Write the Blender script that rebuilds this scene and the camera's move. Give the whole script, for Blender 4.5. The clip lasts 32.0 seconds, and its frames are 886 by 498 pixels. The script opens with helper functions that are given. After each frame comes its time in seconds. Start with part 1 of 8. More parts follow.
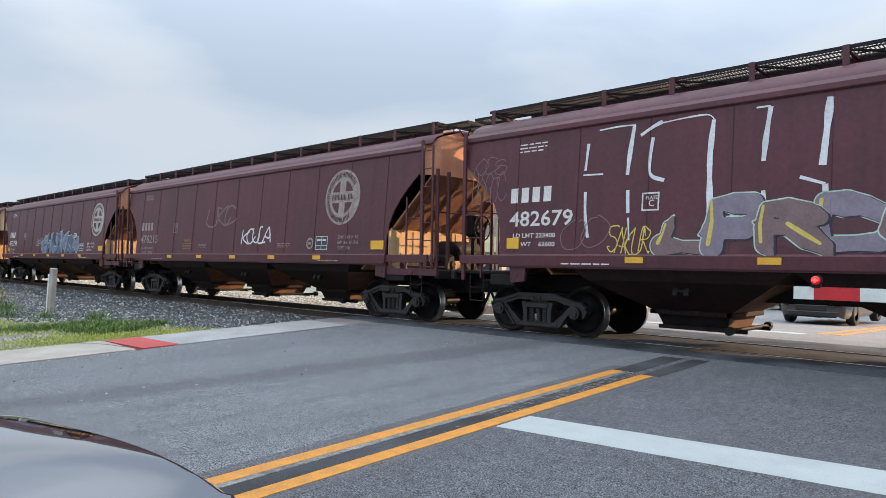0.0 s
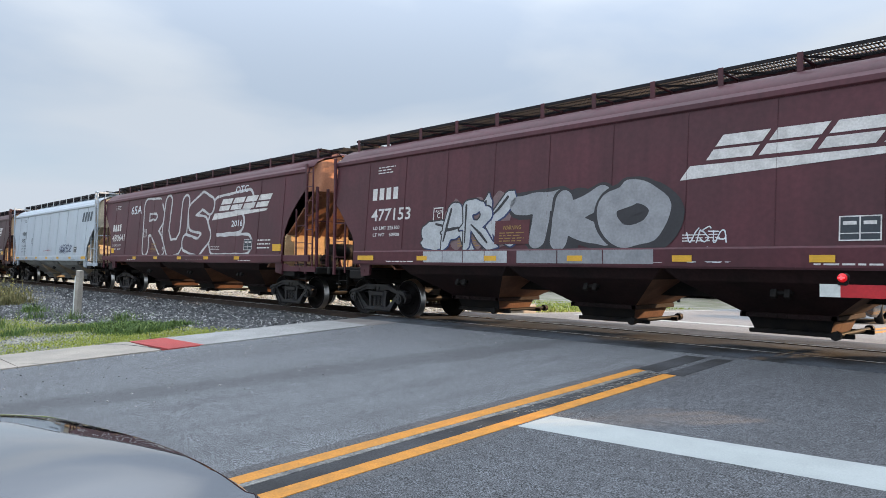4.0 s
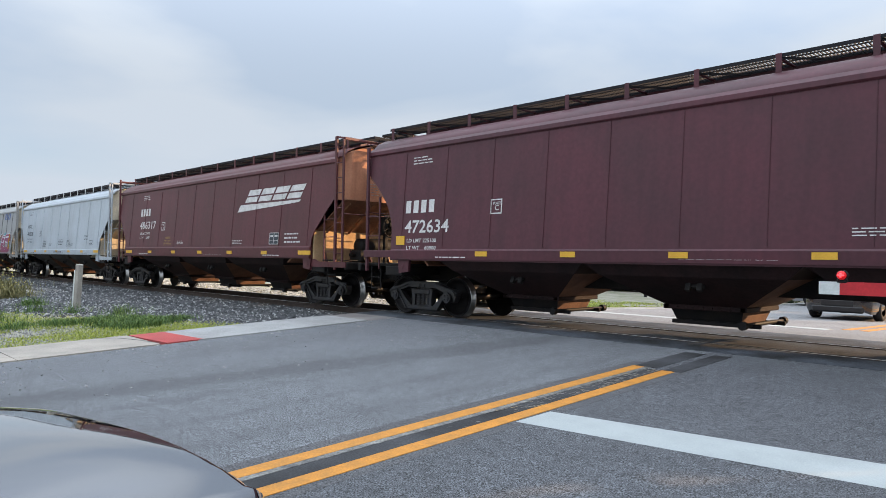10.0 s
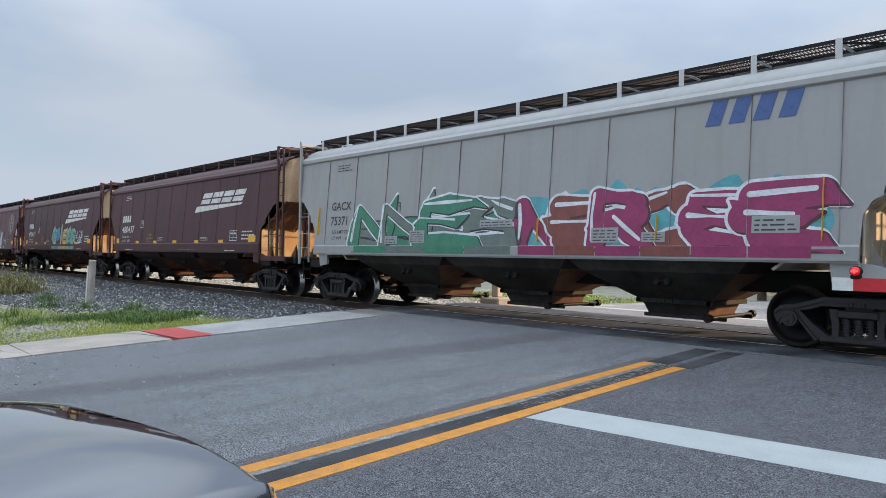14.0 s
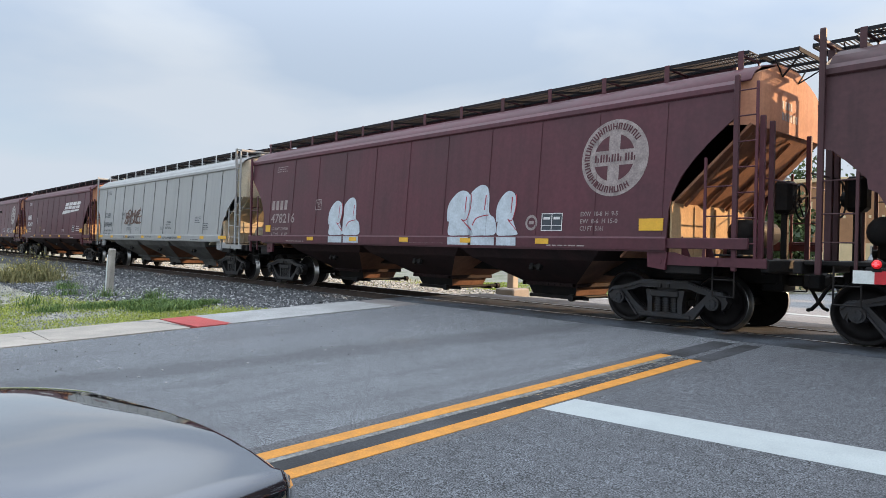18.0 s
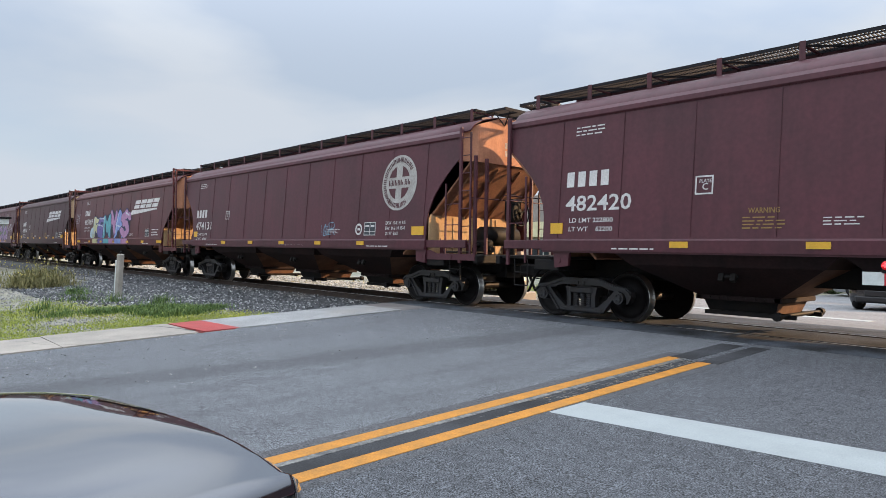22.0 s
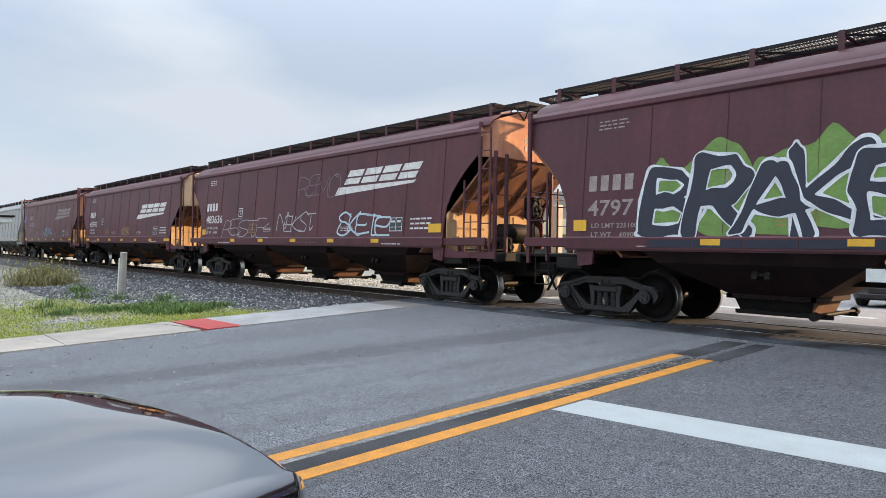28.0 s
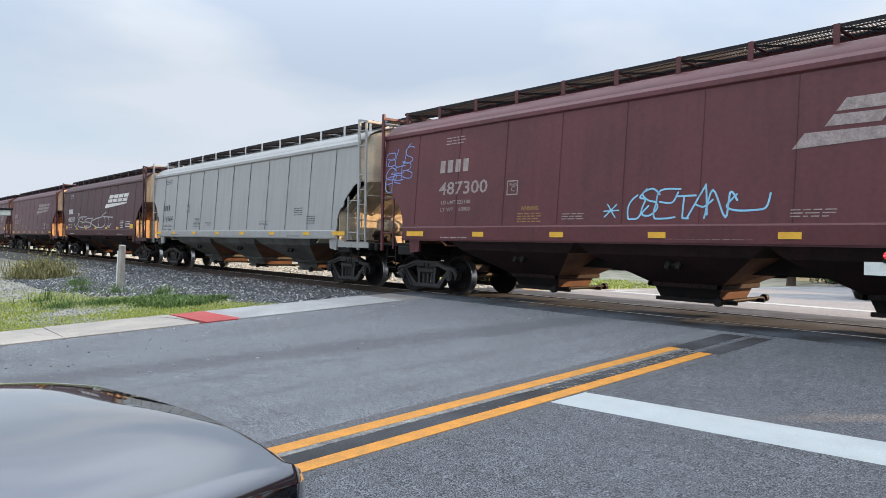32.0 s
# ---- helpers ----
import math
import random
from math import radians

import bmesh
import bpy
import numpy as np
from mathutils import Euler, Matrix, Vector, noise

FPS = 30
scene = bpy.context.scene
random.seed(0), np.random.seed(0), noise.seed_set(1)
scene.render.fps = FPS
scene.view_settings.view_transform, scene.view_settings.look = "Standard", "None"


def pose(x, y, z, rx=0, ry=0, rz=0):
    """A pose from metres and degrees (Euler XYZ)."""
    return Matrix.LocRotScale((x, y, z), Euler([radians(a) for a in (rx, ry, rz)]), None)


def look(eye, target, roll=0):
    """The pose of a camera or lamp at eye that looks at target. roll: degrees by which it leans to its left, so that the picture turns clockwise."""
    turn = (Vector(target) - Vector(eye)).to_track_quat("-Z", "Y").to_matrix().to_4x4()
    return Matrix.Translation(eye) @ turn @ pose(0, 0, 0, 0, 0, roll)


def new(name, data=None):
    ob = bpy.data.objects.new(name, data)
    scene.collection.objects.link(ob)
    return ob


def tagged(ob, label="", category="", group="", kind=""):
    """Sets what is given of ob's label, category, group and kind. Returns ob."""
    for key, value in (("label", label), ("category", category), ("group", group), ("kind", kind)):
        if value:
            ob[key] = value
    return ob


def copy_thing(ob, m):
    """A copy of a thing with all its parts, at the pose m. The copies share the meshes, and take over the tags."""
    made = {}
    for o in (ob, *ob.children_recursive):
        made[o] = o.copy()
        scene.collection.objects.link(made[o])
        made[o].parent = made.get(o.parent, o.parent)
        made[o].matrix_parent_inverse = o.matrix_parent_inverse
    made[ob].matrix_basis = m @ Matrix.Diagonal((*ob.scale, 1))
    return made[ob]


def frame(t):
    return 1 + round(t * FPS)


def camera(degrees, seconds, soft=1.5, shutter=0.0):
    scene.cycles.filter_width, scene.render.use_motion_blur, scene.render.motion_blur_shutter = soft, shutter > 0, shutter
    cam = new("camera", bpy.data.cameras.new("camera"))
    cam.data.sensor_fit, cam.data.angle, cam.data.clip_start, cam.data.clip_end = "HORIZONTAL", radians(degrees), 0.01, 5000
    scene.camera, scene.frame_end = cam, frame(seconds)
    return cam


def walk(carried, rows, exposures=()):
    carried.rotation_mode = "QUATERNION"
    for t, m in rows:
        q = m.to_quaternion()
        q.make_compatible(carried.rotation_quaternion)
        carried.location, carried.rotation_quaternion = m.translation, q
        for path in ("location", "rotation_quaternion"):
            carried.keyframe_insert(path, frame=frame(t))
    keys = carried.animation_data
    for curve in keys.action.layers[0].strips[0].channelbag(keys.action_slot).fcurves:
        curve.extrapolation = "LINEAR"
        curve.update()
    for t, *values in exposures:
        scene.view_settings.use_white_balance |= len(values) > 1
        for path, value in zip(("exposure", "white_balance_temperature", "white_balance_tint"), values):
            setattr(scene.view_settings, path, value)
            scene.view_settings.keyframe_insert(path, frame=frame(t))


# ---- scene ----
# World: x along the track in the train's direction, y across the track away from the camera, z up from the rail tops.
SECONDS = 32.0
EYE = (0.0, 0.0, 1.29)
cam = camera(66.2, SECONDS, soft=0.8)
TURNS = [  # seconds, heading to the left of the track's normal, pitch, roll
    (0, 43.85, 1.35, 1.00),
    (0.5, 43.95, 1.20, 0.98),
    (1, 44.09, 1.05, 0.99),
    (1.5, 44.31, 0.94, 0.84),
    (2, 44.53, 0.96, 0.70),
    (2.5, 44.84, 0.94, 0.52),
    (3, 45.07, 1.05, 0.45),
    (3.5, 45.32, 1.15, 0.44),
    (4, 45.54, 1.31, 0.62),
    (4.5, 45.74, 1.30, 0.72),
    (6.5, 45.40, 1.45, 0.80),
    (7, 45.14, 1.44, 0.93),
    (7.5, 45.01, 1.27, 0.91),
    (8, 44.93, 1.11, 0.87),
    (8.5, 44.96, 0.97, 0.88),
    (9, 45.07, 0.90, 0.86),
    (9.5, 45.30, 0.89, 0.83),
    (10, 45.50, 0.93, 0.90),
    (10.5, 45.65, 1.03, 0.97),
    (11, 45.74, 1.10, 1.05),
    (11.5, 45.80, 1.19, 1.10),
    (12, 45.89, 1.21, 1.08),
    (12.5, 45.99, 1.13, 1.01),
    (13, 46.12, 0.92, 0.99),
    (13.5, 46.24, 0.72, 0.92),
    (14, 46.35, 0.57, 0.90),
    (14.5, 46.34, 0.50, 0.92),
    (16.5, 46.58, 0.09, 1.11),
    (17, 46.91, -0.06, 1.17),
    (17.5, 47.28, -0.17, 1.21),
    (18, 47.66, -0.24, 1.20),
    (18.5, 48.01, -0.27, 1.23),
    (19, 48.24, -0.24, 1.19),
    (19.5, 48.37, -0.09, 1.15),
    (20, 48.40, 0.04, 1.12),
    (20.5, 48.34, 0.09, 1.00),
    (21, 48.25, 0.09, 0.92),
    (21.5, 48.23, 0.06, 0.87),
    (22, 48.24, 0.04, 0.89),
    (22.5, 48.37, 0.03, 0.88),
    (23, 48.48, -0.01, 0.94),
    (23.5, 48.63, -0.11, 0.80),
    (24, 48.72, -0.16, 0.80),
    (24.5, 48.75, -0.18, 0.74),
    (25, 48.75, -0.17, 0.77),
    (25.5, 48.64, -0.13, 0.85),
    (26, 48.61, -0.16, 0.82),
    (26.5, 48.52, -0.15, 0.98),
    (28.5, 48.40, -0.22, 0.71),
    (29, 48.19, -0.34, 0.68),
    (29.5, 47.82, -0.41, 0.57),
    (30, 47.49, -0.55, 0.63),
    (30.5, 47.42, -0.66, 0.59),
    (31, 47.91, -0.82, 0.76),
    (31.5, 48.40, -0.83, 0.87),
    (32, 48.35, -0.75, 0.83),
]


def aim(yaw, pitch, roll):
    return pose(*EYE, 90 + pitch, 0, yaw) @ pose(0, 0, 0, 0, 0, roll)


STOPS = [(0.0, 0.60, 6500, 12), (4.0, 0.55, 6500, 12), (6.0, 0.49, 6350, 12), (7.0, 0.36, 6200, 12), (8.0, 0.49, 6350, 12), (9.0, 0.58, 6500, 12), (11.0, 0.56, 6500, 12), (12.0, 0.38, 6400, 12), (13.0, 0.34, 6250, 12), (14.0, 0.37, 6350, 12), (16.0, 0.56, 6500, 12), (17.0, 0.60, 6500, 12), (18.5, 0.60, 6500, 12), (20.0, 0.50, 6400, 12), (21.5, 0.56, 6620, 13), (23.0, 0.56, 6620, 13), (30.0, 0.70, 6620, 13), (32.0, 0.70, 6620, 13)]  # seconds, stops, white balance
walk(cam, [(t, aim(a, b, c)) for t, a, b, c in TURNS], STOPS)

# ---- light ----
SUN_HEIGHT, SUN_SIDE = 17.5, 53.0  # elevation; angle from the track's direction towards the far side
SKY_LOW, SKY_HIGH = 0.70, 2.85
sun = new("sun", bpy.data.lights.new("sun", "SUN"))
sun.data.energy, sun.data.angle, sun.data.color = 5.0, radians(0.6), (1.0, 0.65, 0.35)
sun_way = Vector((math.cos(radians(SUN_HEIGHT)) * math.cos(radians(SUN_SIDE)), math.cos(radians(SUN_HEIGHT)) * math.sin(radians(SUN_SIDE)), math.sin(radians(SUN_HEIGHT))))
sun.matrix_world = look(sun_way * 100, (0, 0, 0))

world = bpy.data.worlds.new("evening_sky")
scene.world = world
world.use_nodes = True
wn, wl = world.node_tree.nodes, world.node_tree.links
wn.clear()
w_out, w_bg = wn.new("ShaderNodeOutputWorld"), wn.new("ShaderNodeBackground")
w_sky = wn.new("ShaderNodeTexSky")
w_sky.sky_type, w_sky.sun_disc = "NISHITA", False
w_sky.sun_elevation, w_sky.sun_rotation = radians(SUN_HEIGHT), radians(90 - SUN_SIDE)
w_sky.air_density, w_sky.dust_density, w_sky.ozone_density = 1.0, 0.6, 1.5
# thin veil of cloud over the clear sky: pale grey, thicker and thinner in streaks
w_co, w_map = wn.new("ShaderNodeTexCoord"), wn.new("ShaderNodeMapping")
w_map.inputs["Scale"].default_value = (1.1, 1.1, 3.4)
w_n1, w_n2 = wn.new("ShaderNodeTexNoise"), wn.new("ShaderNodeTexNoise")
w_n1.inputs["Scale"].default_value, w_n1.inputs["Detail"].default_value, w_n1.inputs["Roughness"].default_value = 2.0, 5, 0.48
w_n2.inputs["Scale"].default_value, w_n2.inputs["Detail"].default_value = 0.9, 2
w_n1.inputs["Distortion"].default_value = 0.25
w_add, w_ramp = wn.new("ShaderNodeMath"), wn.new("ShaderNodeValToRGB")
w_add.operation = "ADD"
w_ramp.color_ramp.elements[0].position, w_ramp.color_ramp.elements[1].position = 0.78, 1.18
w_ramp.color_ramp.elements[0].color, w_ramp.color_ramp.elements[1].color = (0.68, 0.68, 0.68, 1), (1.0, 1.0, 1.0, 1)
w_mix, w_cloud = wn.new("ShaderNodeMix"), wn.new("ShaderNodeRGB")
w_mix.data_type = "RGBA"
w_gain = wn.new("ShaderNodeMix")
w_gain.data_type, w_gain.blend_type = "RGBA", "MULTIPLY"
w_gain.inputs[0].default_value = 1.0
w_gain.inputs[7].default_value = (0.104, 0.126, 0.149, 1)
w_cloud.outputs[0].default_value = (0.598, 0.676, 0.757, 1)
for a, b in ((w_co.outputs["Generated"], w_map.inputs[0]), (w_map.outputs[0], w_n1.inputs["Vector"]), (w_map.outputs[0], w_n2.inputs["Vector"]),
             (w_n1.outputs[0], w_add.inputs[0]), (w_n2.outputs[0], w_add.inputs[1]), (w_add.outputs[0], w_ramp.inputs[0]), (w_sky.outputs[0], w_gain.inputs[6]),
             (w_ramp.outputs[0], w_mix.inputs[0]), (w_gain.outputs[2], w_mix.inputs[6]), (w_cloud.outputs[0], w_mix.inputs[7]),
             (w_mix.outputs[2], w_bg.inputs[0]), (w_bg.outputs[0], w_out.inputs[0])):
    wl.new(a, b)
# the veil is thinner towards the horizon and brightest overhead, as under any even cloud
w_sep, w_up = wn.new("ShaderNodeSeparateXYZ"), wn.new("ShaderNodeMapRange")
w_up.interpolation_type = "SMOOTHSTEP"
w_up.inputs[1].default_value, w_up.inputs[2].default_value, w_up.inputs[3].default_value, w_up.inputs[4].default_value = 0.20, 0.95, SKY_LOW, SKY_HIGH
wl.new(w_co.outputs["Generated"], w_sep.inputs[0])
wl.new(w_sep.outputs["Z"], w_up.inputs[0])
wl.new(w_up.outputs[0], w_bg.inputs[1])


# ---- materials ----
def material(name, color, rough=0.6, metal=0.0, vary=0.25, scale=3.0, fine=60.0, bump=0.15, second=None, streak=0.0, spread=0.0, coat=0.0, dist=0.01):
    """Paint, stone, metal or soil: two scales of variation, optional upright streaks of a second colour, fine relief, and a change from piece to piece."""
    m = bpy.data.materials.new(name)
    m.use_nodes = True
    n, l = m.node_tree.nodes, m.node_tree.links
    b = n["Principled BSDF"]
    b.inputs["Roughness"].default_value, b.inputs["Metallic"].default_value = rough, metal
    b.inputs["Coat Weight"].default_value = coat
    co = n.new("ShaderNodeTexCoord")
    place = co.outputs["Object"]
    if streak:  # another part of the pattern on every piece
        pick, far, shift = n.new("ShaderNodeObjectInfo"), n.new("ShaderNodeMath"), n.new("ShaderNodeVectorMath")
        far.operation, far.inputs[1].default_value = "MULTIPLY", 90.0
        l.new(pick.outputs["Random"], far.inputs[0])
        l.new(place, shift.inputs[0])
        l.new(far.outputs[0], shift.inputs[1])
        place = shift.outputs[0]
    second = second or tuple(c * (1 - vary) for c in color)
    n1, n2 = n.new("ShaderNodeTexNoise"), n.new("ShaderNodeTexNoise")
    n1.inputs["Scale"].default_value, n1.inputs["Detail"].default_value = scale, 5
    n2.inputs["Scale"].default_value, n2.inputs["Detail"].default_value = fine, 3
    l.new(place, n1.inputs["Vector"])
    l.new(place, n2.inputs["Vector"])
    ramp = n.new("ShaderNodeValToRGB")
    ramp.color_ramp.elements[0].position, ramp.color_ramp.elements[1].position = 0.36, 0.68
    ramp.color_ramp.elements[0].color, ramp.color_ramp.elements[1].color = (*color, 1), (*second, 1)
    l.new(n1.outputs[0], ramp.inputs[0])
    last = ramp.outputs[0]
    if streak:
        mp, n3 = n.new("ShaderNodeMapping"), n.new("ShaderNodeTexNoise")
        mp.inputs["Scale"].default_value = (2.6, 2.6, 0.16)
        n3.inputs["Scale"].default_value, n3.inputs["Detail"].default_value = 2.0, 6
        l.new(place, mp.inputs[0])
        l.new(mp.outputs[0], n3.inputs["Vector"])
        r3 = n.new("ShaderNodeMapRange")
        r3.inputs[1].default_value, r3.inputs[2].default_value, r3.inputs[3].default_value, r3.inputs[4].default_value = 0.46, 0.72, 0.0, streak
        l.new(n3.outputs[0], r3.inputs[0])
        mx = n.new("ShaderNodeMix")
        mx.data_type = "RGBA"
        mx.inputs[7].default_value = (*[c * 0.45 for c in second], 1)
        l.new(r3.outputs[0], mx.inputs[0])
        l.new(last, mx.inputs[6])
        last = mx.outputs[2]
    hv = n.new("ShaderNodeHueSaturation")
    rng = n.new("ShaderNodeMapRange")
    rng.inputs[1].default_value, rng.inputs[2].default_value = 0.3, 0.7
    rng.inputs[3].default_value, rng.inputs[4].default_value = 1 - vary * 0.5, 1 + vary * 0.5
    l.new(n2.outputs[0], rng.inputs[0])
    val = rng.outputs[0]
    if spread:
        info, m2, m3 = n.new("ShaderNodeObjectInfo"), n.new("ShaderNodeMapRange"), n.new("ShaderNodeMath")
        m2.inputs[3].default_value, m2.inputs[4].default_value = 1 - spread, 1 + spread
        m3.operation = "MULTIPLY"
        l.new(info.outputs["Random"], m2.inputs[0])
        l.new(m2.outputs[0], m3.inputs[0])
        l.new(val, m3.inputs[1])
        val = m3.outputs[0]
    l.new(val, hv.inputs["Value"])
    l.new(last, hv.inputs["Color"])
    l.new(hv.outputs[0], b.inputs["Base Color"])
    if bump:
        bp = n.new("ShaderNodeBump")
        bp.inputs["Strength"].default_value, bp.inputs["Distance"].default_value = bump, dist
        l.new(n2.outputs[0], bp.inputs["Height"])
        l.new(bp.outputs[0], b.inputs["Normal"])
    return m


def island_material(name, c0, c1, rough=0.8, middle=None):
    """Loose pieces in one mesh (stones, blades): each piece takes its own shade between two colours."""
    m = bpy.data.materials.new(name)
    m.use_nodes = True
    n, l = m.node_tree.nodes, m.node_tree.links
    g, r = n.new("ShaderNodeNewGeometry"), n.new("ShaderNodeValToRGB")
    r.color_ramp.elements[0].color, r.color_ramp.elements[1].color = (*c0, 1), (*c1, 1)
    if middle:
        r.color_ramp.elements.new(0.8).color = (*middle, 1)
    l.new(g.outputs["Random Per Island"], r.inputs[0])
    l.new(r.outputs[0], n["Principled BSDF"].inputs["Base Color"])
    n["Principled BSDF"].inputs["Roughness"].default_value = rough
    return m


def glow(name, color, power):
    m = bpy.data.materials.new(name)
    m.use_nodes = True
    b = m.node_tree.nodes["Principled BSDF"]
    b.inputs["Base Color"].default_value = (*color, 1)
    b.inputs["Emission Color"].default_value, b.inputs["Emission Strength"].default_value = (*color, 1), power
    return m


MAROON = material("maroon_paint", (0.089, 0.0250, 0.034), 0.52, vary=0.22, scale=0.7, fine=14, bump=0.05, second=(0.066, 0.0225, 0.029), streak=0.30)
PLUM = material("plum_maroon_paint", (0.088, 0.0238, 0.034), 0.5, vary=0.2, scale=0.7, fine=14, bump=0.05, second=(0.064, 0.022, 0.029), streak=0.25)
MAROON_DARK = material("dark_maroon_paint", (0.067, 0.0255, 0.031), 0.55, vary=0.25, scale=0.7, fine=14, bump=0.05, second=(0.052, 0.023, 0.025), streak=0.40)
MAROON_RED = material("red_maroon_paint", (0.100, 0.0270, 0.0325), 0.5, vary=0.2, scale=0.7, fine=14, bump=0.05, second=(0.080, 0.0250, 0.027), streak=0.25)
WHITE = material("white_paint", (0.42, 0.48, 0.54), 0.45, vary=0.06, scale=0.8, fine=12, bump=0.03, second=(0.385, 0.435, 0.49), streak=0.12)
# second white, kept apart so that its car takes the darker belly
WHITE_SECOND = material("second_white_paint", (0.405, 0.455, 0.505), 0.5, vary=0.08, scale=0.8, fine=12, bump=0.03, second=(0.36, 0.40, 0.44), streak=0.18)
GREY = material("grey_paint", (0.290, 0.297, 0.297), 0.5, vary=0.05, scale=0.6, fine=12, bump=0.03, second=(0.275, 0.281, 0.276), streak=0.18)
# dusty end colours, lightened and warmed to carry the low sun on them
SUNLIT_DUST = material("sunlit_dusty_maroon", (0.40, 0.27, 0.165), 0.85, vary=0.25, scale=1.6, fine=25, bump=0.08, second=(0.26, 0.15, 0.09), streak=0.35)
SUNLIT_DUST_PALE = material("sunlit_dusty_grey", (0.56, 0.475, 0.345), 0.8, vary=0.2, scale=1.6, fine=25, bump=0.08, second=(0.36, 0.33, 0.27), streak=0.3)
WEB = material("sunlit_dusty_web", (0.52, 0.36, 0.20), 0.85, vary=0.2, scale=1.6, fine=25, bump=0.08, second=(0.40, 0.25, 0.13), streak=0.25)
SLOPE = material("sunlit_dusty_slope", (0.28, 0.135, 0.075), 0.85, vary=0.3, scale=2, fine=25, bump=0.08, second=(0.19, 0.08, 0.048), streak=0.3)
SUNLIT_BAY = material("sunlit_dusty_bay", (0.17, 0.085, 0.050), 0.85, vary=0.3, scale=2, fine=25, bump=0.08, second=(0.10, 0.045, 0.03), streak=0.3)
END_RED = material("sunlit_dusty_red_end", (0.44, 0.205, 0.115), 0.75, vary=0.2, scale=1.2, fine=20, bump=0.05, second=(0.34, 0.14, 0.078), streak=0.3)
SUNLIT_DUST_END = material("sunlit_dusty_grey_end", (0.56, 0.395, 0.255), 0.8, vary=0.2, scale=1.4, fine=22, bump=0.06, second=(0.45, 0.30, 0.185), streak=0.35)
SEAM_MAROON = material("maroon_seam", (0.080, 0.0240, 0.0315), 0.55, vary=0.2, scale=3, fine=14, bump=0.0)
SEAM_WHITE = material("white_seam", (0.390, 0.438, 0.486), 0.5, vary=0.2, scale=3, fine=14, bump=0.0)
SEAM_PALE = material("pale_seam", (0.29, 0.295, 0.29), 0.5, vary=0.2, scale=1.3, second=(0.09, 0.09, 0.09), fine=14, bump=0.0)
# belly colours hold both grime and the shade under the body
BELLY = material("grimy_shaded_maroon", (0.030, 0.015, 0.015), 0.7, vary=0.35, scale=1.5, fine=20, bump=0.1, second=(0.018, 0.012, 0.012), streak=0.4)
BELLY_PALE = material("grimy_shaded_grey", (0.145, 0.148, 0.146), 0.75, vary=0.3, scale=1.2, fine=20, bump=0.1, second=(0.085, 0.084, 0.080), streak=0.4)
BELLY_DARK = material("grimy_shaded_dark_grey", (0.050, 0.045, 0.040), 0.75, vary=0.3, scale=1.2, fine=20, bump=0.1, second=(0.026, 0.023, 0.021), streak=0.4)
GRIME = material("grimy_steel", (0.009, 0.009, 0.010), 0.6, vary=0.5, scale=4, fine=50, bump=0.25, second=(0.018, 0.015, 0.013))
TRUCK = material("cast_steel", (0.024, 0.025, 0.029), 0.45, 0.2, vary=0.5, scale=6, fine=70, bump=0.3, second=(0.024, 0.020, 0.018))
WHEEL = material("wheel_steel", (0.013, 0.011, 0.011), 0.5, 0.3, vary=0.4, scale=8, fine=60, bump=0.15)
BELLY_WHITE = material("grimy_shaded_white", (0.27, 0.28, 0.28), 0.7, vary=0.25, scale=1.2, fine=20, bump=0.08, second=(0.17, 0.17, 0.165), streak=0.3)
GRATE = material("weathered_grating", (0.022, 0.022, 0.026), 0.8, vary=0.3, scale=5, fine=50, bump=0.1)
for glossy in (MAROON, PLUM, MAROON_DARK, MAROON_RED):  # chalky old paint
    glossy.node_tree.nodes["Principled BSDF"].inputs["Specular IOR Level"].default_value = 0.36
for grimy in (BELLY, BELLY_PALE, BELLY_DARK, GRIME, WHEEL, GRATE):  # weak reflections, to keep the undersides dark
    grimy.node_tree.nodes["Principled BSDF"].inputs["Specular IOR Level"].default_value = 0.18
BRIGHT = material("worn_bright_steel", (0.55, 0.54, 0.52), 0.28, 1.0, vary=0.15, scale=8, fine=90, bump=0.03)
BOARD_WHITE = material("bracket_white", (0.5, 0.51, 0.52), 0.5, vary=0.15, scale=3, fine=40, bump=0.05)
YELLOW_TAPE = material("yellow_reflector", (0.72, 0.40, 0.035), 0.5, vary=0.15, scale=6, fine=60, bump=0.05)
LETTER = material("letter_white", (0.62, 0.61, 0.60), 0.6, vary=0.25, scale=5, fine=30, bump=0.0)
LETTER_DUSTY = material("dusty_letter", (0.40, 0.385, 0.365), 0.65, vary=0.3, scale=3, fine=20, bump=0.0, second=(0.30, 0.285, 0.27))
LETTER_FADED = material("faded_letter", (0.30, 0.25, 0.24), 0.6, vary=0.4, scale=6, fine=30, bump=0.0)
LETTER_DARK = material("letter_dark", (0.035, 0.045, 0.055), 0.6, vary=0.2, scale=5, fine=30, bump=0.0)
LETTER_YELLOW = material("letter_yellow", (0.29, 0.175, 0.05), 0.6, vary=0.3, scale=6, fine=30, bump=0.0)
LETTER_BLUE = material("letter_blue", (0.05, 0.10, 0.26), 0.55, vary=0.2, scale=6, fine=30, bump=0.0)
LETTER_SLATE = material("letter_slate", (0.055, 0.075, 0.10), 0.55, vary=0.2, scale=6, fine=30, bump=0.0)


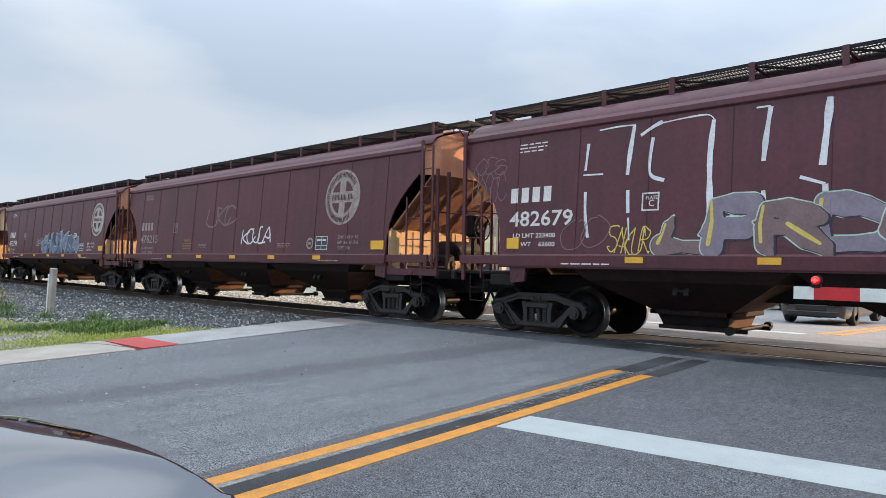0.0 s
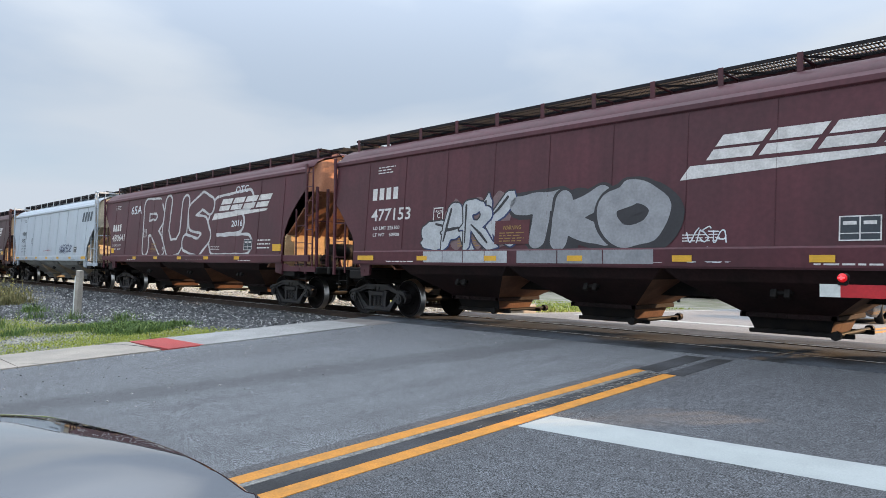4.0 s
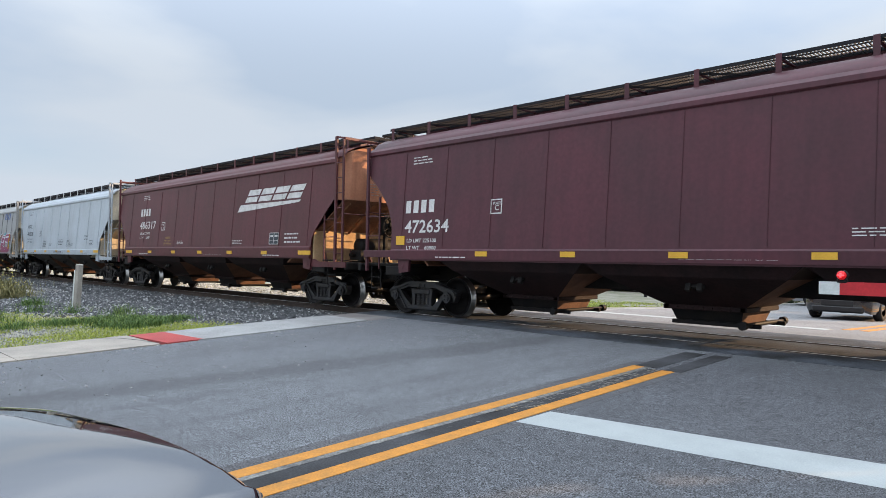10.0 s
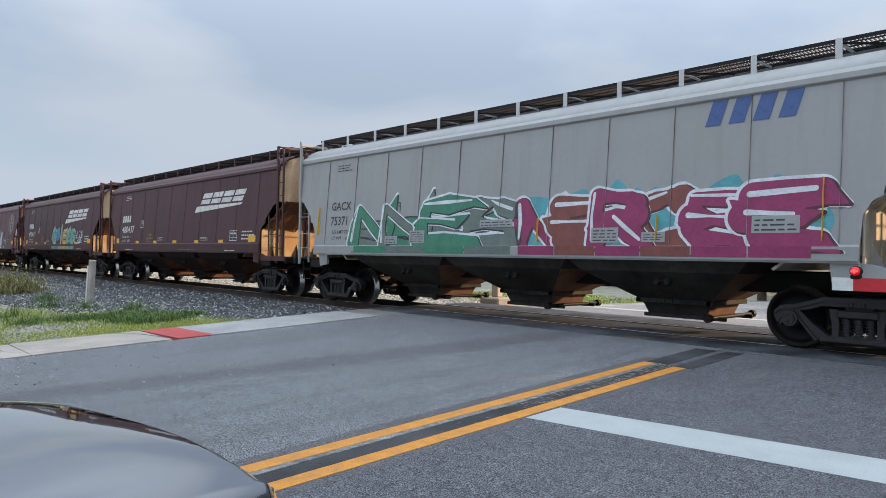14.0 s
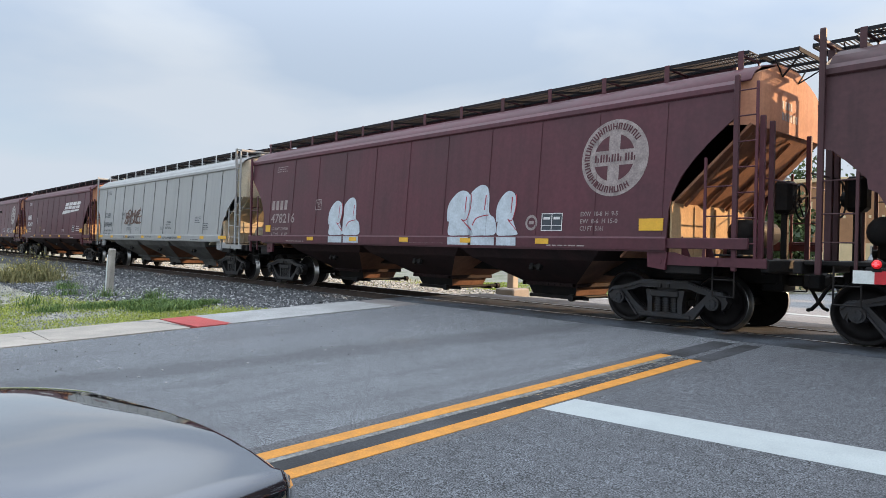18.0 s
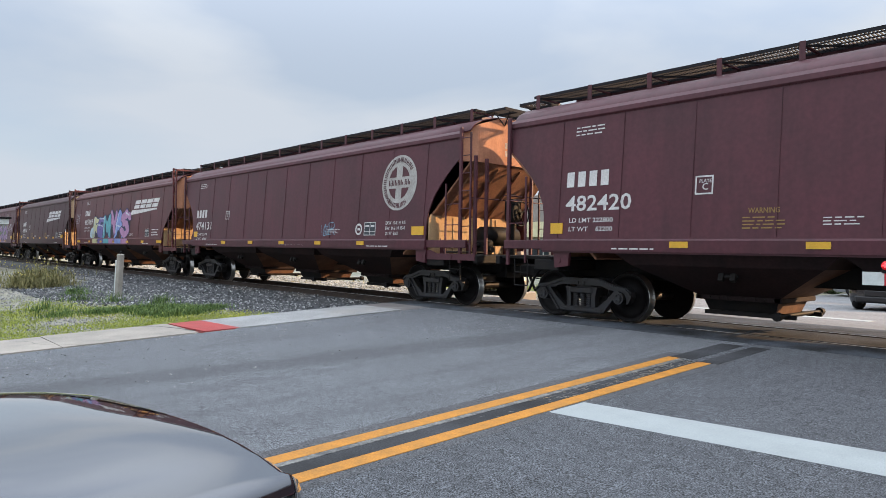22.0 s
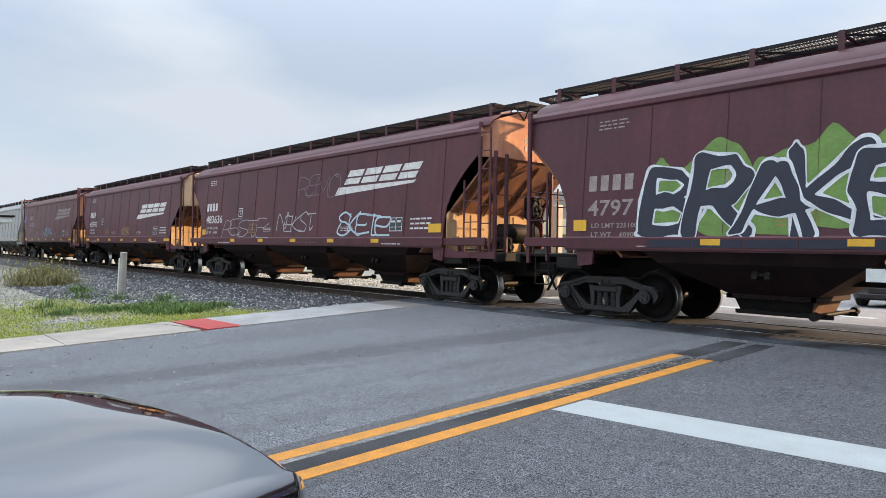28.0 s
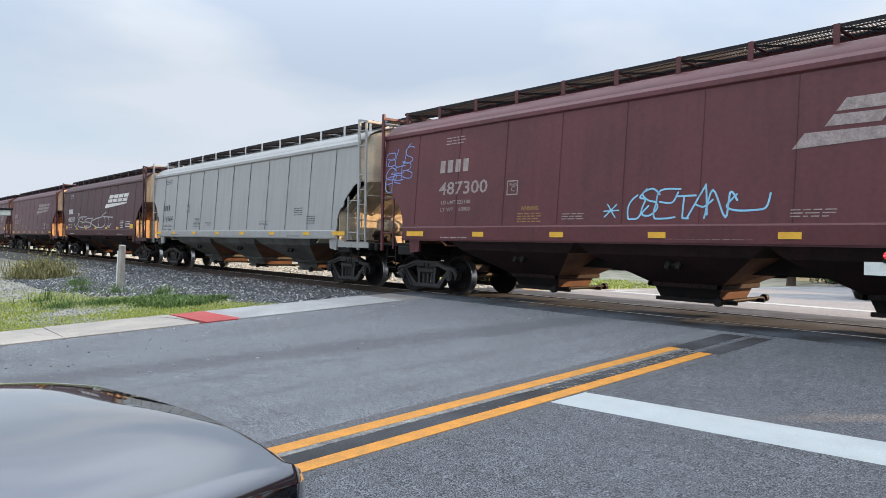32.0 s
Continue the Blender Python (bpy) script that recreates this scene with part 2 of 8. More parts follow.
# ---- shaping ----
class Geo:
    """Collects vertices and faces for one mesh."""

    def __init__(self):
        self.v, self.f, self.s = [], [], []

    def add(self, vs, fs, smooth=False):
        k = len(self.v)
        self.v += [tuple(p) for p in vs]
        self.f += [tuple(i + k for i in q) for q in fs]
        self.s += [smooth] * len(fs)
        return self

    def box(self, x0, x1, y0, y1, z0, z1, b=0.0):
        if b <= 0:
            vs = [(x, y, z) for x in (x0, x1) for y in (y0, y1) for z in (z0, z1)]
            return self.add(vs, [(0, 1, 3, 2), (4, 6, 7, 5), (0, 4, 5, 1), (2, 3, 7, 6), (0, 2, 6, 4), (1, 5, 7, 3)])
        b = min(b, (x1 - x0) * 0.45, (y1 - y0) * 0.45, (z1 - z0) * 0.45)
        c, h = Vector(((x0 + x1) / 2, (y0 + y1) / 2, (z0 + z1) / 2)), ((x1 - x0) / 2, (y1 - y0) / 2, (z1 - z0) / 2)
        vs, at, fs = [], {}, []
        for sx in (-1, 1):
            for sy in (-1, 1):
                for sz in (-1, 1):
                    for k in range(3):
                        o = [s * (h[i] - (0 if i == k else b)) for i, s in enumerate((sx, sy, sz))]
                        at[(sx, sy, sz, k)] = len(vs)
                        vs.append(c + Vector(o))
        for k in range(3):
            i, j = (k + 1) % 3, (k + 2) % 3
            for s in (-1, 1):
                q = []
                for a, d in ((-1, -1), (1, -1), (1, 1), (-1, 1)):
                    g = [0, 0, 0]
                    g[k], g[i], g[j] = s, a, d
                    q.append(at[(*g, k)])
                fs.append(tuple(q if s > 0 else q[::-1]))
            for a in (-1, 1):
                for d in (-1, 1):
                    g0, g1 = [0, 0, 0], [0, 0, 0]
                    g0[k], g1[k], g0[i], g1[i], g0[j], g1[j] = -1, 1, a, a, d, d
                    q = [at[(*g0, i)], at[(*g1, i)], at[(*g1, j)], at[(*g0, j)]]
                    fs.append(tuple(q if a * d < 0 else q[::-1]))
        for sx in (-1, 1):
            for sy in (-1, 1):
                for sz in (-1, 1):
                    q = [at[(sx, sy, sz, k)] for k in range(3)]
                    fs.append(tuple(q if sx * sy * sz > 0 else q[::-1]))
        return self.add(vs, fs)

    def bar(self, p, q, w, h=None):
        """A square or flat bar from p to q."""
        p, q, h = Vector(p), Vector(q), h or w
        d = (q - p).normalized()
        side = d.cross(Vector((0, 0, 1)) if abs(d.z) < 0.95 else Vector((1, 0, 0))).normalized()
        up = side.cross(d)
        vs = [e + side * (a * w / 2) + up * (c * h / 2) for e in (p, q) for a, c in ((-1, -1), (1, -1), (1, 1), (-1, 1))]
        return self.add(vs, [(3, 2, 1, 0), (4, 5, 6, 7), (0, 1, 5, 4), (1, 2, 6, 5), (2, 3, 7, 6), (3, 0, 4, 7)])

    def tube(self, p, q, r, n=8, r2=None, caps=True):
        p, q, r2 = Vector(p), Vector(q), r if r2 is None else r2
        d = (q - p).normalized()
        a = d.cross(Vector((0, 0, 1)) if abs(d.z) < 0.9 else Vector((1, 0, 0))).normalized()
        b = d.cross(a)
        ring = [(math.cos(2 * math.pi * i / n), math.sin(2 * math.pi * i / n)) for i in range(n)]
        vs = [p + (a * c + b * s) * r for c, s in ring] + [q + (a * c + b * s) * r2 for c, s in ring]
        self.add(vs, [(i, (i + 1) % n, n + (i + 1) % n, n + i) for i in range(n)], True)
        if caps:
            self.add(vs[:n], [tuple(range(n))[::-1]])
            self.add(vs[n:], [tuple(range(n))])
        return self

    def path(self, pts, r, n=6):
        for a, b in zip(pts, pts[1:]):
            self.tube(a, b, r, n)
        return self

    def lathe(self, rows, n=24, smooth=True):
        """Turned about the y axis; rows of (y, radius)."""
        vs = [(r * math.cos(2 * math.pi * i / n), y, r * math.sin(2 * math.pi * i / n)) for y, r in rows for i in range(n)]
        fs = [(k * n + i, k * n + (i + 1) % n, (k + 1) * n + (i + 1) % n, (k + 1) * n + i) for k in range(len(rows) - 1) for i in range(n)]
        return self.add(vs, fs, smooth)

    def prism(self, poly, y0, y1):
        """A polygon of (x, z), extruded along y."""
        n = len(poly)
        vs = [(x, y0, z) for x, z in poly] + [(x, y1, z) for x, z in poly]
        return self.add(vs, [tuple(range(n)), tuple(range(n, 2 * n))[::-1]] + [(i, n + i, n + (i + 1) % n, (i + 1) % n) for i in range(n)])

    def prism_x(self, poly, x0, x1):
        """A polygon of (y, z), extruded along x."""
        n = len(poly)
        vs = [(x0, y, z) for y, z in poly] + [(x1, y, z) for y, z in poly]
        return self.add(vs, [tuple(range(n)), tuple(range(n, 2 * n))[::-1]] + [(i, n + i, n + (i + 1) % n, (i + 1) % n) for i in range(n)])

    def grid(self, rows, thick=None, smooth=False):
        """Rows of points; thick: a vector by which the back face is set off."""
        h, w = len(rows), len(rows[0])
        vs = [p for r in rows for p in r]
        fs = [(j * w + i, j * w + i + 1, (j + 1) * w + i + 1, (j + 1) * w + i) for j in range(h - 1) for i in range(w - 1)]
        if thick is None:
            return self.add(vs, fs, smooth)
        t, n = Vector(thick), len(vs)
        edge = [i for i in range(w)] + [j * w + w - 1 for j in range(1, h)] + [(h - 1) * w + i for i in range(w - 2, -1, -1)] + [j * w for j in range(h - 2, 0, -1)]
        back = [tuple(n + i for i in q[::-1]) for q in fs]
        rim = [(a, n + a, n + b, b) for a, b in zip(edge, edge[1:] + edge[:1])]
        return self.add(vs + [Vector(p) + t for p in vs], fs + back + rim, smooth)

    def mesh(self, name, *mats):
        me = bpy.data.meshes.new(name)
        me.from_pydata(self.v, [], self.f)
        for m in mats:
            me.materials.append(m)
        me.polygons.foreach_set("use_smooth", self.s)
        me.update()
        return me


def part(name, geo, mat, parent, label="", at=None):
    me = geo.mesh(name, mat) if isinstance(geo, Geo) else geo
    ob = new(name, me)
    ob.parent = parent
    if at is not None:
        ob.matrix_local = at if isinstance(at, Matrix) else Matrix.Translation(at)
    if label:
        ob["label"] = label
    return ob


def thing(name, label, category, group="", at=None, geo=None, mat=None, kind=""):
    ob = new(name, geo.mesh(name, mat) if geo else None)
    if at is not None:
        ob.matrix_basis = at if isinstance(at, Matrix) else Matrix.Translation(at)
    return tagged(ob, label, category, group, kind)


# ---- hopper cars ----
TRACK_Y = 11.69
WHEEL_R, AXLE = 0.457, 0.865
SPEED = 11.2


def half_width(z):
    """Half the body's width at a height: the sides lean in a little towards the eave."""
    return 1.585 - (z - 1.5) * 0.075


FACE = math.atan(0.075)


def truck_meshes():
    """Bolster, side frame, springs, bearing and wheel set of a freight truck, round the truck's centre at rail height."""
    bolster = Geo().box(-0.2, 0.2, -1.0, 1.0, 0.42, 0.68, 0.03).box(-0.28, 0.28, -0.32, 0.32, 0.66, 0.80, 0.03)
    frame_geo = Geo()
    y0, y1 = -1.10, -0.94
    top = [(-1.10, 0.48), (-1.09, 0.57), (-1.01, 0.64), (-0.80, 0.67), (-0.60, 0.73), (-0.42, 0.79), (0.42, 0.79), (0.60, 0.73), (0.80, 0.67), (1.01, 0.64), (1.09, 0.57), (1.10, 0.48)]
    low = [(-1.10, 0.48), (-1.05, 0.38), (-0.95, 0.55), (-0.80, 0.57), (-0.62, 0.60), (-0.45, 0.66), (0.45, 0.66), (0.62, 0.60), (0.80, 0.57), (0.95, 0.55), (1.05, 0.38), (1.10, 0.48)]
    frame_geo.prism(top + low[-2:0:-1], y0, y1)
    frame_geo.prism([(x, z - 0.02) for x, z in top[1:-1]] + [(x, z - 0.06) for x, z in top[-2:0:-1]], y0 - 0.035, y0 + 0.01)
    for s in (-1, 1):
        # tension member, column, pedestal jaw and its flange
        frame_geo.prism([(s * 0.86, 0.60), (s * 0.76, 0.60), (s * 0.57, 0.40), (s * 0.36, 0.24), (s * 0.44, 0.13), (s * 0.55, 0.22), (s * 0.68, 0.40)][:: s], y0 + 0.005, y1)
        frame_geo.prism([(s * 0.86, 0.58), (s * 0.83, 0.58), (s * 0.50, 0.18), (s * 0.53, 0.16)][:: s], y0 - 0.03, y0 + 0.02)
        frame_geo.prism([(s * 0.36, 0.62), (s * 0.235, 0.62), (s * 0.235, 0.22), (s * 0.32, 0.22), (s * 0.32, 0.42)][:: s], y0 + 0.012, y1)
        frame_geo.prism([(s * 0.74, 0.42), (s * 0.75, 0.58), (s * 1.03, 0.58), (s * 1.06, 0.42), (s * 1.00, 0.34), (s * 0.985, 0.50), (s * 0.81, 0.50), (s * 0.78, 0.36)][:: s], y0 + 0.015, y1)
        frame_geo.box(min(s * 0.10, s * 0.05), max(s * 0.10, s * 0.05), y0 - 0.025, y0 + 0.02, 0.66, 0.76, 0.01)
    frame_geo.box(-0.50, 0.50, y0 - 0.01, y1, 0.13, 0.245, 0.035)
    frame_geo.box(-0.26, 0.26, y0 - 0.02, y0 + 0.04, 0.50, 0.62, 0.02)
    springs = Geo()
    for x in (-0.15, 0.0, 0.15):
        for k in range(6):
            springs.tube((x, -1.02, 0.255 + k * 0.042), (x, -1.02, 0.277 + k * 0.042), 0.068, 10)
        springs.tube((x, -1.02, 0.25), (x, -1.02, 0.50), 0.045, 8)
    bearing = Geo().tube((0, -1.16, 0.457), (0, -0.90, 0.457), 0.115, 12).tube((0, -1.18, 0.457), (0, -1.15, 0.457), 0.075, 12)
    for k in range(3):
        a = k * 2.094
        bearing.tube((0.05 * math.cos(a), -1.20, 0.457 + 0.05 * math.sin(a)), (0.05 * math.cos(a), -1.175, 0.457 + 0.05 * math.sin(a)), 0.016, 6)
    wheels, tread = Geo(), Geo()
    r = WHEEL_R
    wheels.tube((0, -0.72, 0), (0, 0.72, 0), 0.085, 10)
    for s in (-1, 1):
        yo, yi = 0.825 * s, 0.685 * s
        wheels.lathe([(yo - 0.01 * s, 0.0), (yo - 0.01 * s, 0.11), (yo - 0.035 * s, 0.15), (yo - 0.07 * s, 0.30), (yo - 0.02 * s, 0.375), (yo, 0.385), (yo, r - 0.018)], 32)
        wheels.lathe([(yi, r + 0.025), (yi, 0.38), (yi + 0.03 * s, 0.30), (yi - 0.02 * s, 0.12), (yi - 0.02 * s, 0.0)], 32)
        tread.lathe([(yo, r - 0.018), (yo - 0.012 * s, r - 0.004), (yi + 0.04 * s, r), (yi + 0.028 * s, r + 0.018), (yi + 0.012 * s, r + 0.026), (yi, r + 0.02)], 32)
        for k in range(2):
            wheels.tube((0.17 * math.cos(k * 3.14), yo - 0.03 * s, 0.17 * math.sin(k * 3.14)), (0.17 * math.cos(k * 3.14), yo - 0.005 * s, 0.17 * math.sin(k * 3.14)), 0.02, 6)
    n = len(wheels.f)
    wheels.add(tread.v, tread.f, True)
    ws = wheels.mesh("wheelset", WHEEL, BRIGHT)
    for i in range(n, len(wheels.f)):
        ws.polygons[i].material_index = 1
    shoe = Geo().box(-0.06, 0.06, -0.86, 0.86, 0.36, 0.48, 0.02)
    return {"bolster": bolster.mesh("truck", TRUCK), "side_frame": frame_geo.mesh("side_frame", TRUCK), "springs": springs.mesh("coil_spring", TRUCK), "bearing": bearing.mesh("bearing", TRUCK),
            "wheelset": ws, "brake_beam": shoe.mesh("brake_beam", GRIME)}


TRUCK_MESHES = truck_meshes()


def add_truck(car, x):
    t = part("truck", TRUCK_MESHES["bolster"], None, car, "dark cast-steel two-axle truck", (x, 0, 0))
    turn = pose(0, 0, 0, 0, 0, 180)
    for m in (Matrix(), turn):
        part("side_frame", TRUCK_MESHES["side_frame"], None, t, at=m)
        part("coil_spring", TRUCK_MESHES["springs"], None, t, at=m)
        for s in (-1, 1):
            part("bearing", TRUCK_MESHES["bearing"], None, t, at=m @ Matrix.Translation((s * AXLE, 0, 0)))
    for s in (-1, 1):
        part("wheelset", TRUCK_MESHES["wheelset"], None, t, "steel wheels with bright worn treads", (s * AXLE, 0, WHEEL_R))
        part("brake_beam", TRUCK_MESHES["brake_beam"], None, t, at=(s * 0.36, 0, 0))


CUTS = {  # lower edge of the side near its end: metres from the end, height
    "curved": [(-1.01, 1.27), (-1.005, 1.62), (-0.995, 1.95), (-0.95, 2.18), (-0.80, 2.50), (-0.60, 2.76), (-0.38, 2.99), (-0.08, 3.26), (0.0, 3.32)],
    "straight": [(-0.94, 1.27), (-0.93, 1.50), (-0.90, 1.80), (-0.80, 2.00), (-0.50, 2.32), (-0.22, 2.62), (-0.03, 2.80), (0.0, 2.84)],
    "stepped": [(-0.86, 1.27), (-0.85, 1.55), (-0.83, 1.90), (-0.72, 2.10), (-0.60, 2.16), (-0.58, 2.30), (-0.44, 2.44), (-0.16, 2.70), (0.0, 2.76)]}


LONGER = 0.26  # each side runs on past its ladder end's length at the other end


def cutout(style, end):
    """Lower edge of the side from the middle to the end: (x, z) pairs."""
    return [(end + x, z) for x, z in CUTS[style]]


def side_panel(style, end):
    cut, back = cutout(style, end), cutout(style, end + LONGER)
    inner = [x for x in np.linspace(-back[0][0], cut[0][0], 61)]
    cols = [(-x, z) for x, z in back[::-1]][:-1] + [(x, 1.27) for x in inner] + cut[1:]
    rows = []
    for k in range(9):  # the sheets are a little dented between their seams
        row = []
        for x, z in cols:
            h = z + (3.86 - z) * k / 8
            fade = min(1.0, max(0.0, (cut[0][0] - 0.1 - abs(x)) / 0.6))
            dent = fade * (0.0025 * noise.noise((x * 1.5, h * 0.35, 5.0)) + 0.001 * math.cos(x * 4.6)) if 0 < k < 8 else 0.0
            row.append((x, -half_width(h) + dent + 0.001, h))
        rows.append(row)
    return Geo().grid(rows, None, True).grid([[(x, y + 0.004, z) for x, y, z in r] for r in rows], (0, 0.026, 0))


def hopper_prototype(style, paint, hc, bracket, ribs=0):
    """One covered hopper car, its middle at the origin on the rails, with all parts but the lettering."""
    car = new("hopper_car")
    end = hc - 0.83
    truck_x = hc - (2.12 if style == "curved" else 1.83)
    old = style == "curved"
    tall = not old and paint is not MAROON  # corner posts that reach the running board
    pale = paint in (WHITE, WHITE_SECOND, GREY)
    sunlit_dust, slope_paint, belly, end_paint = (SUNLIT_DUST_PALE, SUNLIT_DUST_PALE, BELLY_PALE, SUNLIT_DUST_PALE) if pale else (SUNLIT_DUST, SLOPE, BELLY, END_RED if style == "curved" or paint is MAROON_RED else SUNLIT_DUST_END)
    bay_slope = slope_paint if paint is WHITE else SUNLIT_BAY
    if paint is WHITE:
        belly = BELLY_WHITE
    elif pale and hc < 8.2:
        belly = BELLY_DARK
    P = lambda name, geo, mat=paint, label="", at=None, parent=car: part(name, geo, mat, parent, label, at)
    turn = pose(0, 0, 0, 0, 0, 180)
    # sides, sill, eave
    side = side_panel(style, end).mesh("side_panel", paint)
    cut = cutout(style, end)
    sill_end = cut[0][0]
    sill, sill_top = Geo(), 1.52 if old or pale else 1.60
    sill.prism_x([(-1.60, 1.27), (-1.60, 1.30), (-1.625, 1.30), (-1.625, 1.325), (-1.60, 1.325), (-1.602, sill_top - 0.03), (-1.585, sill_top), (-1.52, sill_top), (-1.52, 1.27)], -sill_end - LONGER, sill_end)
    sill_me = sill.mesh("side_sill", paint)
    eave = Geo().prism_x([(-half_width(3.76) - 0.01, 3.75), (-half_width(3.76) - 0.035, 3.78), (-half_width(3.86) - 0.035, 3.86), (-half_width(3.86) + 0.03, 3.93), (-1.25, 3.93), (-1.30, 3.75)], -end - LONGER - 0.02, end + 0.02)
    eave_me = eave.mesh("eave_rail", paint)
    rib_me = Geo().bar((0, -half_width(1.54) - 0.004, 1.54), (0, -half_width(3.74) - 0.004, 3.74), (0.034 if paint is GREY else 0.018) if pale else 0.010, 0.004 if pale else 0.002).mesh("panel_seam", SEAM_WHITE if paint in (WHITE, WHITE_SECOND) else SEAM_PALE if pale else SEAM_MAROON)
    for m in (Matrix(), turn):
        P("side_panel", side, None, at=m)
        P("side_sill", sill_me, None, at=m)
        P("eave_rail", eave_me, None, at=m)
        if m == Matrix() or pale:
            for i in range(ribs):
                P("panel_seam", rib_me, None, at=m @ Matrix.Translation((-(end - 1.1) + 2 * (end - 1.1) * i / (ribs - 1), 0, 0)))
    # roof
    ys = [(-1.37, 3.92), (-1.24, 4.07), (-1.0, 4.19), (-0.5, 4.31), (0, 4.35), (0.5, 4.31), (1.0, 4.19), (1.24, 4.07), (1.37, 3.92)]
    P("roof", Geo().grid([[(x, y, z) for y, z in ys] for x in np.linspace(-end - 0.22, end + 0.22, 13)], (0, 0, -0.03), True))
    hatch = Geo().box(-end + 0.5, end - 0.5, -0.33, 0.33, 4.30, 4.50, 0.04)
    P("trough_hatch", hatch)
    lock = Geo().bar((0, -0.33, 4.38), (0, -0.2, 4.52), 0.05, 0.02).bar((0, -0.2, 4.52), (0, 0.2, 4.52), 0.05, 0.02).bar((0, 0.2, 4.52), (0, 0.33, 4.38), 0.05, 0.02).mesh("hatch_clamp", paint)
    for i in range(9):
        P("hatch_clamp", lock, None, at=(-end + 1.6 + i * (2 * end - 3.2) / 8, 0, 0))
    # running boards along the roof: open grating on upright brackets
    board = Geo()
    b0, b1, zb = -1.00, -0.36, 4.445
    ln = end + 0.02
    for y in (b0, b1):
        board.box(-ln, ln, y - 0.008, y + 0.008, zb - 0.035, zb + 0.02)
    for k in (1, 2):
        y = b0 + (b1 - b0) * k / 3
        board.box(-ln, ln, y - 0.004, y + 0.004, zb - 0.010, zb + 0.012)
    nx = int(2 * ln / 0.052)
    for i in range(nx + 1):
        x = -ln + 2 * ln * i / nx
        board.box(x - 0.005, x + 0.005, b0, b1, zb - 0.014, zb + 0.010)
    nb = 13
    for i in range(nb - 1):
        x = -ln + 0.12 + (2 * ln - 0.24) * i / (nb - 1)
        board.bar((x + 0.03, b0, zb - 0.05), (x + 0.62, b1 - 0.04, zb - 0.05), 0.03, 0.03)
    board_me = board.mesh("running_board", GRATE)
    brk_me = Geo().box(-0.045, 0.045, -1.03, -1.014, 4.13, zb + 0.025, 0.004).bar((0, -1.0, zb - 0.035), (0, -0.34, zb - 0.035), 0.05, 0.02).bar((0, -0.36, zb - 0.03), (0, -0.36, 4.30), 0.04, 0.02).mesh("board_bracket", bracket)
    for m in (Matrix(), turn):
        b = P("running_board", board_me, None, "steel grating walkway on the roof", m)
        for i in range(nb):
            part("board_bracket", brk_me, None, b, at=(-ln + 0.12 + (2 * ln - 0.24) * i / (nb - 1), 0, 0))
    # ends
    low, out = (3.24, 0.26) if old else (2.80, 0.28)  # foot of the end sheet; how far it stands out past the sides
    face, frame_x = end + out, end + 0.38
    plan = [(end - 0.05, -1.0), (end + 0.01, -0.985), (face - 0.015, -0.83), (face, -0.80), (face, -0.27), (face, 0.27), (face, 0.80), (face, 0.985), (face - 0.05, 1.0)]
    end_rows = [[(x, t * (half_width(z) - 0.02), z) for x, t in plan] for z in (low, 3.3 if old else 2.95, 3.6, 3.86)]
    end_rows.append([(x, t * 1.37, 3.93 + 0.40 * (1 - abs(t) ** 2.2)) for x, t in plan])
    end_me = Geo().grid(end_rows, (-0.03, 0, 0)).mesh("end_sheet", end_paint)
    foot_x, foot_z, web_x = end - 2.55, 1.15, cut[0][0] + 0.05
    zw = 2.08 if old else 2.02
    low_x = web_x - (zw - foot_z) * (face - 0.05 - web_x) / (low - zw)
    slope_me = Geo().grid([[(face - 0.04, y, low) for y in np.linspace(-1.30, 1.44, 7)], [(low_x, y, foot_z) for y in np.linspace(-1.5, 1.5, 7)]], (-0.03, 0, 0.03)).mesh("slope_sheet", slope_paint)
    web_me = Geo().prism_x([(-1.5, 1.16), (1.5, 1.16), (1.5, zw - 0.06), (1.44, zw + 0.02), (-1.44, zw + 0.02), (-1.5, zw - 0.06)], web_x - 0.03, web_x).mesh("bolster_web", sunlit_dust if pale else WEB)
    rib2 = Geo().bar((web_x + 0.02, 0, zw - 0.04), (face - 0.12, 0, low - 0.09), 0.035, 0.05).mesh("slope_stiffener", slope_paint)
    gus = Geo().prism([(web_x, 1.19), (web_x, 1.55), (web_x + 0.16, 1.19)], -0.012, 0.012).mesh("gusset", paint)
    flat_me = Geo().box(web_x - 0.001, web_x + 0.02, -0.02, 0.02, 1.19, zw - 0.04, 0.003).mesh("web_rib", sunlit_dust if pale else WEB)
    deck_me = Geo().box(web_x - 0.25, hc - 0.28, -1.42, 1.42, 1.13, 1.19, 0.01).box(hc - 0.36, hc - 0.24, -1.50, 1.50, 1.0, 1.19, 0.02).box(web_x - 0.1, web_x + 0.5, -1.5, 1.5, 0.92, 1.13, 0.02).mesh("end_deck", GRIME)
    top_me = Geo()
    zc, c0 = 4.43, end + 0.06
    slat_me = Geo().box(c0 + 0.03, c0 + 0.042, -0.71, 0.71, zc + 0.004, zc + 0.020).mesh("slat", GRATE)
    for x in (c0, c0 + 0.585):
        top_me.box(x, x + 0.02, -0.735, 0.735, zc - 0.045, zc + 0.022)
    for y in (-0.72, -0.24, 0.24, 0.72):
        top_me.box(c0, c0 + 0.60, y - 0.010, y + 0.010, zc - 0.03, zc + 0.02)
    for y in (-0.55, 0.55):
        top_me.bar((c0 + 0.57, y, zc - 0.03), (face + 0.01, y * 0.6, zc - 0.30), 0.022).bar((c0 + 0.20, y * 1.2, zc - 0.03), (face + 0.01, y * 0.6, zc - 0.30), 0.018)
    cross_me = top_me.mesh("crossover_board", GRATE)
    print_me = Geo()
    rng = random.Random(int(hc * 100))
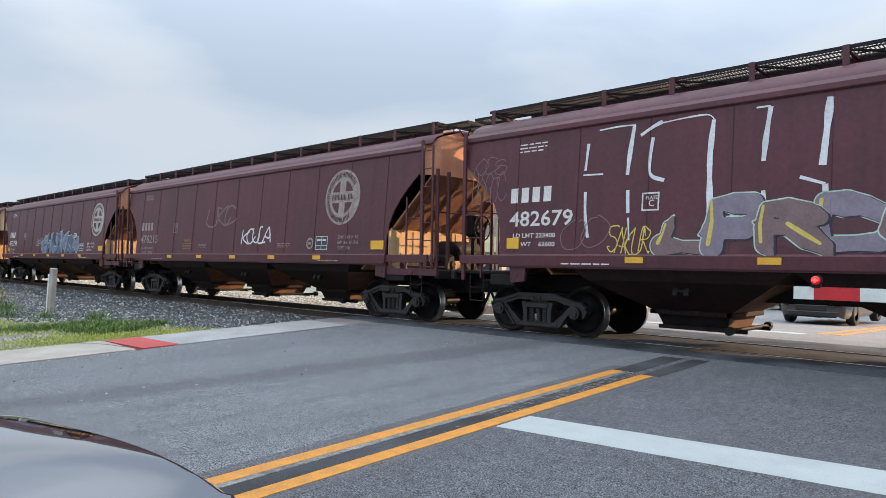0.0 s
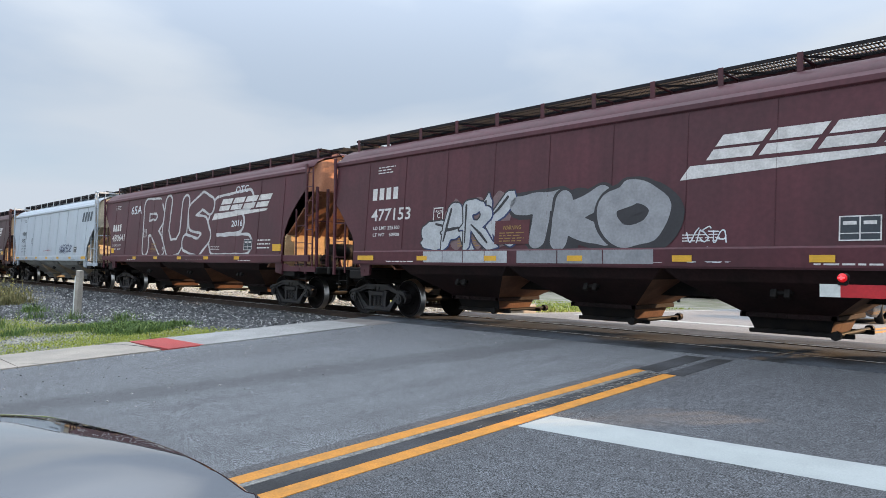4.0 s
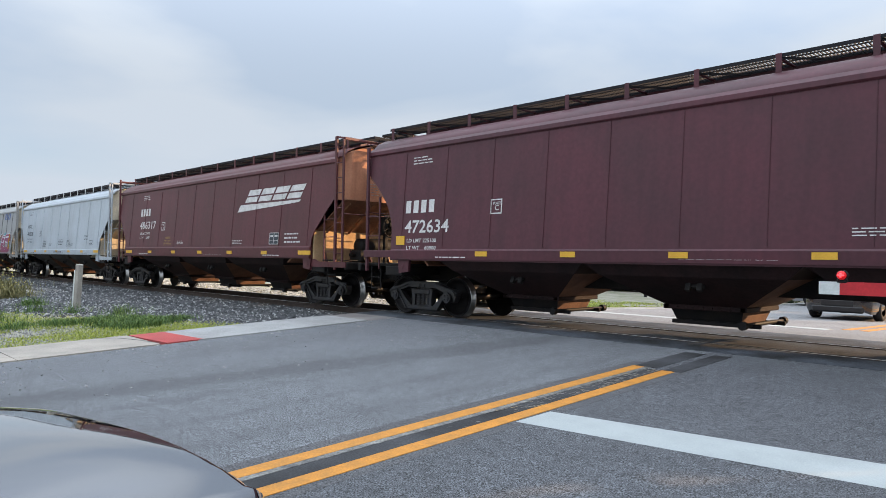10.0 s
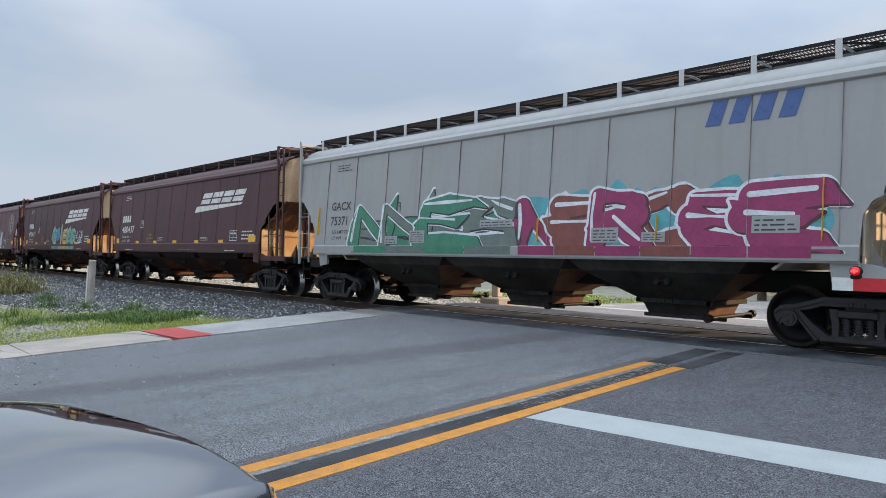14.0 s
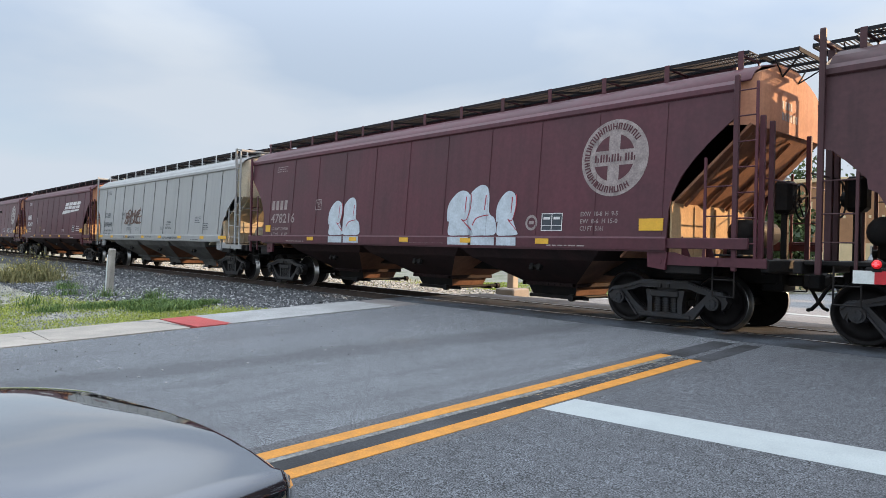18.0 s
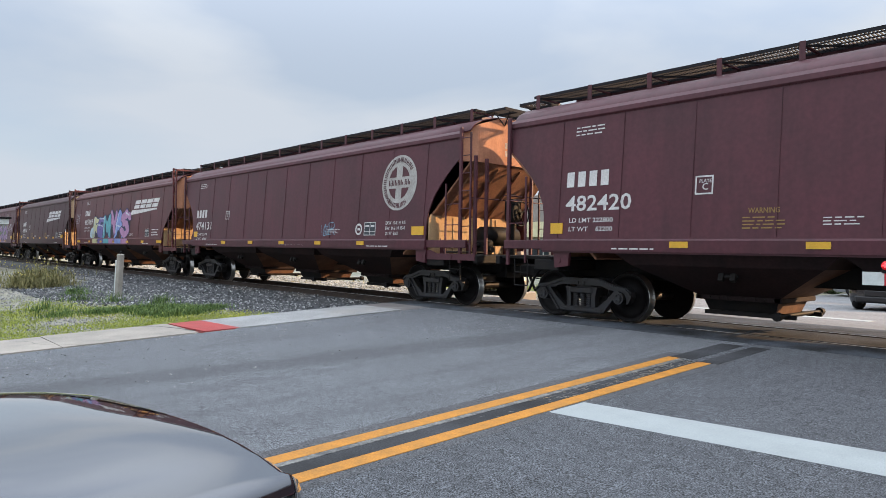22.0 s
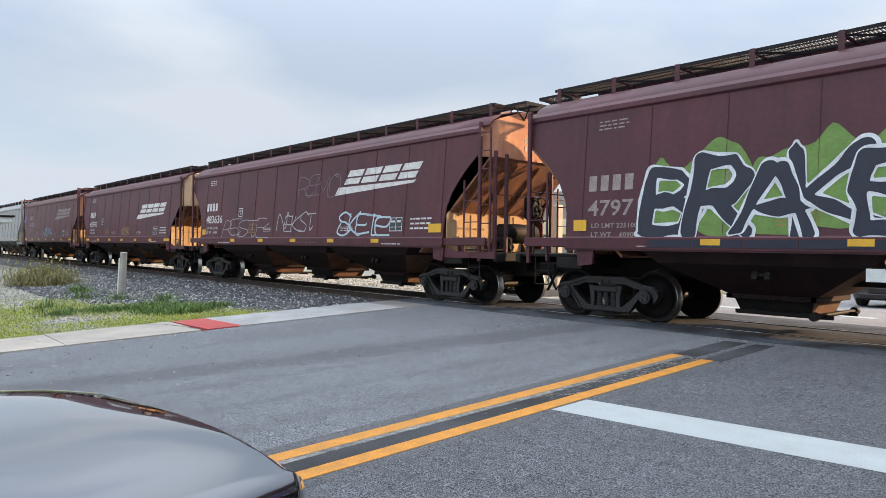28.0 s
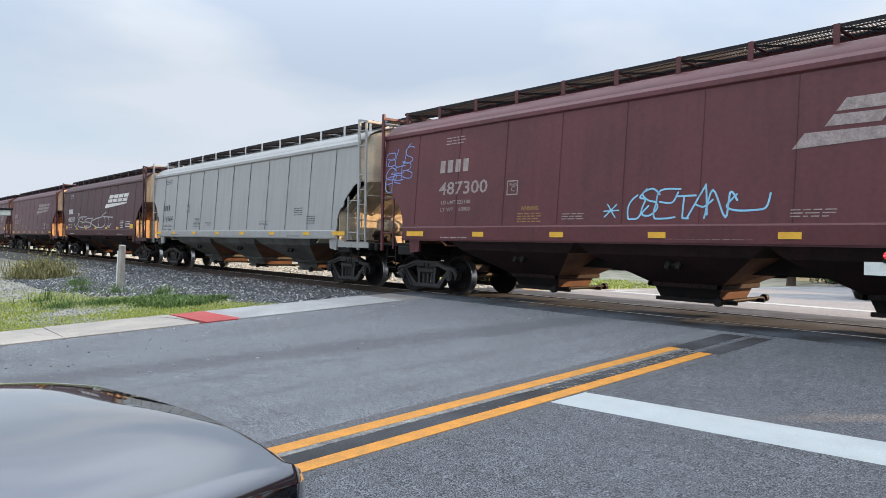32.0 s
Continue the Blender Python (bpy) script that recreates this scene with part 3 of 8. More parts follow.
    for k in range(10):  # mark and number, then rows of small print
        z, y, high = (3.62, -0.30 + 0.11 * k, 0.13) if k < 4 else (3.44, -0.30 + 0.11 * (k - 4), 0.13)
        print_me.box(face + 0.002, face + 0.005, y, y + 0.075, z, z + high)
    for k in range(5):
        y = -0.62
        while not old and y < rng.uniform(-0.2, 0.0):
            w = rng.uniform(0.05, 0.14)
            print_me.box(face + 0.002, face + 0.005, y, y + w, 3.24 - k * 0.07, 3.265 - k * 0.07)
            y += w + 0.03
    print_me = print_me.mesh("end_print", LETTER_DARK if pale else LETTER_FADED)
    post_z = 4.42 if tall else 3.98
    stile_me = Geo().box(-0.035, 0.035, -0.028, 0.028, 0, 1, 0.006).mesh("stile", paint)
    rung_me = Geo().tube((0, 0, 0), (1, 0, 0), 0.012, 6).mesh("rung", paint)
    lug_me = Geo().prism([(cut[0][0] - 0.35, 1.27), (cut[0][0] - 0.33, 1.02), (cut[0][0] - 0.02, 0.98), (cut[0][0] + 0.02, 1.27)], -1.57, -1.50).tube((cut[0][0] - 0.12, -1.58, 1.12), (cut[0][0] - 0.12, -1.49, 1.12), 0.05, 10).mesh("jacking_lug", paint)
    step_me = Geo().tube((end - 0.27, -1.47, 1.12), (end - 0.27, -1.47, 0.60), 0.012, 6)
    for z in (0.60, 0.86):
        step_me.tube((end - 0.27, -1.47, z), (end + 0.07, -1.47, z), 0.013, 6)
    step_me.tube((end + 0.07, -1.47, 1.12), (end + 0.07, -1.47, 0.60), 0.014, 6)
    step_me = step_me.mesh("sill_step", GRIME)
    coupler_me = Geo().box(hc - 0.75, hc - 0.14, -0.10, 0.10, 0.76, 0.94, 0.03).box(hc - 0.20, hc + 0.05, -0.17, 0.15, 0.70, 1.0, 0.05).box(hc - 0.02, hc + 0.12, 0.02, 0.16, 0.72, 0.98, 0.04).box(hc - 0.86, hc - 0.5, -0.26, 0.26, 0.66, 1.02, 0.03)
    coupler_me.bar((hc - 0.48, -0.7, 1.02), (hc - 0.12, -0.25, 1.06), 0.03).tube((hc - 0.42, -1.3, 0.98), (hc - 0.42, -0.3, 0.98), 0.015, 6)
    coupler_me = coupler_me.mesh("coupler", GRIME)
    hose_me = Geo().path([(hc - 0.42, 0.28, 0.88), (hc - 0.28, 0.29, 0.72), (hc - 0.16, 0.27, 0.52), (hc - 0.06, 0.22, 0.42), (hc + 0.02, 0.15, 0.40)], 0.03, 8).mesh("air_hose", GRIME)
    tank = Geo()
    tank.lathe([(-0.62, 0.0), (-0.62, 0.14), (-0.56, 0.22), (0.0, 0.235), (0.56, 0.22), (0.62, 0.14), (0.62, 0.0)], 14)
    wheel_geo = Geo()
    for i in range(20):
        a, b2 = i * math.tau / 20, (i + 1) * math.tau / 20
        wheel_geo.tube((0, 0.28 * math.cos(a), 0.28 * math.sin(a)), (0, 0.28 * math.cos(b2), 0.28 * math.sin(b2)), 0.016, 6)
    for i in range(4):
        a = i * math.tau / 4 + 0.4
        wheel_geo.tube((-0.04, 0, 0), (0, 0.28 * math.cos(a), 0.28 * math.sin(a)), 0.013, 6)
    brake_me = wheel_geo.tube((-0.22, 0, 0), (0.02, 0, 0), 0.03, 8).mesh("brake_wheel", GRIME)
    house_me = Geo().box(-0.40, -0.10, -0.17, 0.17, -0.20, 0.34, 0.06).tube((-0.1, 0, 0.0), (-0.05, 0, 0.0), 0.12, 12).box(-0.30, -0.20, -0.05, 0.05, -1.0, -0.2, 0.01).mesh("brake_housing", GRIME)
    valve_me = Geo().box(-0.22, 0.22, -0.15, 0.15, 0, 0.34, 0.05).tube((-0.3, 0, 0.12), (0.3, 0, 0.12), 0.07, 10).tube((0, -0.3, 0.2), (0, 0.3, 0.2), 0.05, 8).path([(0.2, -0.2, 0.05), (0.2, -0.9, 0.05), (0.05, -1.2, 0.05)], 0.02).mesh("brake_valve", GRIME)
    plate_me = Geo().prism([(cut[0][0] - 0.02, 1.27), (cut[0][0] - 0.02, 1.06), (hc - 0.26, 1.06), (hc - 0.26, 1.20), (cut[0][0] + 0.35, 1.20), (cut[0][0] + 0.12, 1.27)], -1.53, -1.50).tube((end - 0.2, -1.545, 1.12), (end - 0.2, -1.53, 1.12), 0.05, 10).mesh("end_side_plate", paint)
    for s, m in ((1, Matrix()), (-1, turn)):
        geared = s > 0 if pale or old or paint is MAROON_RED else s < 0
        P("end_side_plate", plate_me, None, at=m)
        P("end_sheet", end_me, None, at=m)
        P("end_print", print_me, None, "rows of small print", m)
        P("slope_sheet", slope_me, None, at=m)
        w = P("bolster_web", web_me, None, at=m)
        for y in (-1.1, -0.37, 0.37, 1.1):
            P("slope_stiffener", rib2, None, at=m @ Matrix.Translation((0, y, 0)))
        for y in (-1.15, -0.3, 0.35, 1.0):
            part("gusset", gus, None, w, at=(0, y, 0))
        for y in (-0.75, 0.0, 0.7):
            part("web_rib", flat_me, None, w, at=(0, y, 0))
        P("end_deck", deck_me, None, at=m)
        board = P("crossover_board", cross_me, None, "grating platform at the roof's end", m)
        for i in range(9):
            part("slat", slat_me, None, board, at=(i * 0.064, 0, 0))
        P("coupler", coupler_me, None, "rusty knuckle coupler", m)
        P("air_hose", hose_me, None, at=m)
        # corner post, outer stile of the ladder and short stile in the cutout on each side; posts across the end
        for sy in (-1, 1):
            corner = end + 0.07 if sy < 0 else face - 0.02
            posts = [(corner, sy * 1.49, 1.0, post_z, 1.1), (corner - 0.47, sy * 1.50, 1.05, 2.76 if old else 2.42, 0.6)]
            posts += [(frame_x, -1.49, 1.05, 4.30 if tall else 3.84, 0.85 if tall else 0.6)] if sy < 0 else []
            posts += [(frame_x, sy * 0.76, 1.19, 4.30, 1.4)] if paint is MAROON_DARK else []
            for x, y, z0, z1, k in posts:
                part("stile", stile_me, None, car, at=m @ Matrix.Translation((x, y, z0)) @ Matrix.Diagonal((k, k, z1 - z0, 1)))
            for i in range(9 if sy < 0 else 0):
                z = 1.42 + i * 0.385
                if z < post_z - 0.12:
                    part("rung", rung_me, None, car, at=m @ Matrix.Translation((end + 0.07, -1.50, z)) @ Matrix.Diagonal((0.31, 1, 1, 1)))
            for z in (1.45, 1.84, 2.30):
                part("rung", rung_me, None, car, at=m @ Matrix.Translation((corner - 0.47, sy * 1.50, z)) @ Matrix.Diagonal((0.46, 1, 1, 1)))
            if old:  # the sill runs on to the corner
                P("sill_extension", Geo().box(sill_end - 0.03, face + 0.04, min(sy * 1.56, sy * 1.50), max(sy * 1.56, sy * 1.50), 1.33, 1.50, 0.008), at=m)
        for y, z1 in ((-1.38, 3.34), (-1.04, 3.30), (0.45, 3.25)) if old and geared else ():
            part("stile", stile_me, None, car, at=m @ Matrix.Translation((frame_x + 0.04, y, 1.19)) @ Matrix.Diagonal((1.1, 1.1, z1 - 1.19, 1)))
        if geared and not old:
            part("stile", stile_me, None, car, at=m @ Matrix.Translation((frame_x, 0.45, 1.19)) @ Matrix.Diagonal((1.2, 1.2, 1.75, 1)))
        if tall:
            P("end_beam", Geo().box(frame_x - 0.04, frame_x + 0.03, -1.48, 1.44, 4.30, 4.37, 0.01).bar((end + 0.07, -1.47, 4.40), (frame_x, -1.47, 4.34), 0.06, 0.05), at=m)
        P("end_rail", Geo().tube((frame_x, -1.46, 2.42), (frame_x, 1.46, 2.42), 0.014, 6), at=m)
        P("jacking_lug", lug_me, None, at=m)
        P("jacking_lug", lug_me, None, at=m @ Matrix.Diagonal((1, -1, 1, 1)))
        P("sill_step", step_me, None, at=m)
        P("sill_step", step_me, None, at=m @ Matrix.Diagonal((1, -1, 1, 1)))
        if geared:
            P("brake_wheel", brake_me, None, at=m @ Matrix.Translation((frame_x + 0.08, 0.05, 2.14)))
            P("brake_housing", house_me, None, at=m @ Matrix.Translation((frame_x + 0.08, 0.05, 2.14)))
            P("air_reservoir", tank, sunlit_dust if pale else GRIME, "steel air tank", m @ Matrix.Translation((end - 0.30, 0.1, 1.62)))
            P("brake_valve", valve_me, None, at=m @ Matrix.Translation((end - 0.15, -0.55, 1.19)))
        add_truck(car, s * truck_x)
    # centre sill and hoppers
    P("centre_sill", Geo().box(-hc + 0.6, hc - 0.6, -0.30, 0.30, 0.78, 1.13, 0.02), GRIME)
    bay = (foot_x + 0.25) * 2 / 3
    hop = Geo()
    zt, zl, a, b = 1.29, 0.56, bay / 2, 0.62
    tops = [(-a, -1.54, zt), (a, -1.54, zt), (a, 1.54, zt), (-a, 1.54, zt)]
    mids = [(-a * 0.86, -1.40, 1.08), (a * 0.86, -1.40, 1.08), (a * 0.86, 1.40, 1.08), (-a * 0.86, 1.40, 1.08)]
    lows = [(-b, -0.62, zl), (b, -0.62, zl), (b, 0.62, zl), (-b, 0.62, zl)]
    hop.add(tops + mids + lows, [(i, (i + 1) % 4, 4 + (i + 1) % 4, 4 + i) for i in range(4)] + [(4 + i, 4 + (i + 1) % 4, 8 + (i + 1) % 4, 8 + i) for i in range(4)] + [(11, 10, 9, 8)])
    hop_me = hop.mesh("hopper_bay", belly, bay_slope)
    hop_me.polygons.foreach_set("material_index", [0, 0, 0, 0, 0, 1, 0, 1, 0])  # dusty end slopes, paler than the front to stand for sun on them
    fl = Geo().box(-b - 0.07, b + 0.07, -0.70, -0.60, 0.52, 0.60, 0.01).box(-b - 0.07, b + 0.07, 0.60, 0.70, 0.52, 0.60, 0.01).box(-b - 0.09, -b + 0.02, -0.70, 0.70, 0.52, 0.60, 0.01).box(b - 0.02, b + 0.09, -0.70, 0.70, 0.52, 0.60, 0.01)
    for i in range(9):
        fl.tube((-b + 0.02 + i * (2 * b - 0.04) / 8, -0.73, 0.56), (-b + 0.02 + i * (2 * b - 0.04) / 8, -0.70, 0.56), 0.015, 6)
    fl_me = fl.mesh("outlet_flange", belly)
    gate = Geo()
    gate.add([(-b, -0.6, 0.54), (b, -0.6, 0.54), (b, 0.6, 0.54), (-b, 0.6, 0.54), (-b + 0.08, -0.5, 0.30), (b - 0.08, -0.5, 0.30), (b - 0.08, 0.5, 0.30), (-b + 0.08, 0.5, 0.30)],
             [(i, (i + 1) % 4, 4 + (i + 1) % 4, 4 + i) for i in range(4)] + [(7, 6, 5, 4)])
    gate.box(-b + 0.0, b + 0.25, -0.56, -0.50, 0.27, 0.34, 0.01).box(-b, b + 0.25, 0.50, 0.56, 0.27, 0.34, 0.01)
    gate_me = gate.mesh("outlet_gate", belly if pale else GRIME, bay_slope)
    # the gate's ends take the same sunlit colour as the bay's slopes
    gate_me.polygons.foreach_set("material_index", [0, 1, 0, 1] + [0] * (len(gate_me.polygons) - 4))
    shaft_me = Geo().tube((b + 0.10, -0.85, 0.33), (b + 0.10, 0.85, 0.33), 0.035, 8).tube((b + 0.10, -0.92, 0.33), (b + 0.10, -0.82, 0.33), 0.07, 8).tube((b + 0.10, 0.82, 0.33), (b + 0.10, 0.92, 0.33), 0.07, 8).mesh("gate_shaft", GRIME)
    vib_me = Geo().box(-0.16, 0.16, -0.03, 0.03, -0.03, 0.03, 0.01).box(-0.14, -0.05, -0.06, 0.02, -0.09, 0.09, 0.01).box(0.05, 0.14, -0.06, 0.02, -0.09, 0.09, 0.01).mesh("vibrator_bracket", GRIME)
    for k in (-1, 0, 1):
        h = P("hopper_bay", hop_me, None, "sloped hopper bay under the body", (k * bay, 0, 0))
        part("outlet_flange", fl_me, None, h)
        part("outlet_gate", gate_me, None, h)
        part("gate_shaft", shaft_me, None, h)
        part("vibrator_bracket", vib_me, None, h, at=pose(0.1, -1.22, 0.93, -22))
    return car


def add_reflectors(car, hc, style, pale, upright=False):
    """Yellow reflective strips along the sill, longer ones at both ends."""
    patched = not pale and style != "straight"  # broad patches at both ends
    z = 1.60 if style == "stepped" and not pale else 1.375
    last = hc - 0.70 - (1.62 if patched else 1.30)
    y = -1.604 if z < 1.5 else -half_width(z) - 0.004
    short = Geo().box(-0.16, 0.16, y - 0.008, y + 0.004, z, z + 0.10).mesh("reflector", YELLOW_TAPE)
    if patched:
        long = Geo().box(-0.22, 0.22, -half_width(1.6) - 0.008, -half_width(1.8), 1.62, 1.82).mesh("reflector", YELLOW_TAPE)
        small = Geo().box(-0.14, 0.14, -half_width(1.6) - 0.008, -half_width(1.8), 1.62, 1.82).mesh("reflector", YELLOW_TAPE)
    else:
        long = Geo().box(-0.30, 0.30, -1.612, -1.604, z, z + 0.11).mesh("reflector", YELLOW_TAPE)
    if upright:
        for x, z0, z1 in ((-6.42, 1.80, 2.52), (1.0, 1.58, 2.02), (3.44, 1.58, 2.0), (5.9, 1.57, 2.45)):
            part("reflector", Geo().bar((0, -half_width(z0) - 0.004, z0), (0, -half_width(z1) - 0.004, z1), 0.11, 0.006), YELLOW_TAPE, car, "upright yellow reflective strip", (x, 0, 0))
        return
    if pale and hc > 8.2:
        for x in (-6.9, -5.2, -3.1, -1.0, 1.0, 3.1, 5.2, 6.9):
            part("reflector", long if abs(x) > 6 else short, None, car, "yellow reflective strip", (x, 0, 0))
        return
    for i in range(7):
        part("reflector", small if patched and i == 0 else long if i in (0, 6) else short, None, car, "yellow reflective strip", (-last + i * 2 * last / 6 + ({0: -0.42, 6: 0.2}.get(i, 0.0) if patched else 0.0), 0, 0))


# ---- lettering and painted marks ----
TEXTS = {}


def text_mesh(words, mat, shear=0.0, bold=0.0):
    """Built-in letters, one unit high, their lower left at the origin; returns the mesh and its width."""
    key = (words, mat.name, shear, bold)
    if key not in TEXTS:
        cu = bpy.data.curves.new("lettering", "FONT")
        cu.body, cu.shear, cu.resolution_u, cu.offset = words, shear, 2, bold
        ob = bpy.data.objects.new("lettering", cu)
        me = bpy.data.meshes.new_from_object(ob)
        bpy.data.objects.remove(ob)
        co = np.empty(len(me.vertices) * 3)
        me.vertices.foreach_get("co", co)
        co = co.reshape(-1, 3)
        co -= (co[:, 0].min(), co[:, 1].min(), 0)
        k = 1 / max(co[:, 1].max(), 1e-3)
        co *= k
        me.vertices.foreach_set("co", co.ravel())
        me.materials.clear()
        me.materials.append(mat)
        TEXTS[key] = (me, co[:, 0].max())
    return TEXTS[key]


def on_side(x, z, lift=0.005):
    return pose(x, -half_width(z) - lift, z, 90 - math.degrees(FACE))


def words_on(car, words, x, z, high, mat, wide=None, bold=0.014, label="", lift=0.005):
    me, w = text_mesh(words, mat, 0.0, bold)
    sx = high if wide is None else wide / w
    return part("lettering", me, None, car, label, on_side(x, z, lift) @ Matrix.Diagonal((sx, high, 1, 1)))


class Flat:
    """Flat shapes in the plane of a car's side."""

    def __init__(self):
        self.g = Geo()

    def poly(self, pts):
        self.g.add([(x, y, 0) for x, y in pts], [tuple(range(len(pts)))])
        return self

    def fan(self, pts, c):
        n = len(pts)
        self.g.add([(c[0], c[1], 0)] + [(x, y, 0) for x, y in pts], [(0, i + 1, (i + 1) % n + 1) for i in range(n)])
        return self

    def rect(self, x0, y0, x1, y1, lean=0.0):
        return self.poly([(x0 + lean * y0, y0), (x1 + lean * y0, y0), (x1 + lean * y1, y1), (x0 + lean * y1, y1)])

    def ring(self, cx, cy, r0, r1, a0=0.0, a1=math.tau, n=40):
        pts = [(math.cos(a0 + (a1 - a0) * i / n), math.sin(a0 + (a1 - a0) * i / n)) for i in range(n + 1)]
        vs = [(cx + c * r, cy + s * r, 0) for r in (r0, r1) for c, s in pts]
        self.g.add(vs, [(i, i + 1, n + 2 + i, n + 1 + i) for i in range(n)])
        return self

    def ribbon(self, pts, w, closed=False):
        pts = [Vector((*p, 0)) for p in pts]
        n = len(pts)
        vs = []
        for i, p in enumerate(pts):
            a, b = (pts[i - 1] if i or closed else p), (pts[(i + 1) % n] if i < n - 1 or closed else p)
            d = (b - a)
            d = d.normalized() if d.length > 1e-6 else Vector((1, 0, 0))
            ww = w * (0.8 + 0.4 * noise.noise(p * 3.0))
            vs += [p + Vector((-d.y, d.x, 0)) * ww / 2, p - Vector((-d.y, d.x, 0)) * ww / 2]
        m = n if closed else n - 1
        self.g.add(vs, [(2 * i, 2 * i + 1, (2 * i + 3) % (2 * n), (2 * i + 2) % (2 * n)) for i in range(m)])
        return self


def smooth_line(pts, closed=False, k=5):
    """A curve through points (Catmull-Rom)."""
    n, out = len(pts), []
    for i in range(n if closed else n - 1):
        p = [pts[(i + d) % n] if closed else pts[min(max(i + d, 0), n - 1)] for d in (-1, 0, 1, 2)]
        for j in range(k):
            t = j / k
            out.append(tuple(0.5 * (2 * p[1][c] + (p[2][c] - p[0][c]) * t + (2 * p[0][c] - 5 * p[1][c] + 4 * p[2][c] - p[3][c]) * t * t + (3 * p[1][c] - p[0][c] - 3 * p[2][c] + p[3][c]) * t ** 3) for c in (0, 1)))
    return out if closed else out + [pts[-1]]


SPRAY = {}


def spray(color, name):
    if name not in SPRAY:
        SPRAY[name] = material("spray_" + name, color, 0.55, vary=0.22, scale=4, fine=22, bump=0.0)
    return SPRAY[name]


SPRAYS = {"pewter": (0.27, 0.28, 0.30), "white": (0.62, 0.66, 0.70), "pale_white": (0.46, 0.52, 0.57), "silver": (0.42, 0.44, 0.46), "black": (0.025, 0.025, 0.03), "sky": (0.22, 0.50, 0.68), "purple": (0.20, 0.13, 0.30),
          "green": (0.045, 0.20, 0.125), "magenta": (0.26, 0.03, 0.11), "red": (0.34, 0.03, 0.05), "yellow": (0.56, 0.45, 0.10), "navy": (0.02, 0.035, 0.11), "mint": (0.40, 0.55, 0.46),
          "cream": (0.50, 0.49, 0.28), "teal": (0.09, 0.33, 0.38), "pink": (0.40, 0.20, 0.36), "periwinkle": (0.19, 0.27, 0.55), "rust": (0.11, 0.05, 0.035), "haze": (0.20, 0.17, 0.22),
          "pale_sky": (0.42, 0.55, 0.62), "mauve": (0.26, 0.15, 0.28), "ochre": (0.40, 0.26, 0.09), "sea": (0.15, 0.31, 0.25), "jade": (0.13, 0.17, 0.15), "azure": (0.05, 0.21, 0.40),
          "steel": (0.12, 0.17, 0.24), "ash": (0.22, 0.29, 0.35), "grey": (0.50, 0.50, 0.51), "pale": (0.36, 0.33, 0.34), "dim": (0.17, 0.11, 0.115), "plum": (0.078, 0.0235, 0.032),
          "brick": (0.20, 0.06, 0.05), "leaf": (0.13, 0.24, 0.05), "violet": (0.13, 0.10, 0.30), "ink": (0.014, 0.018, 0.036), "slate": (0.065, 0.095, 0.14)}


def paint_of(name):
    return spray(SPRAYS[name], name)


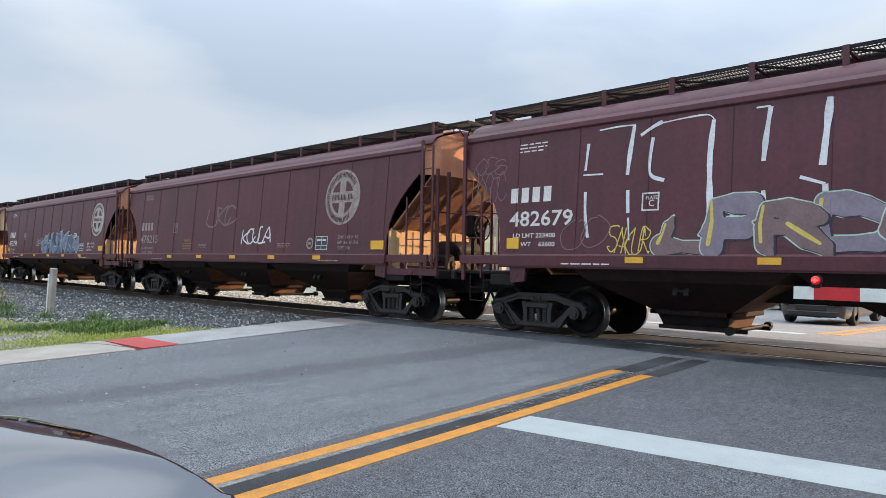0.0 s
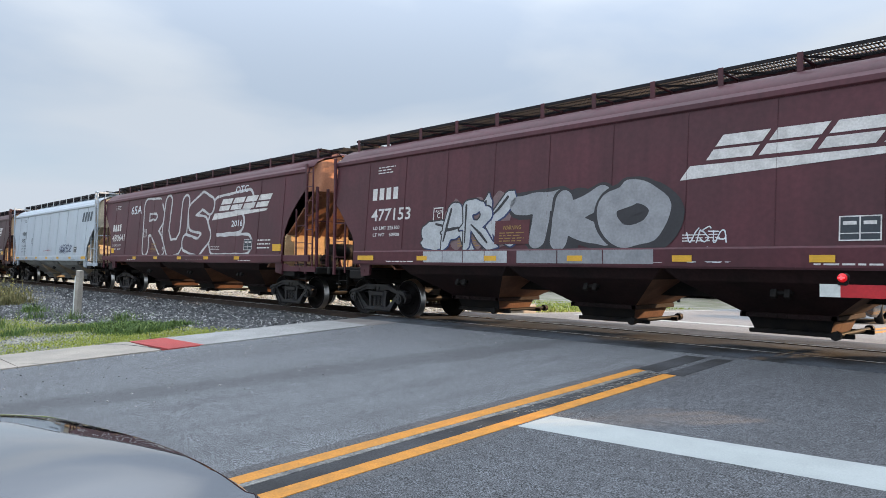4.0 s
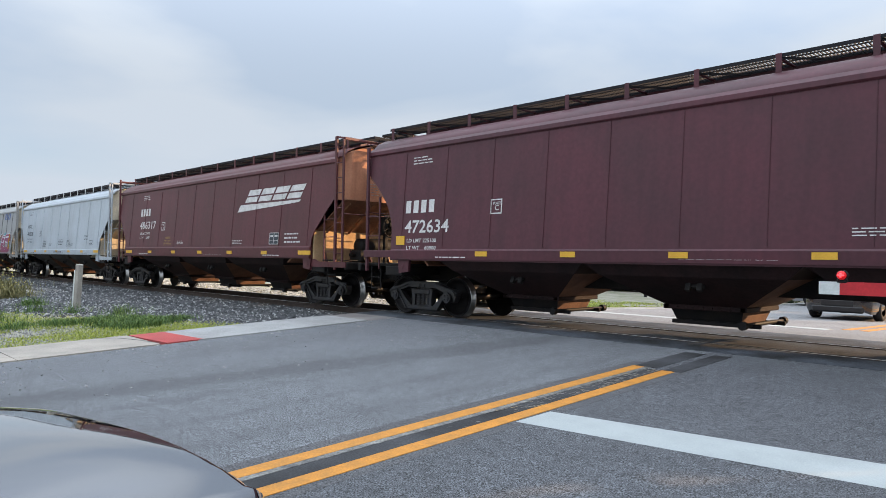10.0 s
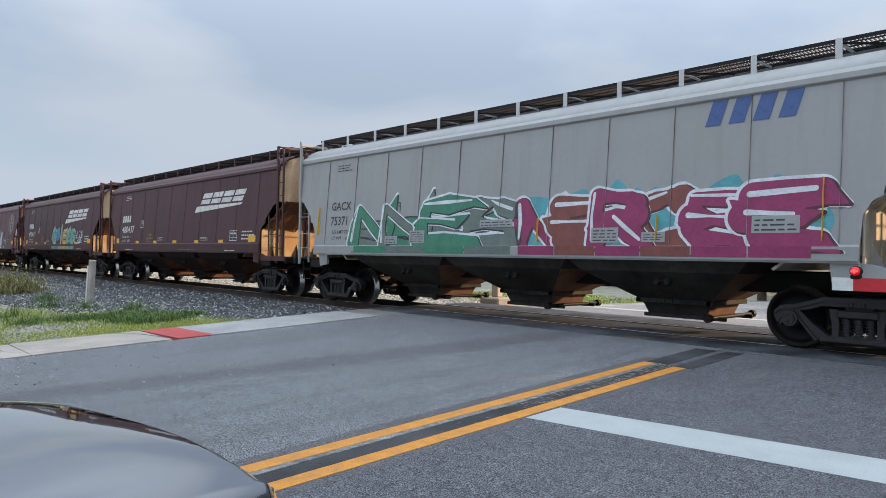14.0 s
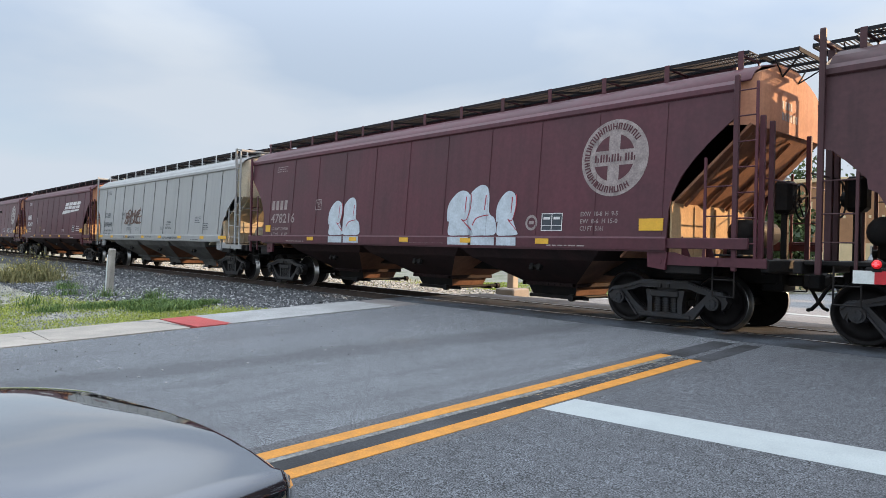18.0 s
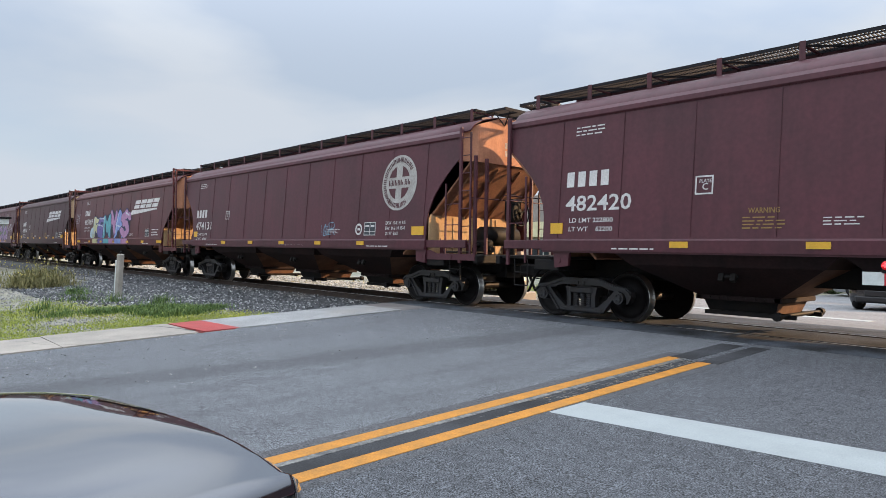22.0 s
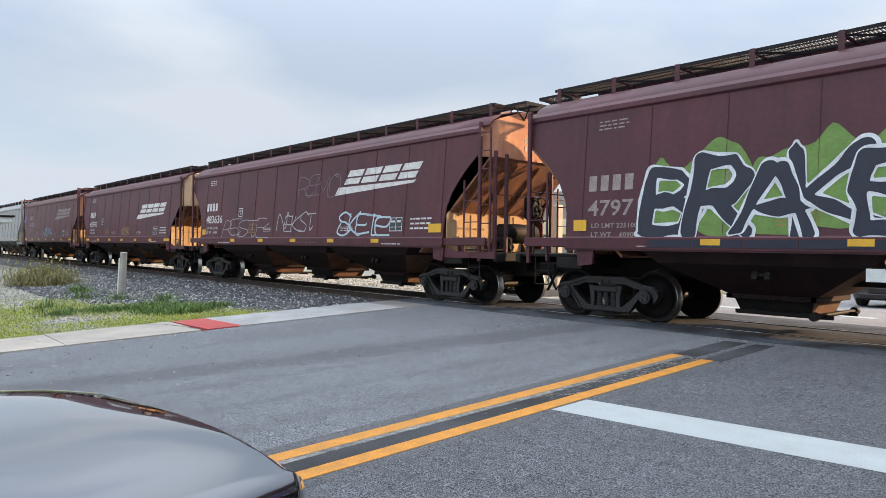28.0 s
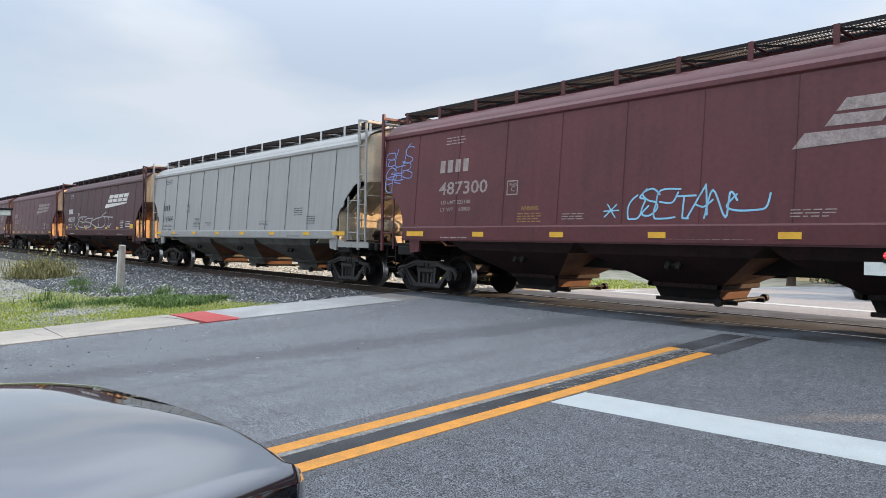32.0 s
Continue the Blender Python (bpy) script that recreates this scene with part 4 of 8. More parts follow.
# hand-drawn capitals in a unit box, as strokes
GLYPHS = {
    "A": [[(0.0, 0.0), (0.45, 1.0), (0.62, 0.97), (1.0, 0.0)], [(0.24, 0.36), (0.80, 0.36)]],
    "B": [[(0.05, 0.0), (0.05, 1.0), (0.60, 0.98), (0.80, 0.78), (0.55, 0.54), (0.10, 0.52)], [(0.50, 0.52), (0.95, 0.34), (0.80, 0.04), (0.05, 0.02)]],
    "C": [[(0.95, 0.78), (0.60, 1.0), (0.15, 0.85), (0.0, 0.45), (0.20, 0.06), (0.65, 0.0), (1.0, 0.20)]],
    "D": [[(0.05, 0.0), (0.05, 1.0), (0.65, 0.92), (1.0, 0.50), (0.70, 0.06), (0.05, 0.02)]],
    "E": [[(0.95, 0.98), (0.10, 0.95), (0.0, 0.50), (0.08, 0.04), (1.0, 0.02)], [(0.05, 0.52), (0.78, 0.50)]],
    "F": [[(0.10, 0.0), (0.05, 0.98), (0.98, 1.0)], [(0.08, 0.52), (0.75, 0.55)]],
    "G": [[(0.95, 0.82), (0.55, 1.0), (0.08, 0.75), (0.02, 0.30), (0.45, 0.0), (0.95, 0.12), (0.95, 0.45), (0.58, 0.45)]],
    "H": [[(0.08, 0.0), (0.05, 1.0)], [(0.92, 0.0), (0.95, 1.0)], [(0.06, 0.50), (0.93, 0.52)]],
    "I": [[(0.50, 0.0), (0.50, 1.0)]],
    "K": [[(0.08, 0.0), (0.05, 1.0)], [(0.95, 1.0), (0.15, 0.46), (1.0, 0.0)]],
    "L": [[(0.10, 1.0), (0.05, 0.04), (0.95, 0.02)]],
    "M": [[(0.0, 0.0), (0.10, 1.0), (0.50, 0.35), (0.90, 1.0), (1.0, 0.0)]],
    "N": [[(0.05, 0.0), (0.08, 1.0), (0.90, 0.04), (0.95, 1.0)]],
    "O": [[(0.50, 1.0), (0.10, 0.82), (0.0, 0.40), (0.35, 0.0), (0.85, 0.12), (1.0, 0.60), (0.80, 0.92), (0.50, 1.0)]],
    "P": [[(0.08, 0.0), (0.10, 1.0), (0.75, 0.98), (0.95, 0.74), (0.70, 0.48), (0.12, 0.46)]],
    "R": [[(0.08, 0.0), (0.08, 1.0), (0.70, 0.98), (0.92, 0.75), (0.65, 0.50), (0.14, 0.48)], [(0.45, 0.48), (1.0, 0.0)]],
    "S": [[(0.95, 0.86), (0.55, 1.0), (0.08, 0.80), (0.20, 0.56), (0.75, 0.46), (0.98, 0.22), (0.60, 0.0), (0.02, 0.12)]],
    "T": [[(0.0, 0.98), (1.0, 1.0)], [(0.52, 0.98), (0.48, 0.0)]],
    "U": [[(0.05, 1.0), (0.02, 0.30), (0.30, 0.0), (0.75, 0.02), (0.98, 0.30), (0.95, 1.0)]],
    "V": [[(0.0, 1.0), (0.45, 0.0), (1.0, 1.0)]],
    "Y": [[(0.0, 1.0), (0.48, 0.48), (1.0, 1.0)], [(0.48, 0.48), (0.45, 0.0)]],
    "Z": [[(0.05, 1.0), (0.98, 0.98), (0.02, 0.04), (1.0, 0.0)]],
    "*": [[(0.0, 0.5), (1.0, 0.5)], [(0.2, 0.05), (0.8, 0.95)], [(0.8, 0.05), (0.2, 0.95)]]}


def blob(g, lines, w, up=0.0, res=0.025, wave=0.0, grow=0.0):
    """One flat sheet covering all that lies within half a width of the lines, above the foot of the letter; a point's third number swells or pinches the stroke there."""
    segs = np.array([(p[0], p[1], q[0], q[1]) for r in lines for p, q in zip(r, r[1:])])
    swell = [(p[2] if len(p) > 2 else 1.0, q[2] if len(q) > 2 else 1.0) for r in lines for p, q in zip(r, r[1:])]
    most = w / 2 * max(max(k) for k in swell) + grow
    lo, hi = segs.reshape(-1, 2).min(0) - most - res * 2, segs.reshape(-1, 2).max(0) + most + res * 2
    lo[1] = -res / 2
    xs, ys = np.arange(lo[0], hi[0] + res, res), np.arange(lo[1], hi[1] + res, res)
    gx, gy = np.meshgrid(xs, ys)
    best = np.full(gx.shape, -9.0)
    for (ax, ay, bx, by), (ka, kb) in zip(segs, swell):
        dx, dy = bx - ax, by - ay
        t = np.clip(((gx - ax) * dx + (gy - ay) * dy) / max(dx * dx + dy * dy, 1e-9), 0, 1)
        best = np.maximum(best, w / 2 * (ka + (kb - ka) * t) + grow - np.hypot(gx - ax - t * dx, gy - ay - t * dy))
    f = np.minimum(best + wave * np.sin(gx * 9.0 + 2.0 * np.sin(gy * 5.0)), gy)
    for j in range(len(ys) - 1):
        run = None
        for i in range(len(xs) - 1):
            c = (f[j, i], f[j, i + 1], f[j + 1, i + 1], f[j + 1, i])
            full = min(c) > 0
            if full:
                run = i if run is None else run
            if run is not None and (not full or i == len(xs) - 2):
                k = i + 1 if full else i
                g.add([(xs[run], ys[j], up), (xs[k], ys[j], up), (xs[k], ys[j + 1], up), (xs[run], ys[j + 1], up)], [(0, 1, 2, 3)])
                run = None
            if full or max(c) <= 0:
                continue
            p = ((xs[i], ys[j]), (xs[i + 1], ys[j]), (xs[i + 1], ys[j + 1]), (xs[i], ys[j + 1]))
            poly = []
            for q in range(4):
                n = (q + 1) % 4
                if c[q] > 0:
                    poly.append((*p[q], up))
                if (c[q] > 0) != (c[n] > 0):
                    t = c[q] / (c[q] - c[n])
                    poly.append((p[q][0] + t * (p[n][0] - p[q][0]), p[q][1] + t * (p[n][1] - p[q][1]), up))
            if len(poly) > 2:
                g.add(poly, [tuple(range(len(poly)))])


def letter_lines(c, x, w, h, rng, shake):
    """A letter's strokes in metres, drawn by a loose hand."""
    lean, turn = rng.uniform(-0.12, 0.12), rng.uniform(-0.06, 0.06)
    return [[(x + w * u + lean * h * (v - 0.5) + rng.uniform(-shake, shake) * w, h * v + turn * w * (u - 0.5) + rng.uniform(-shake, shake) * h * 0.6) for u, v in s] for s in GLYPHS[c]]


def jagged(run, jag, wide, rng):
    """The same stroke swelling and pinching along its way, with a pointed end."""
    pts = []
    for (ax, ay), (bx, by) in zip(run, run[1:]):
        pts += [(ax, ay, rng.uniform(1 - jag, 1 + 0.7 * jag)), ((ax + bx) / 2 + rng.uniform(-0.3, 0.3) * wide * jag, (ay + by) / 2, rng.uniform(1 - jag, 1 + 0.7 * jag))]
    pts.append((*run[-1], 0.85))
    for (ax, ay), (bx, by), at in ((run[-2], run[-1], len(pts)), (run[1], run[0], 0)):
        d = max(math.hypot(bx - ax, by - ay), 1e-6)
        reach, side = wide * rng.uniform(1.1, 1.9) * jag, rng.uniform(-0.7, 0.7)
        pts.insert(at, (bx + reach * ((bx - ax) / d - side * (by - ay) / d), by + reach * ((by - ay) / d + side * (bx - ax) / d), 0.08))
    return pts


def tag(car, words, x, z, w, h, colour, pen=0.03, seed=0, underline=False):
    """A quick signature in one line of spray, a mesh for every letter."""
    rng, step = random.Random(seed), w / len(words)
    for i, c in enumerate(words):
        g = Geo()
        rise = h * rng.uniform(0.0, 0.16)
        runs = letter_lines(c, step * (i - 0.12), step * 1.22, h * rng.uniform(0.74, 1.04), rng, 0.13)
        if len(words) > 2:  # the pen runs on to the next letter
            u, v = runs[-1][-1]
            runs[-1].append((u + step * rng.uniform(0.1, 0.45), max(v + h * rng.uniform(-0.3, 0.4), 0.0)))
        blob(g, [[(u + 0.12 * v, max(v + rise, pen * 0.5)) for u, v in smooth_line(p, False, 5)] for p in runs], pen, 0.0, max(pen * 0.45, 0.010))
        part("graffiti_letter", g.mesh("graffiti_letter", paint_of(colour)), None, car, "sprayed line letter in " + colour, on_side(x, z, 0.0065))
    if underline:
        part("graffiti_line", Flat().ribbon(smooth_line([(0, -0.10 * h), (w * 0.5, -0.18 * h), (w * 1.04, 0.02 * h)]), pen * 0.8).g.mesh("graffiti_line", paint_of(colour)), None, car, "", on_side(x, z, 0.0065))


def spray_word(car, words, x, z, w, h, fills, line, fat=0.34, edge=0.05, shine=None, halo=None, cloud=1.0, seed=0, foot=0.0, round_=False, shade=None, tops=None, wave=0.0, lift=0.0065, loose=0.0, jag=0.0):
    """Fat sprayed letters: an outline, a filled body, light strokes in it and a cloud of colour behind; foot: how far up the sill is painted too."""
    rng, step = random.Random(seed), w / len(words)
    for i, c in enumerate(words):
        high = h * (tops[i] if tops else rng.uniform(0.92, 1.04))
        wide = step * fat
        runs = [smooth_line(p, False, 5) if round_ else p for p in letter_lines(c, step * (i - loose / 2) + wide * 0.30, step * (1 + loose) - wide * 0.60, high - wide * 0.9, rng, 0.035 + loose * 0.12)]
        runs = [[(px, py + wide * 0.5) for px, py in r] for r in runs]
        runs = [jagged(r, jag, wide, rng) for r in runs] if jag else runs
        if halo:
            n, cx, cy = 15, step * (i + 0.5), high * 0.55
            rim = [(cx + step * 0.72 * cloud * rng.uniform(0.75, 1.2) * math.cos(math.tau * q / n), max(cy + high * 0.58 * cloud * rng.uniform(0.72, 1.22) * math.sin(math.tau * q / n), 0.0)) for q in range(n)]
            part("graffiti_cloud", Flat().fan(smooth_line(rim, True, 3), (cx, cy)).g.mesh("graffiti_cloud", paint_of(halo)), None, car, f"sprayed {halo} cloud behind a letter", on_side(x, z, 0.0015 + 0.0004 * (i % 6)))
        ink, cols = Geo(), []
        layers = [(1, wide, edge, 0.0, 0.0, 0.0, 0.0), (0, wide, 0.0, 0.002, 0.0, 0.0, wave)]
        if shade and jag:  # a dark line inside the outline, as the letters' inner shadow
            layers.insert(1, (3, wide, edge * 0.35, 0.001, 0.10 * wide, -0.05 * wide, 0.0))
        elif shade:
            layers.insert(0, (3, wide, edge, -0.002, 0.45 * wide, -0.20 * wide, 0.0))
        if shine:
            layers.append((2, max(wide * (0.20 if jag else 0.13), 0.02), 0.0, 0.004, -wide * 0.20, wide * 0.16, 0.0))
        for col, ww, grow, up, dx, dy, wv in layers:
            lines = [[(p[0] + dx, p[1] + dy, *p[2:]) for p in (r[1:4] if col == 2 and jag else r[:max(2, len(r) // 3 + 1)] if col == 2 else r)] for r in (runs[:1] if col == 2 and not jag else runs)]
            blob(ink, lines, ww, up, 0.02 if h < 1.5 else 0.03, wv, grow)
            cols += [col] * (len(ink.f) - len(cols))
        tone = fills[i % len(fills)]
        me = ink.mesh("graffiti_letter", paint_of(tone), paint_of(line), paint_of(shine or line), paint_of(shade or line))
        me.polygons.foreach_set("material_index", cols)
        part("graffiti_letter", me, None, car, f"fat sprayed {tone} letter outlined in {line}", on_side(x, z, lift + 0.0026 * (i % 3)))
        if foot:
            part("graffiti_foot", Geo().box(x + step * i, x + step * (i + 1) - 0.025, -1.6085, -1.60, 1.335, foot), paint_of(tone), car)


def rolled_strokes(car, strokes, pen, colour):
    """Broad worn strokes of a paint roller; each is a few points of (along, height)."""
    for k, pts in enumerate(strokes):
        run = [(pts[0][0] + (q[0] - pts[0][0]), q[1] - 2.0) for q in smooth_line(pts, False, 6)]
        part("graffiti_line", Flat().ribbon(run, pen[k % len(pen)]).g.mesh("graffiti_line", paint_of(colour)), None, car, "worn stroke of white roller paint", on_side(0, 2.0, 0.0065))


# round throw-up letters in a unit box: outline, inner strokes
LOBED = {"R": ([(0.10, 0.02), (0.10, 0.30), (0.02, 0.34), (0.02, 0.66), (0.25, 0.90), (0.52, 1.0), (0.78, 0.93), (0.87, 0.72), (0.85, 0.50), (0.78, 0.36), (0.98, 0.10), (1.0, 0.02), (0.55, 0.0)],
               [[(0.70, 0.86), (0.69, 0.68), (0.68, 0.50)], [(0.86, 0.92), (0.88, 0.65), (0.78, 0.38), (0.66, 0.33), (0.56, 0.36), (0.74, 0.25), (0.96, 0.12)]]),
         "S": ([(0.04, 0.80), (0.27, 0.96), (0.50, 1.0), (0.66, 0.92), (0.72, 0.75), (0.75, 0.44), (0.92, 0.34), (1.0, 0.18), (0.96, 0.02), (0.50, 0.0), (0.08, 0.02), (0.0, 0.30), (0.03, 0.55)],
               [[(0.61, 0.80), (0.60, 0.66), (0.58, 0.50)], [(0.20, 0.20), (0.31, 0.33), (0.51, 0.38), (0.73, 0.40)]])}


def lobed_letter(car, kind, x, w, h, fill, line, z=1.53):
    """A fat rounded letter sprayed over the side and down across its sill."""
    outline, strokes = LOBED[kind]
    curve = smooth_line([(u * w, v * h) for u, v in outline], True, 4)
    part("graffiti_letter", Flat().fan(curve, (0.47 * w, 0.45 * h)).g.mesh("graffiti_letter", paint_of(fill)), None, car, f"fat sprayed white letter with {line} inner lines", on_side(x, z, 0.0065))
    for s in strokes:
        part("graffiti_line", Flat().ribbon(smooth_line([(u * w, v * h) for u, v in s], False, 5), 0.03).g.mesh("graffiti_line", paint_of(line)), None, car, "", on_side(x, z, 0.0095))
    part("graffiti_foot", Geo().box(x + 0.10 * w, x + 0.97 * w, -1.607, -1.60, 1.33, 1.495), paint_of(fill), car)


def slanted_logo(car, x, z, w, mat):
    """Railway emblem: four heavy slanted blocks over a long tapering underline, as plain shapes."""
    k, hh, y0, bw = 0.70, w * 0.104, w * 0.068, w * 0.195
    line = Flat().poly([(-0.035 * w, -0.012 * w), (w * 0.93, y0 * 0.50), (w * 0.955, y0 * 0.78), (0.01 * w, y0 * 0.72)])
    em = part("emblem", line.g.mesh("emblem", mat), None, car, "slanted pale block emblem with an underline", on_side(x, z, 0.0055))
    for i in range(4):
        x0 = w * 0.035 + i * w * 0.222
        for v0, v1 in ((0, 0.42), (0.54, 1)):
            b = Flat().poly([(x0 + bw * u + k * (y0 + hh * v), y0 + hh * v) for u, v in ((0, v0), (1, v0), (1, v1), (0, v1))])
            part("emblem_block", b.g.mesh("emblem_block", mat), None, em)
    return em


def mark_blocks(car, x, z, w, h, mat, n=4, lean=0.0):
    """The owner's short mark, as plain blocks."""
    bw = w / n * 0.66
    for i in range(n):
        b = Flat().rect(0, 0, bw, h, lean).g.mesh("owner_mark", mat)
        part("owner_mark", b, None, car, "", on_side(x + i * w / n, z))


def herald(car, x, z, r, dim=False):
    """Round emblem: a pale disc, its cross left between four dark quarters, with a ring of letter-like strokes."""
    disc = Flat().ring(0, 0, 0.0, r)
    em = part("emblem", disc.g.mesh("emblem", LETTER_FADED if dim else LETTER_DUSTY), None, car, "round pale emblem with a cross", on_side(x, z, 0.005))
    a, b, k, dark = r * 0.17, r * 0.20, r * 0.61, MAROON
    t0, t1 = math.asin(b / k), math.acos(a / k)
    for sx in (-1, 1):
        for sy in (-1, 1):
            q = [(sx * a, sy * b)] + [(sx * k * math.cos(t0 + (t1 - t0) * i / 9), sy * k * math.sin(t0 + (t1 - t0) * i / 9)) for i in range(10)]
            part("emblem_quarter", Flat().fan(q, (sx * k * 0.5, sy * k * 0.5)).g.mesh("emblem_quarter", dark), None, em, at=(0, 0, 0.004))
    marks, rng = Flat(), random.Random(8)
    for i in range(26):
        t = radians(232 - i * 10.9) if i < 19 else radians(236 + (i - 19) * 10.5)
        wide = rng.uniform(0.045, 0.075)
        for dt in (-wide, wide * 0.7):
            marks.ring(0, 0, r * 0.74, r * 0.91, t + dt, t + dt + 0.046, 1)
        marks.ring(0, 0, r * (0.74, 0.80, 0.88)[i % 3], r * (0.77, 0.83, 0.91)[i % 3], t - wide, t + wide, 2)
    px = -r * 0.58
    for i in range(7):
        bw = r * 0.055
        marks.rect(px, -r * 0.10, px + bw, r * 0.10)
        marks.rect(px + bw * 1.6, -r * 0.10, px + bw * 2.3, r * (0.02, 0.10)[i % 2])
        px += r * (0.17 if i != 4 else 0.23)
    part("emblem_strokes", marks.g.mesh("emblem_strokes", dark), None, em, at=(0, 0, 0.006))


def bars(car, x, z, w, h, lines, mat, seed=1):
    """Small print that cannot be read: rows of short bars."""
    rng, f = random.Random(seed), Flat()
    for k in range(lines):
        y, px = h * (1 - (k + 0.8) / lines), 0.0
        while px < w * rng.uniform(0.75, 1.0):
            bw = rng.uniform(0.06, 0.20)
            f.rect(px, y, min(px + bw, w), y + h / lines * 0.36)
            px += bw + 0.035
    return part("small_print", f.g.mesh("small_print", mat), None, car, "", on_side(x, z))


def plate_square(car, x, z, mat, s=0.34, letter="C"):
    f, t = Flat(), 0.025
    f.rect(0, 0, s, t), f.rect(0, s - t, s, s), f.rect(0, t, t, s - t), f.rect(s - t, t, s, s - t)
    part("plate_mark", f.g.mesh("plate_mark", mat), None, car, "", on_side(x, z))
    words_on(car, "PLATE", x + 0.07, z + s * 0.62, 0.055, mat, 0.20)
    words_on(car, letter, x + 0.12, z + 0.07, 0.11, mat)


def consolidated(car, x, z, s=1.0):
    """Black stencil panel with a white border and grid."""
    part("stencil_panel", Flat().rect(0, 0, 0.62 * s, 0.42 * s).g.mesh("stencil_panel", LETTER_DARK), None, car, "", on_side(x, z, 0.005))
    f, t = Flat(), 0.022 * s
    f.rect(0, 0, 0.62 * s, t), f.rect(0, 0.40 * s, 0.62 * s, 0.42 * s), f.rect(0, t, t, 0.40 * s), f.rect(0.60 * s, t, 0.62 * s, 0.40 * s)
    f.rect(0.30 * s, t, 0.30 * s + t, 0.40 * s), f.rect(t, 0.12 * s, 0.60 * s, 0.12 * s + t * 0.7), f.rect(0.06 * s, 0.27 * s, 0.26 * s, 0.33 * s), f.rect(0.36 * s, 0.27 * s, 0.55 * s, 0.33 * s)
    part("stencil_grid", f.g.mesh("stencil_grid", LETTER), None, car, "", on_side(x, z, 0.009))


def warning_block(car, x, z, mat, seed, patch=None):
    if patch:
        part("warning_patch", Flat().rect(-0.04, -0.10, 0.82, 0.36).g.mesh("warning_patch", patch), None, car, "brown repainted patch", on_side(x, z, 0.016))
    words_on(car, "WARNING", x + 0.16, z + 0.18, 0.082, mat, 0.46, lift=0.019 if patch else 0.005)
    b = bars(car, x + 0.08, z - 0.06, 0.62, 0.21, 4, mat, seed)
    if patch:
        b.matrix_local = on_side(x + 0.08, z - 0.06, 0.019)
    return b


def letter_car(car, hc, number, mark, logo, dark=False, dim=False, seed=0, limits=("225100", "60900"), herald_x=5.1, ink_slate=False, logo_x=None, logo_z=2.70, spot=None, warn=True):
    """The usual lettering of a car's side."""
    ink = LETTER_DARK if dark else (LETTER_FADED if dim else LETTER)
    sm = LETTER_DARK if dark else LETTER_YELLOW
    x0, nz, mz = spot
    k = 0.80 if dark else 1.0
    if mark:
        words_on(car, mark, x0, mz, 0.27 * k, ink, 1.06 * k * (1.22 if mark == "WRWK" else 1.0))
    else:
        mark_blocks(car, x0, mz, 1.0 * k, 0.28 * k, ink)
    words_on(car, number, x0, nz, 0.29 * k, ink, (1.40 * (1.1 if hc == 8.3 else 1.0) if len(number) > 5 else 0.9) * k, label="white car number" if not dark else "dark car number")
    words_on(car, "LD LMT " + limits[0], x0 + 0.10, nz - 0.21, 0.085, ink, 0.95)
    words_on(car, "LT WT    " + limits[1], x0 + 0.10, nz - 0.37, 0.085, ink, 0.95)
    plate_square(car, -hc + (4.95 if hc == 8.3 else 4.5), 2.22, ink, 0.30)
    bars(car, x0 + 0.15, 3.42, 0.62, 0.20, 3, ink, seed + 1)
    if mark == "WRWK":
        words_on(car, "CU FT     5201", x0 + 0.10, nz - 0.53, 0.085, ink, 0.95)
    elif warn:
        warning_block(car, -hc + 5.2, 1.72, sm, seed + 2)
        bars(car, -hc + 6.4, 1.70, 0.5, 0.14, 3, ink, seed + 3)
    if mark != "COER":
        bars(car, hc - 6.1, 1.68, 0.6, 0.14, 3, ink, seed + 4)
    bars(car, -hc + 3.0, 1.32, 1.0, 0.09, 1, ink, seed + 5)
    if mark != "COER":
        bars(car, -hc + 8.5, 1.34, 1.5, 0.09, 1, ink, seed + 7)
    bars(car, hc - 4.2, 1.32, 0.9, 0.09, 1, ink, seed + 8)
    if logo == "slant":
        slanted_logo(car, logo_x or hc - 6.1, logo_z, 3.55, LETTER_FADED if dim else LETTER)
        consolidated(car, hc - 3.9, 1.66, 0.8)
        bars(car, hc - 3.1, 1.68, 0.8, 0.34, 3, ink, seed + 6)
    elif logo == "round":
        herald(car, herald_x, 2.90, 0.68, dim)
        consolidated(car, hc - 4.35, 1.62, 0.8)
        part("round_stencil", Flat().ring(0, 0, 0.10, 0.15).rect(-0.06, -0.03, 0.06, 0.03).g.mesh("round_stencil", ink), None, car, "", on_side(hc - 4.6, 1.78))
        for i, wds in enumerate(("EXW  10-8  H  9-5", "EW  8-6  H 15-0", "CU FT  5161")):
            words_on(car, wds, hc - 3.45, 1.88 - i * 0.13, 0.085, ink, 0.78 if i < 2 else 0.5)
    elif logo == "blue_blocks":
        mark_blocks(car, *((4.97, 3.10) if ink_slate else (4.05, 3.36)), 1.45, 0.44, LETTER_SLATE if ink_slate else LETTER_BLUE, lean=0.3)
        consolidated(car, hc - 3.9, 1.66, 0.7)
    elif logo == "plain":
        for i in range(2):
            bars(car, hc - 3.9 + i * 0.75, 1.95 - 0.25 * i, 0.5, 0.26, 4, ink, seed + 20 + i)


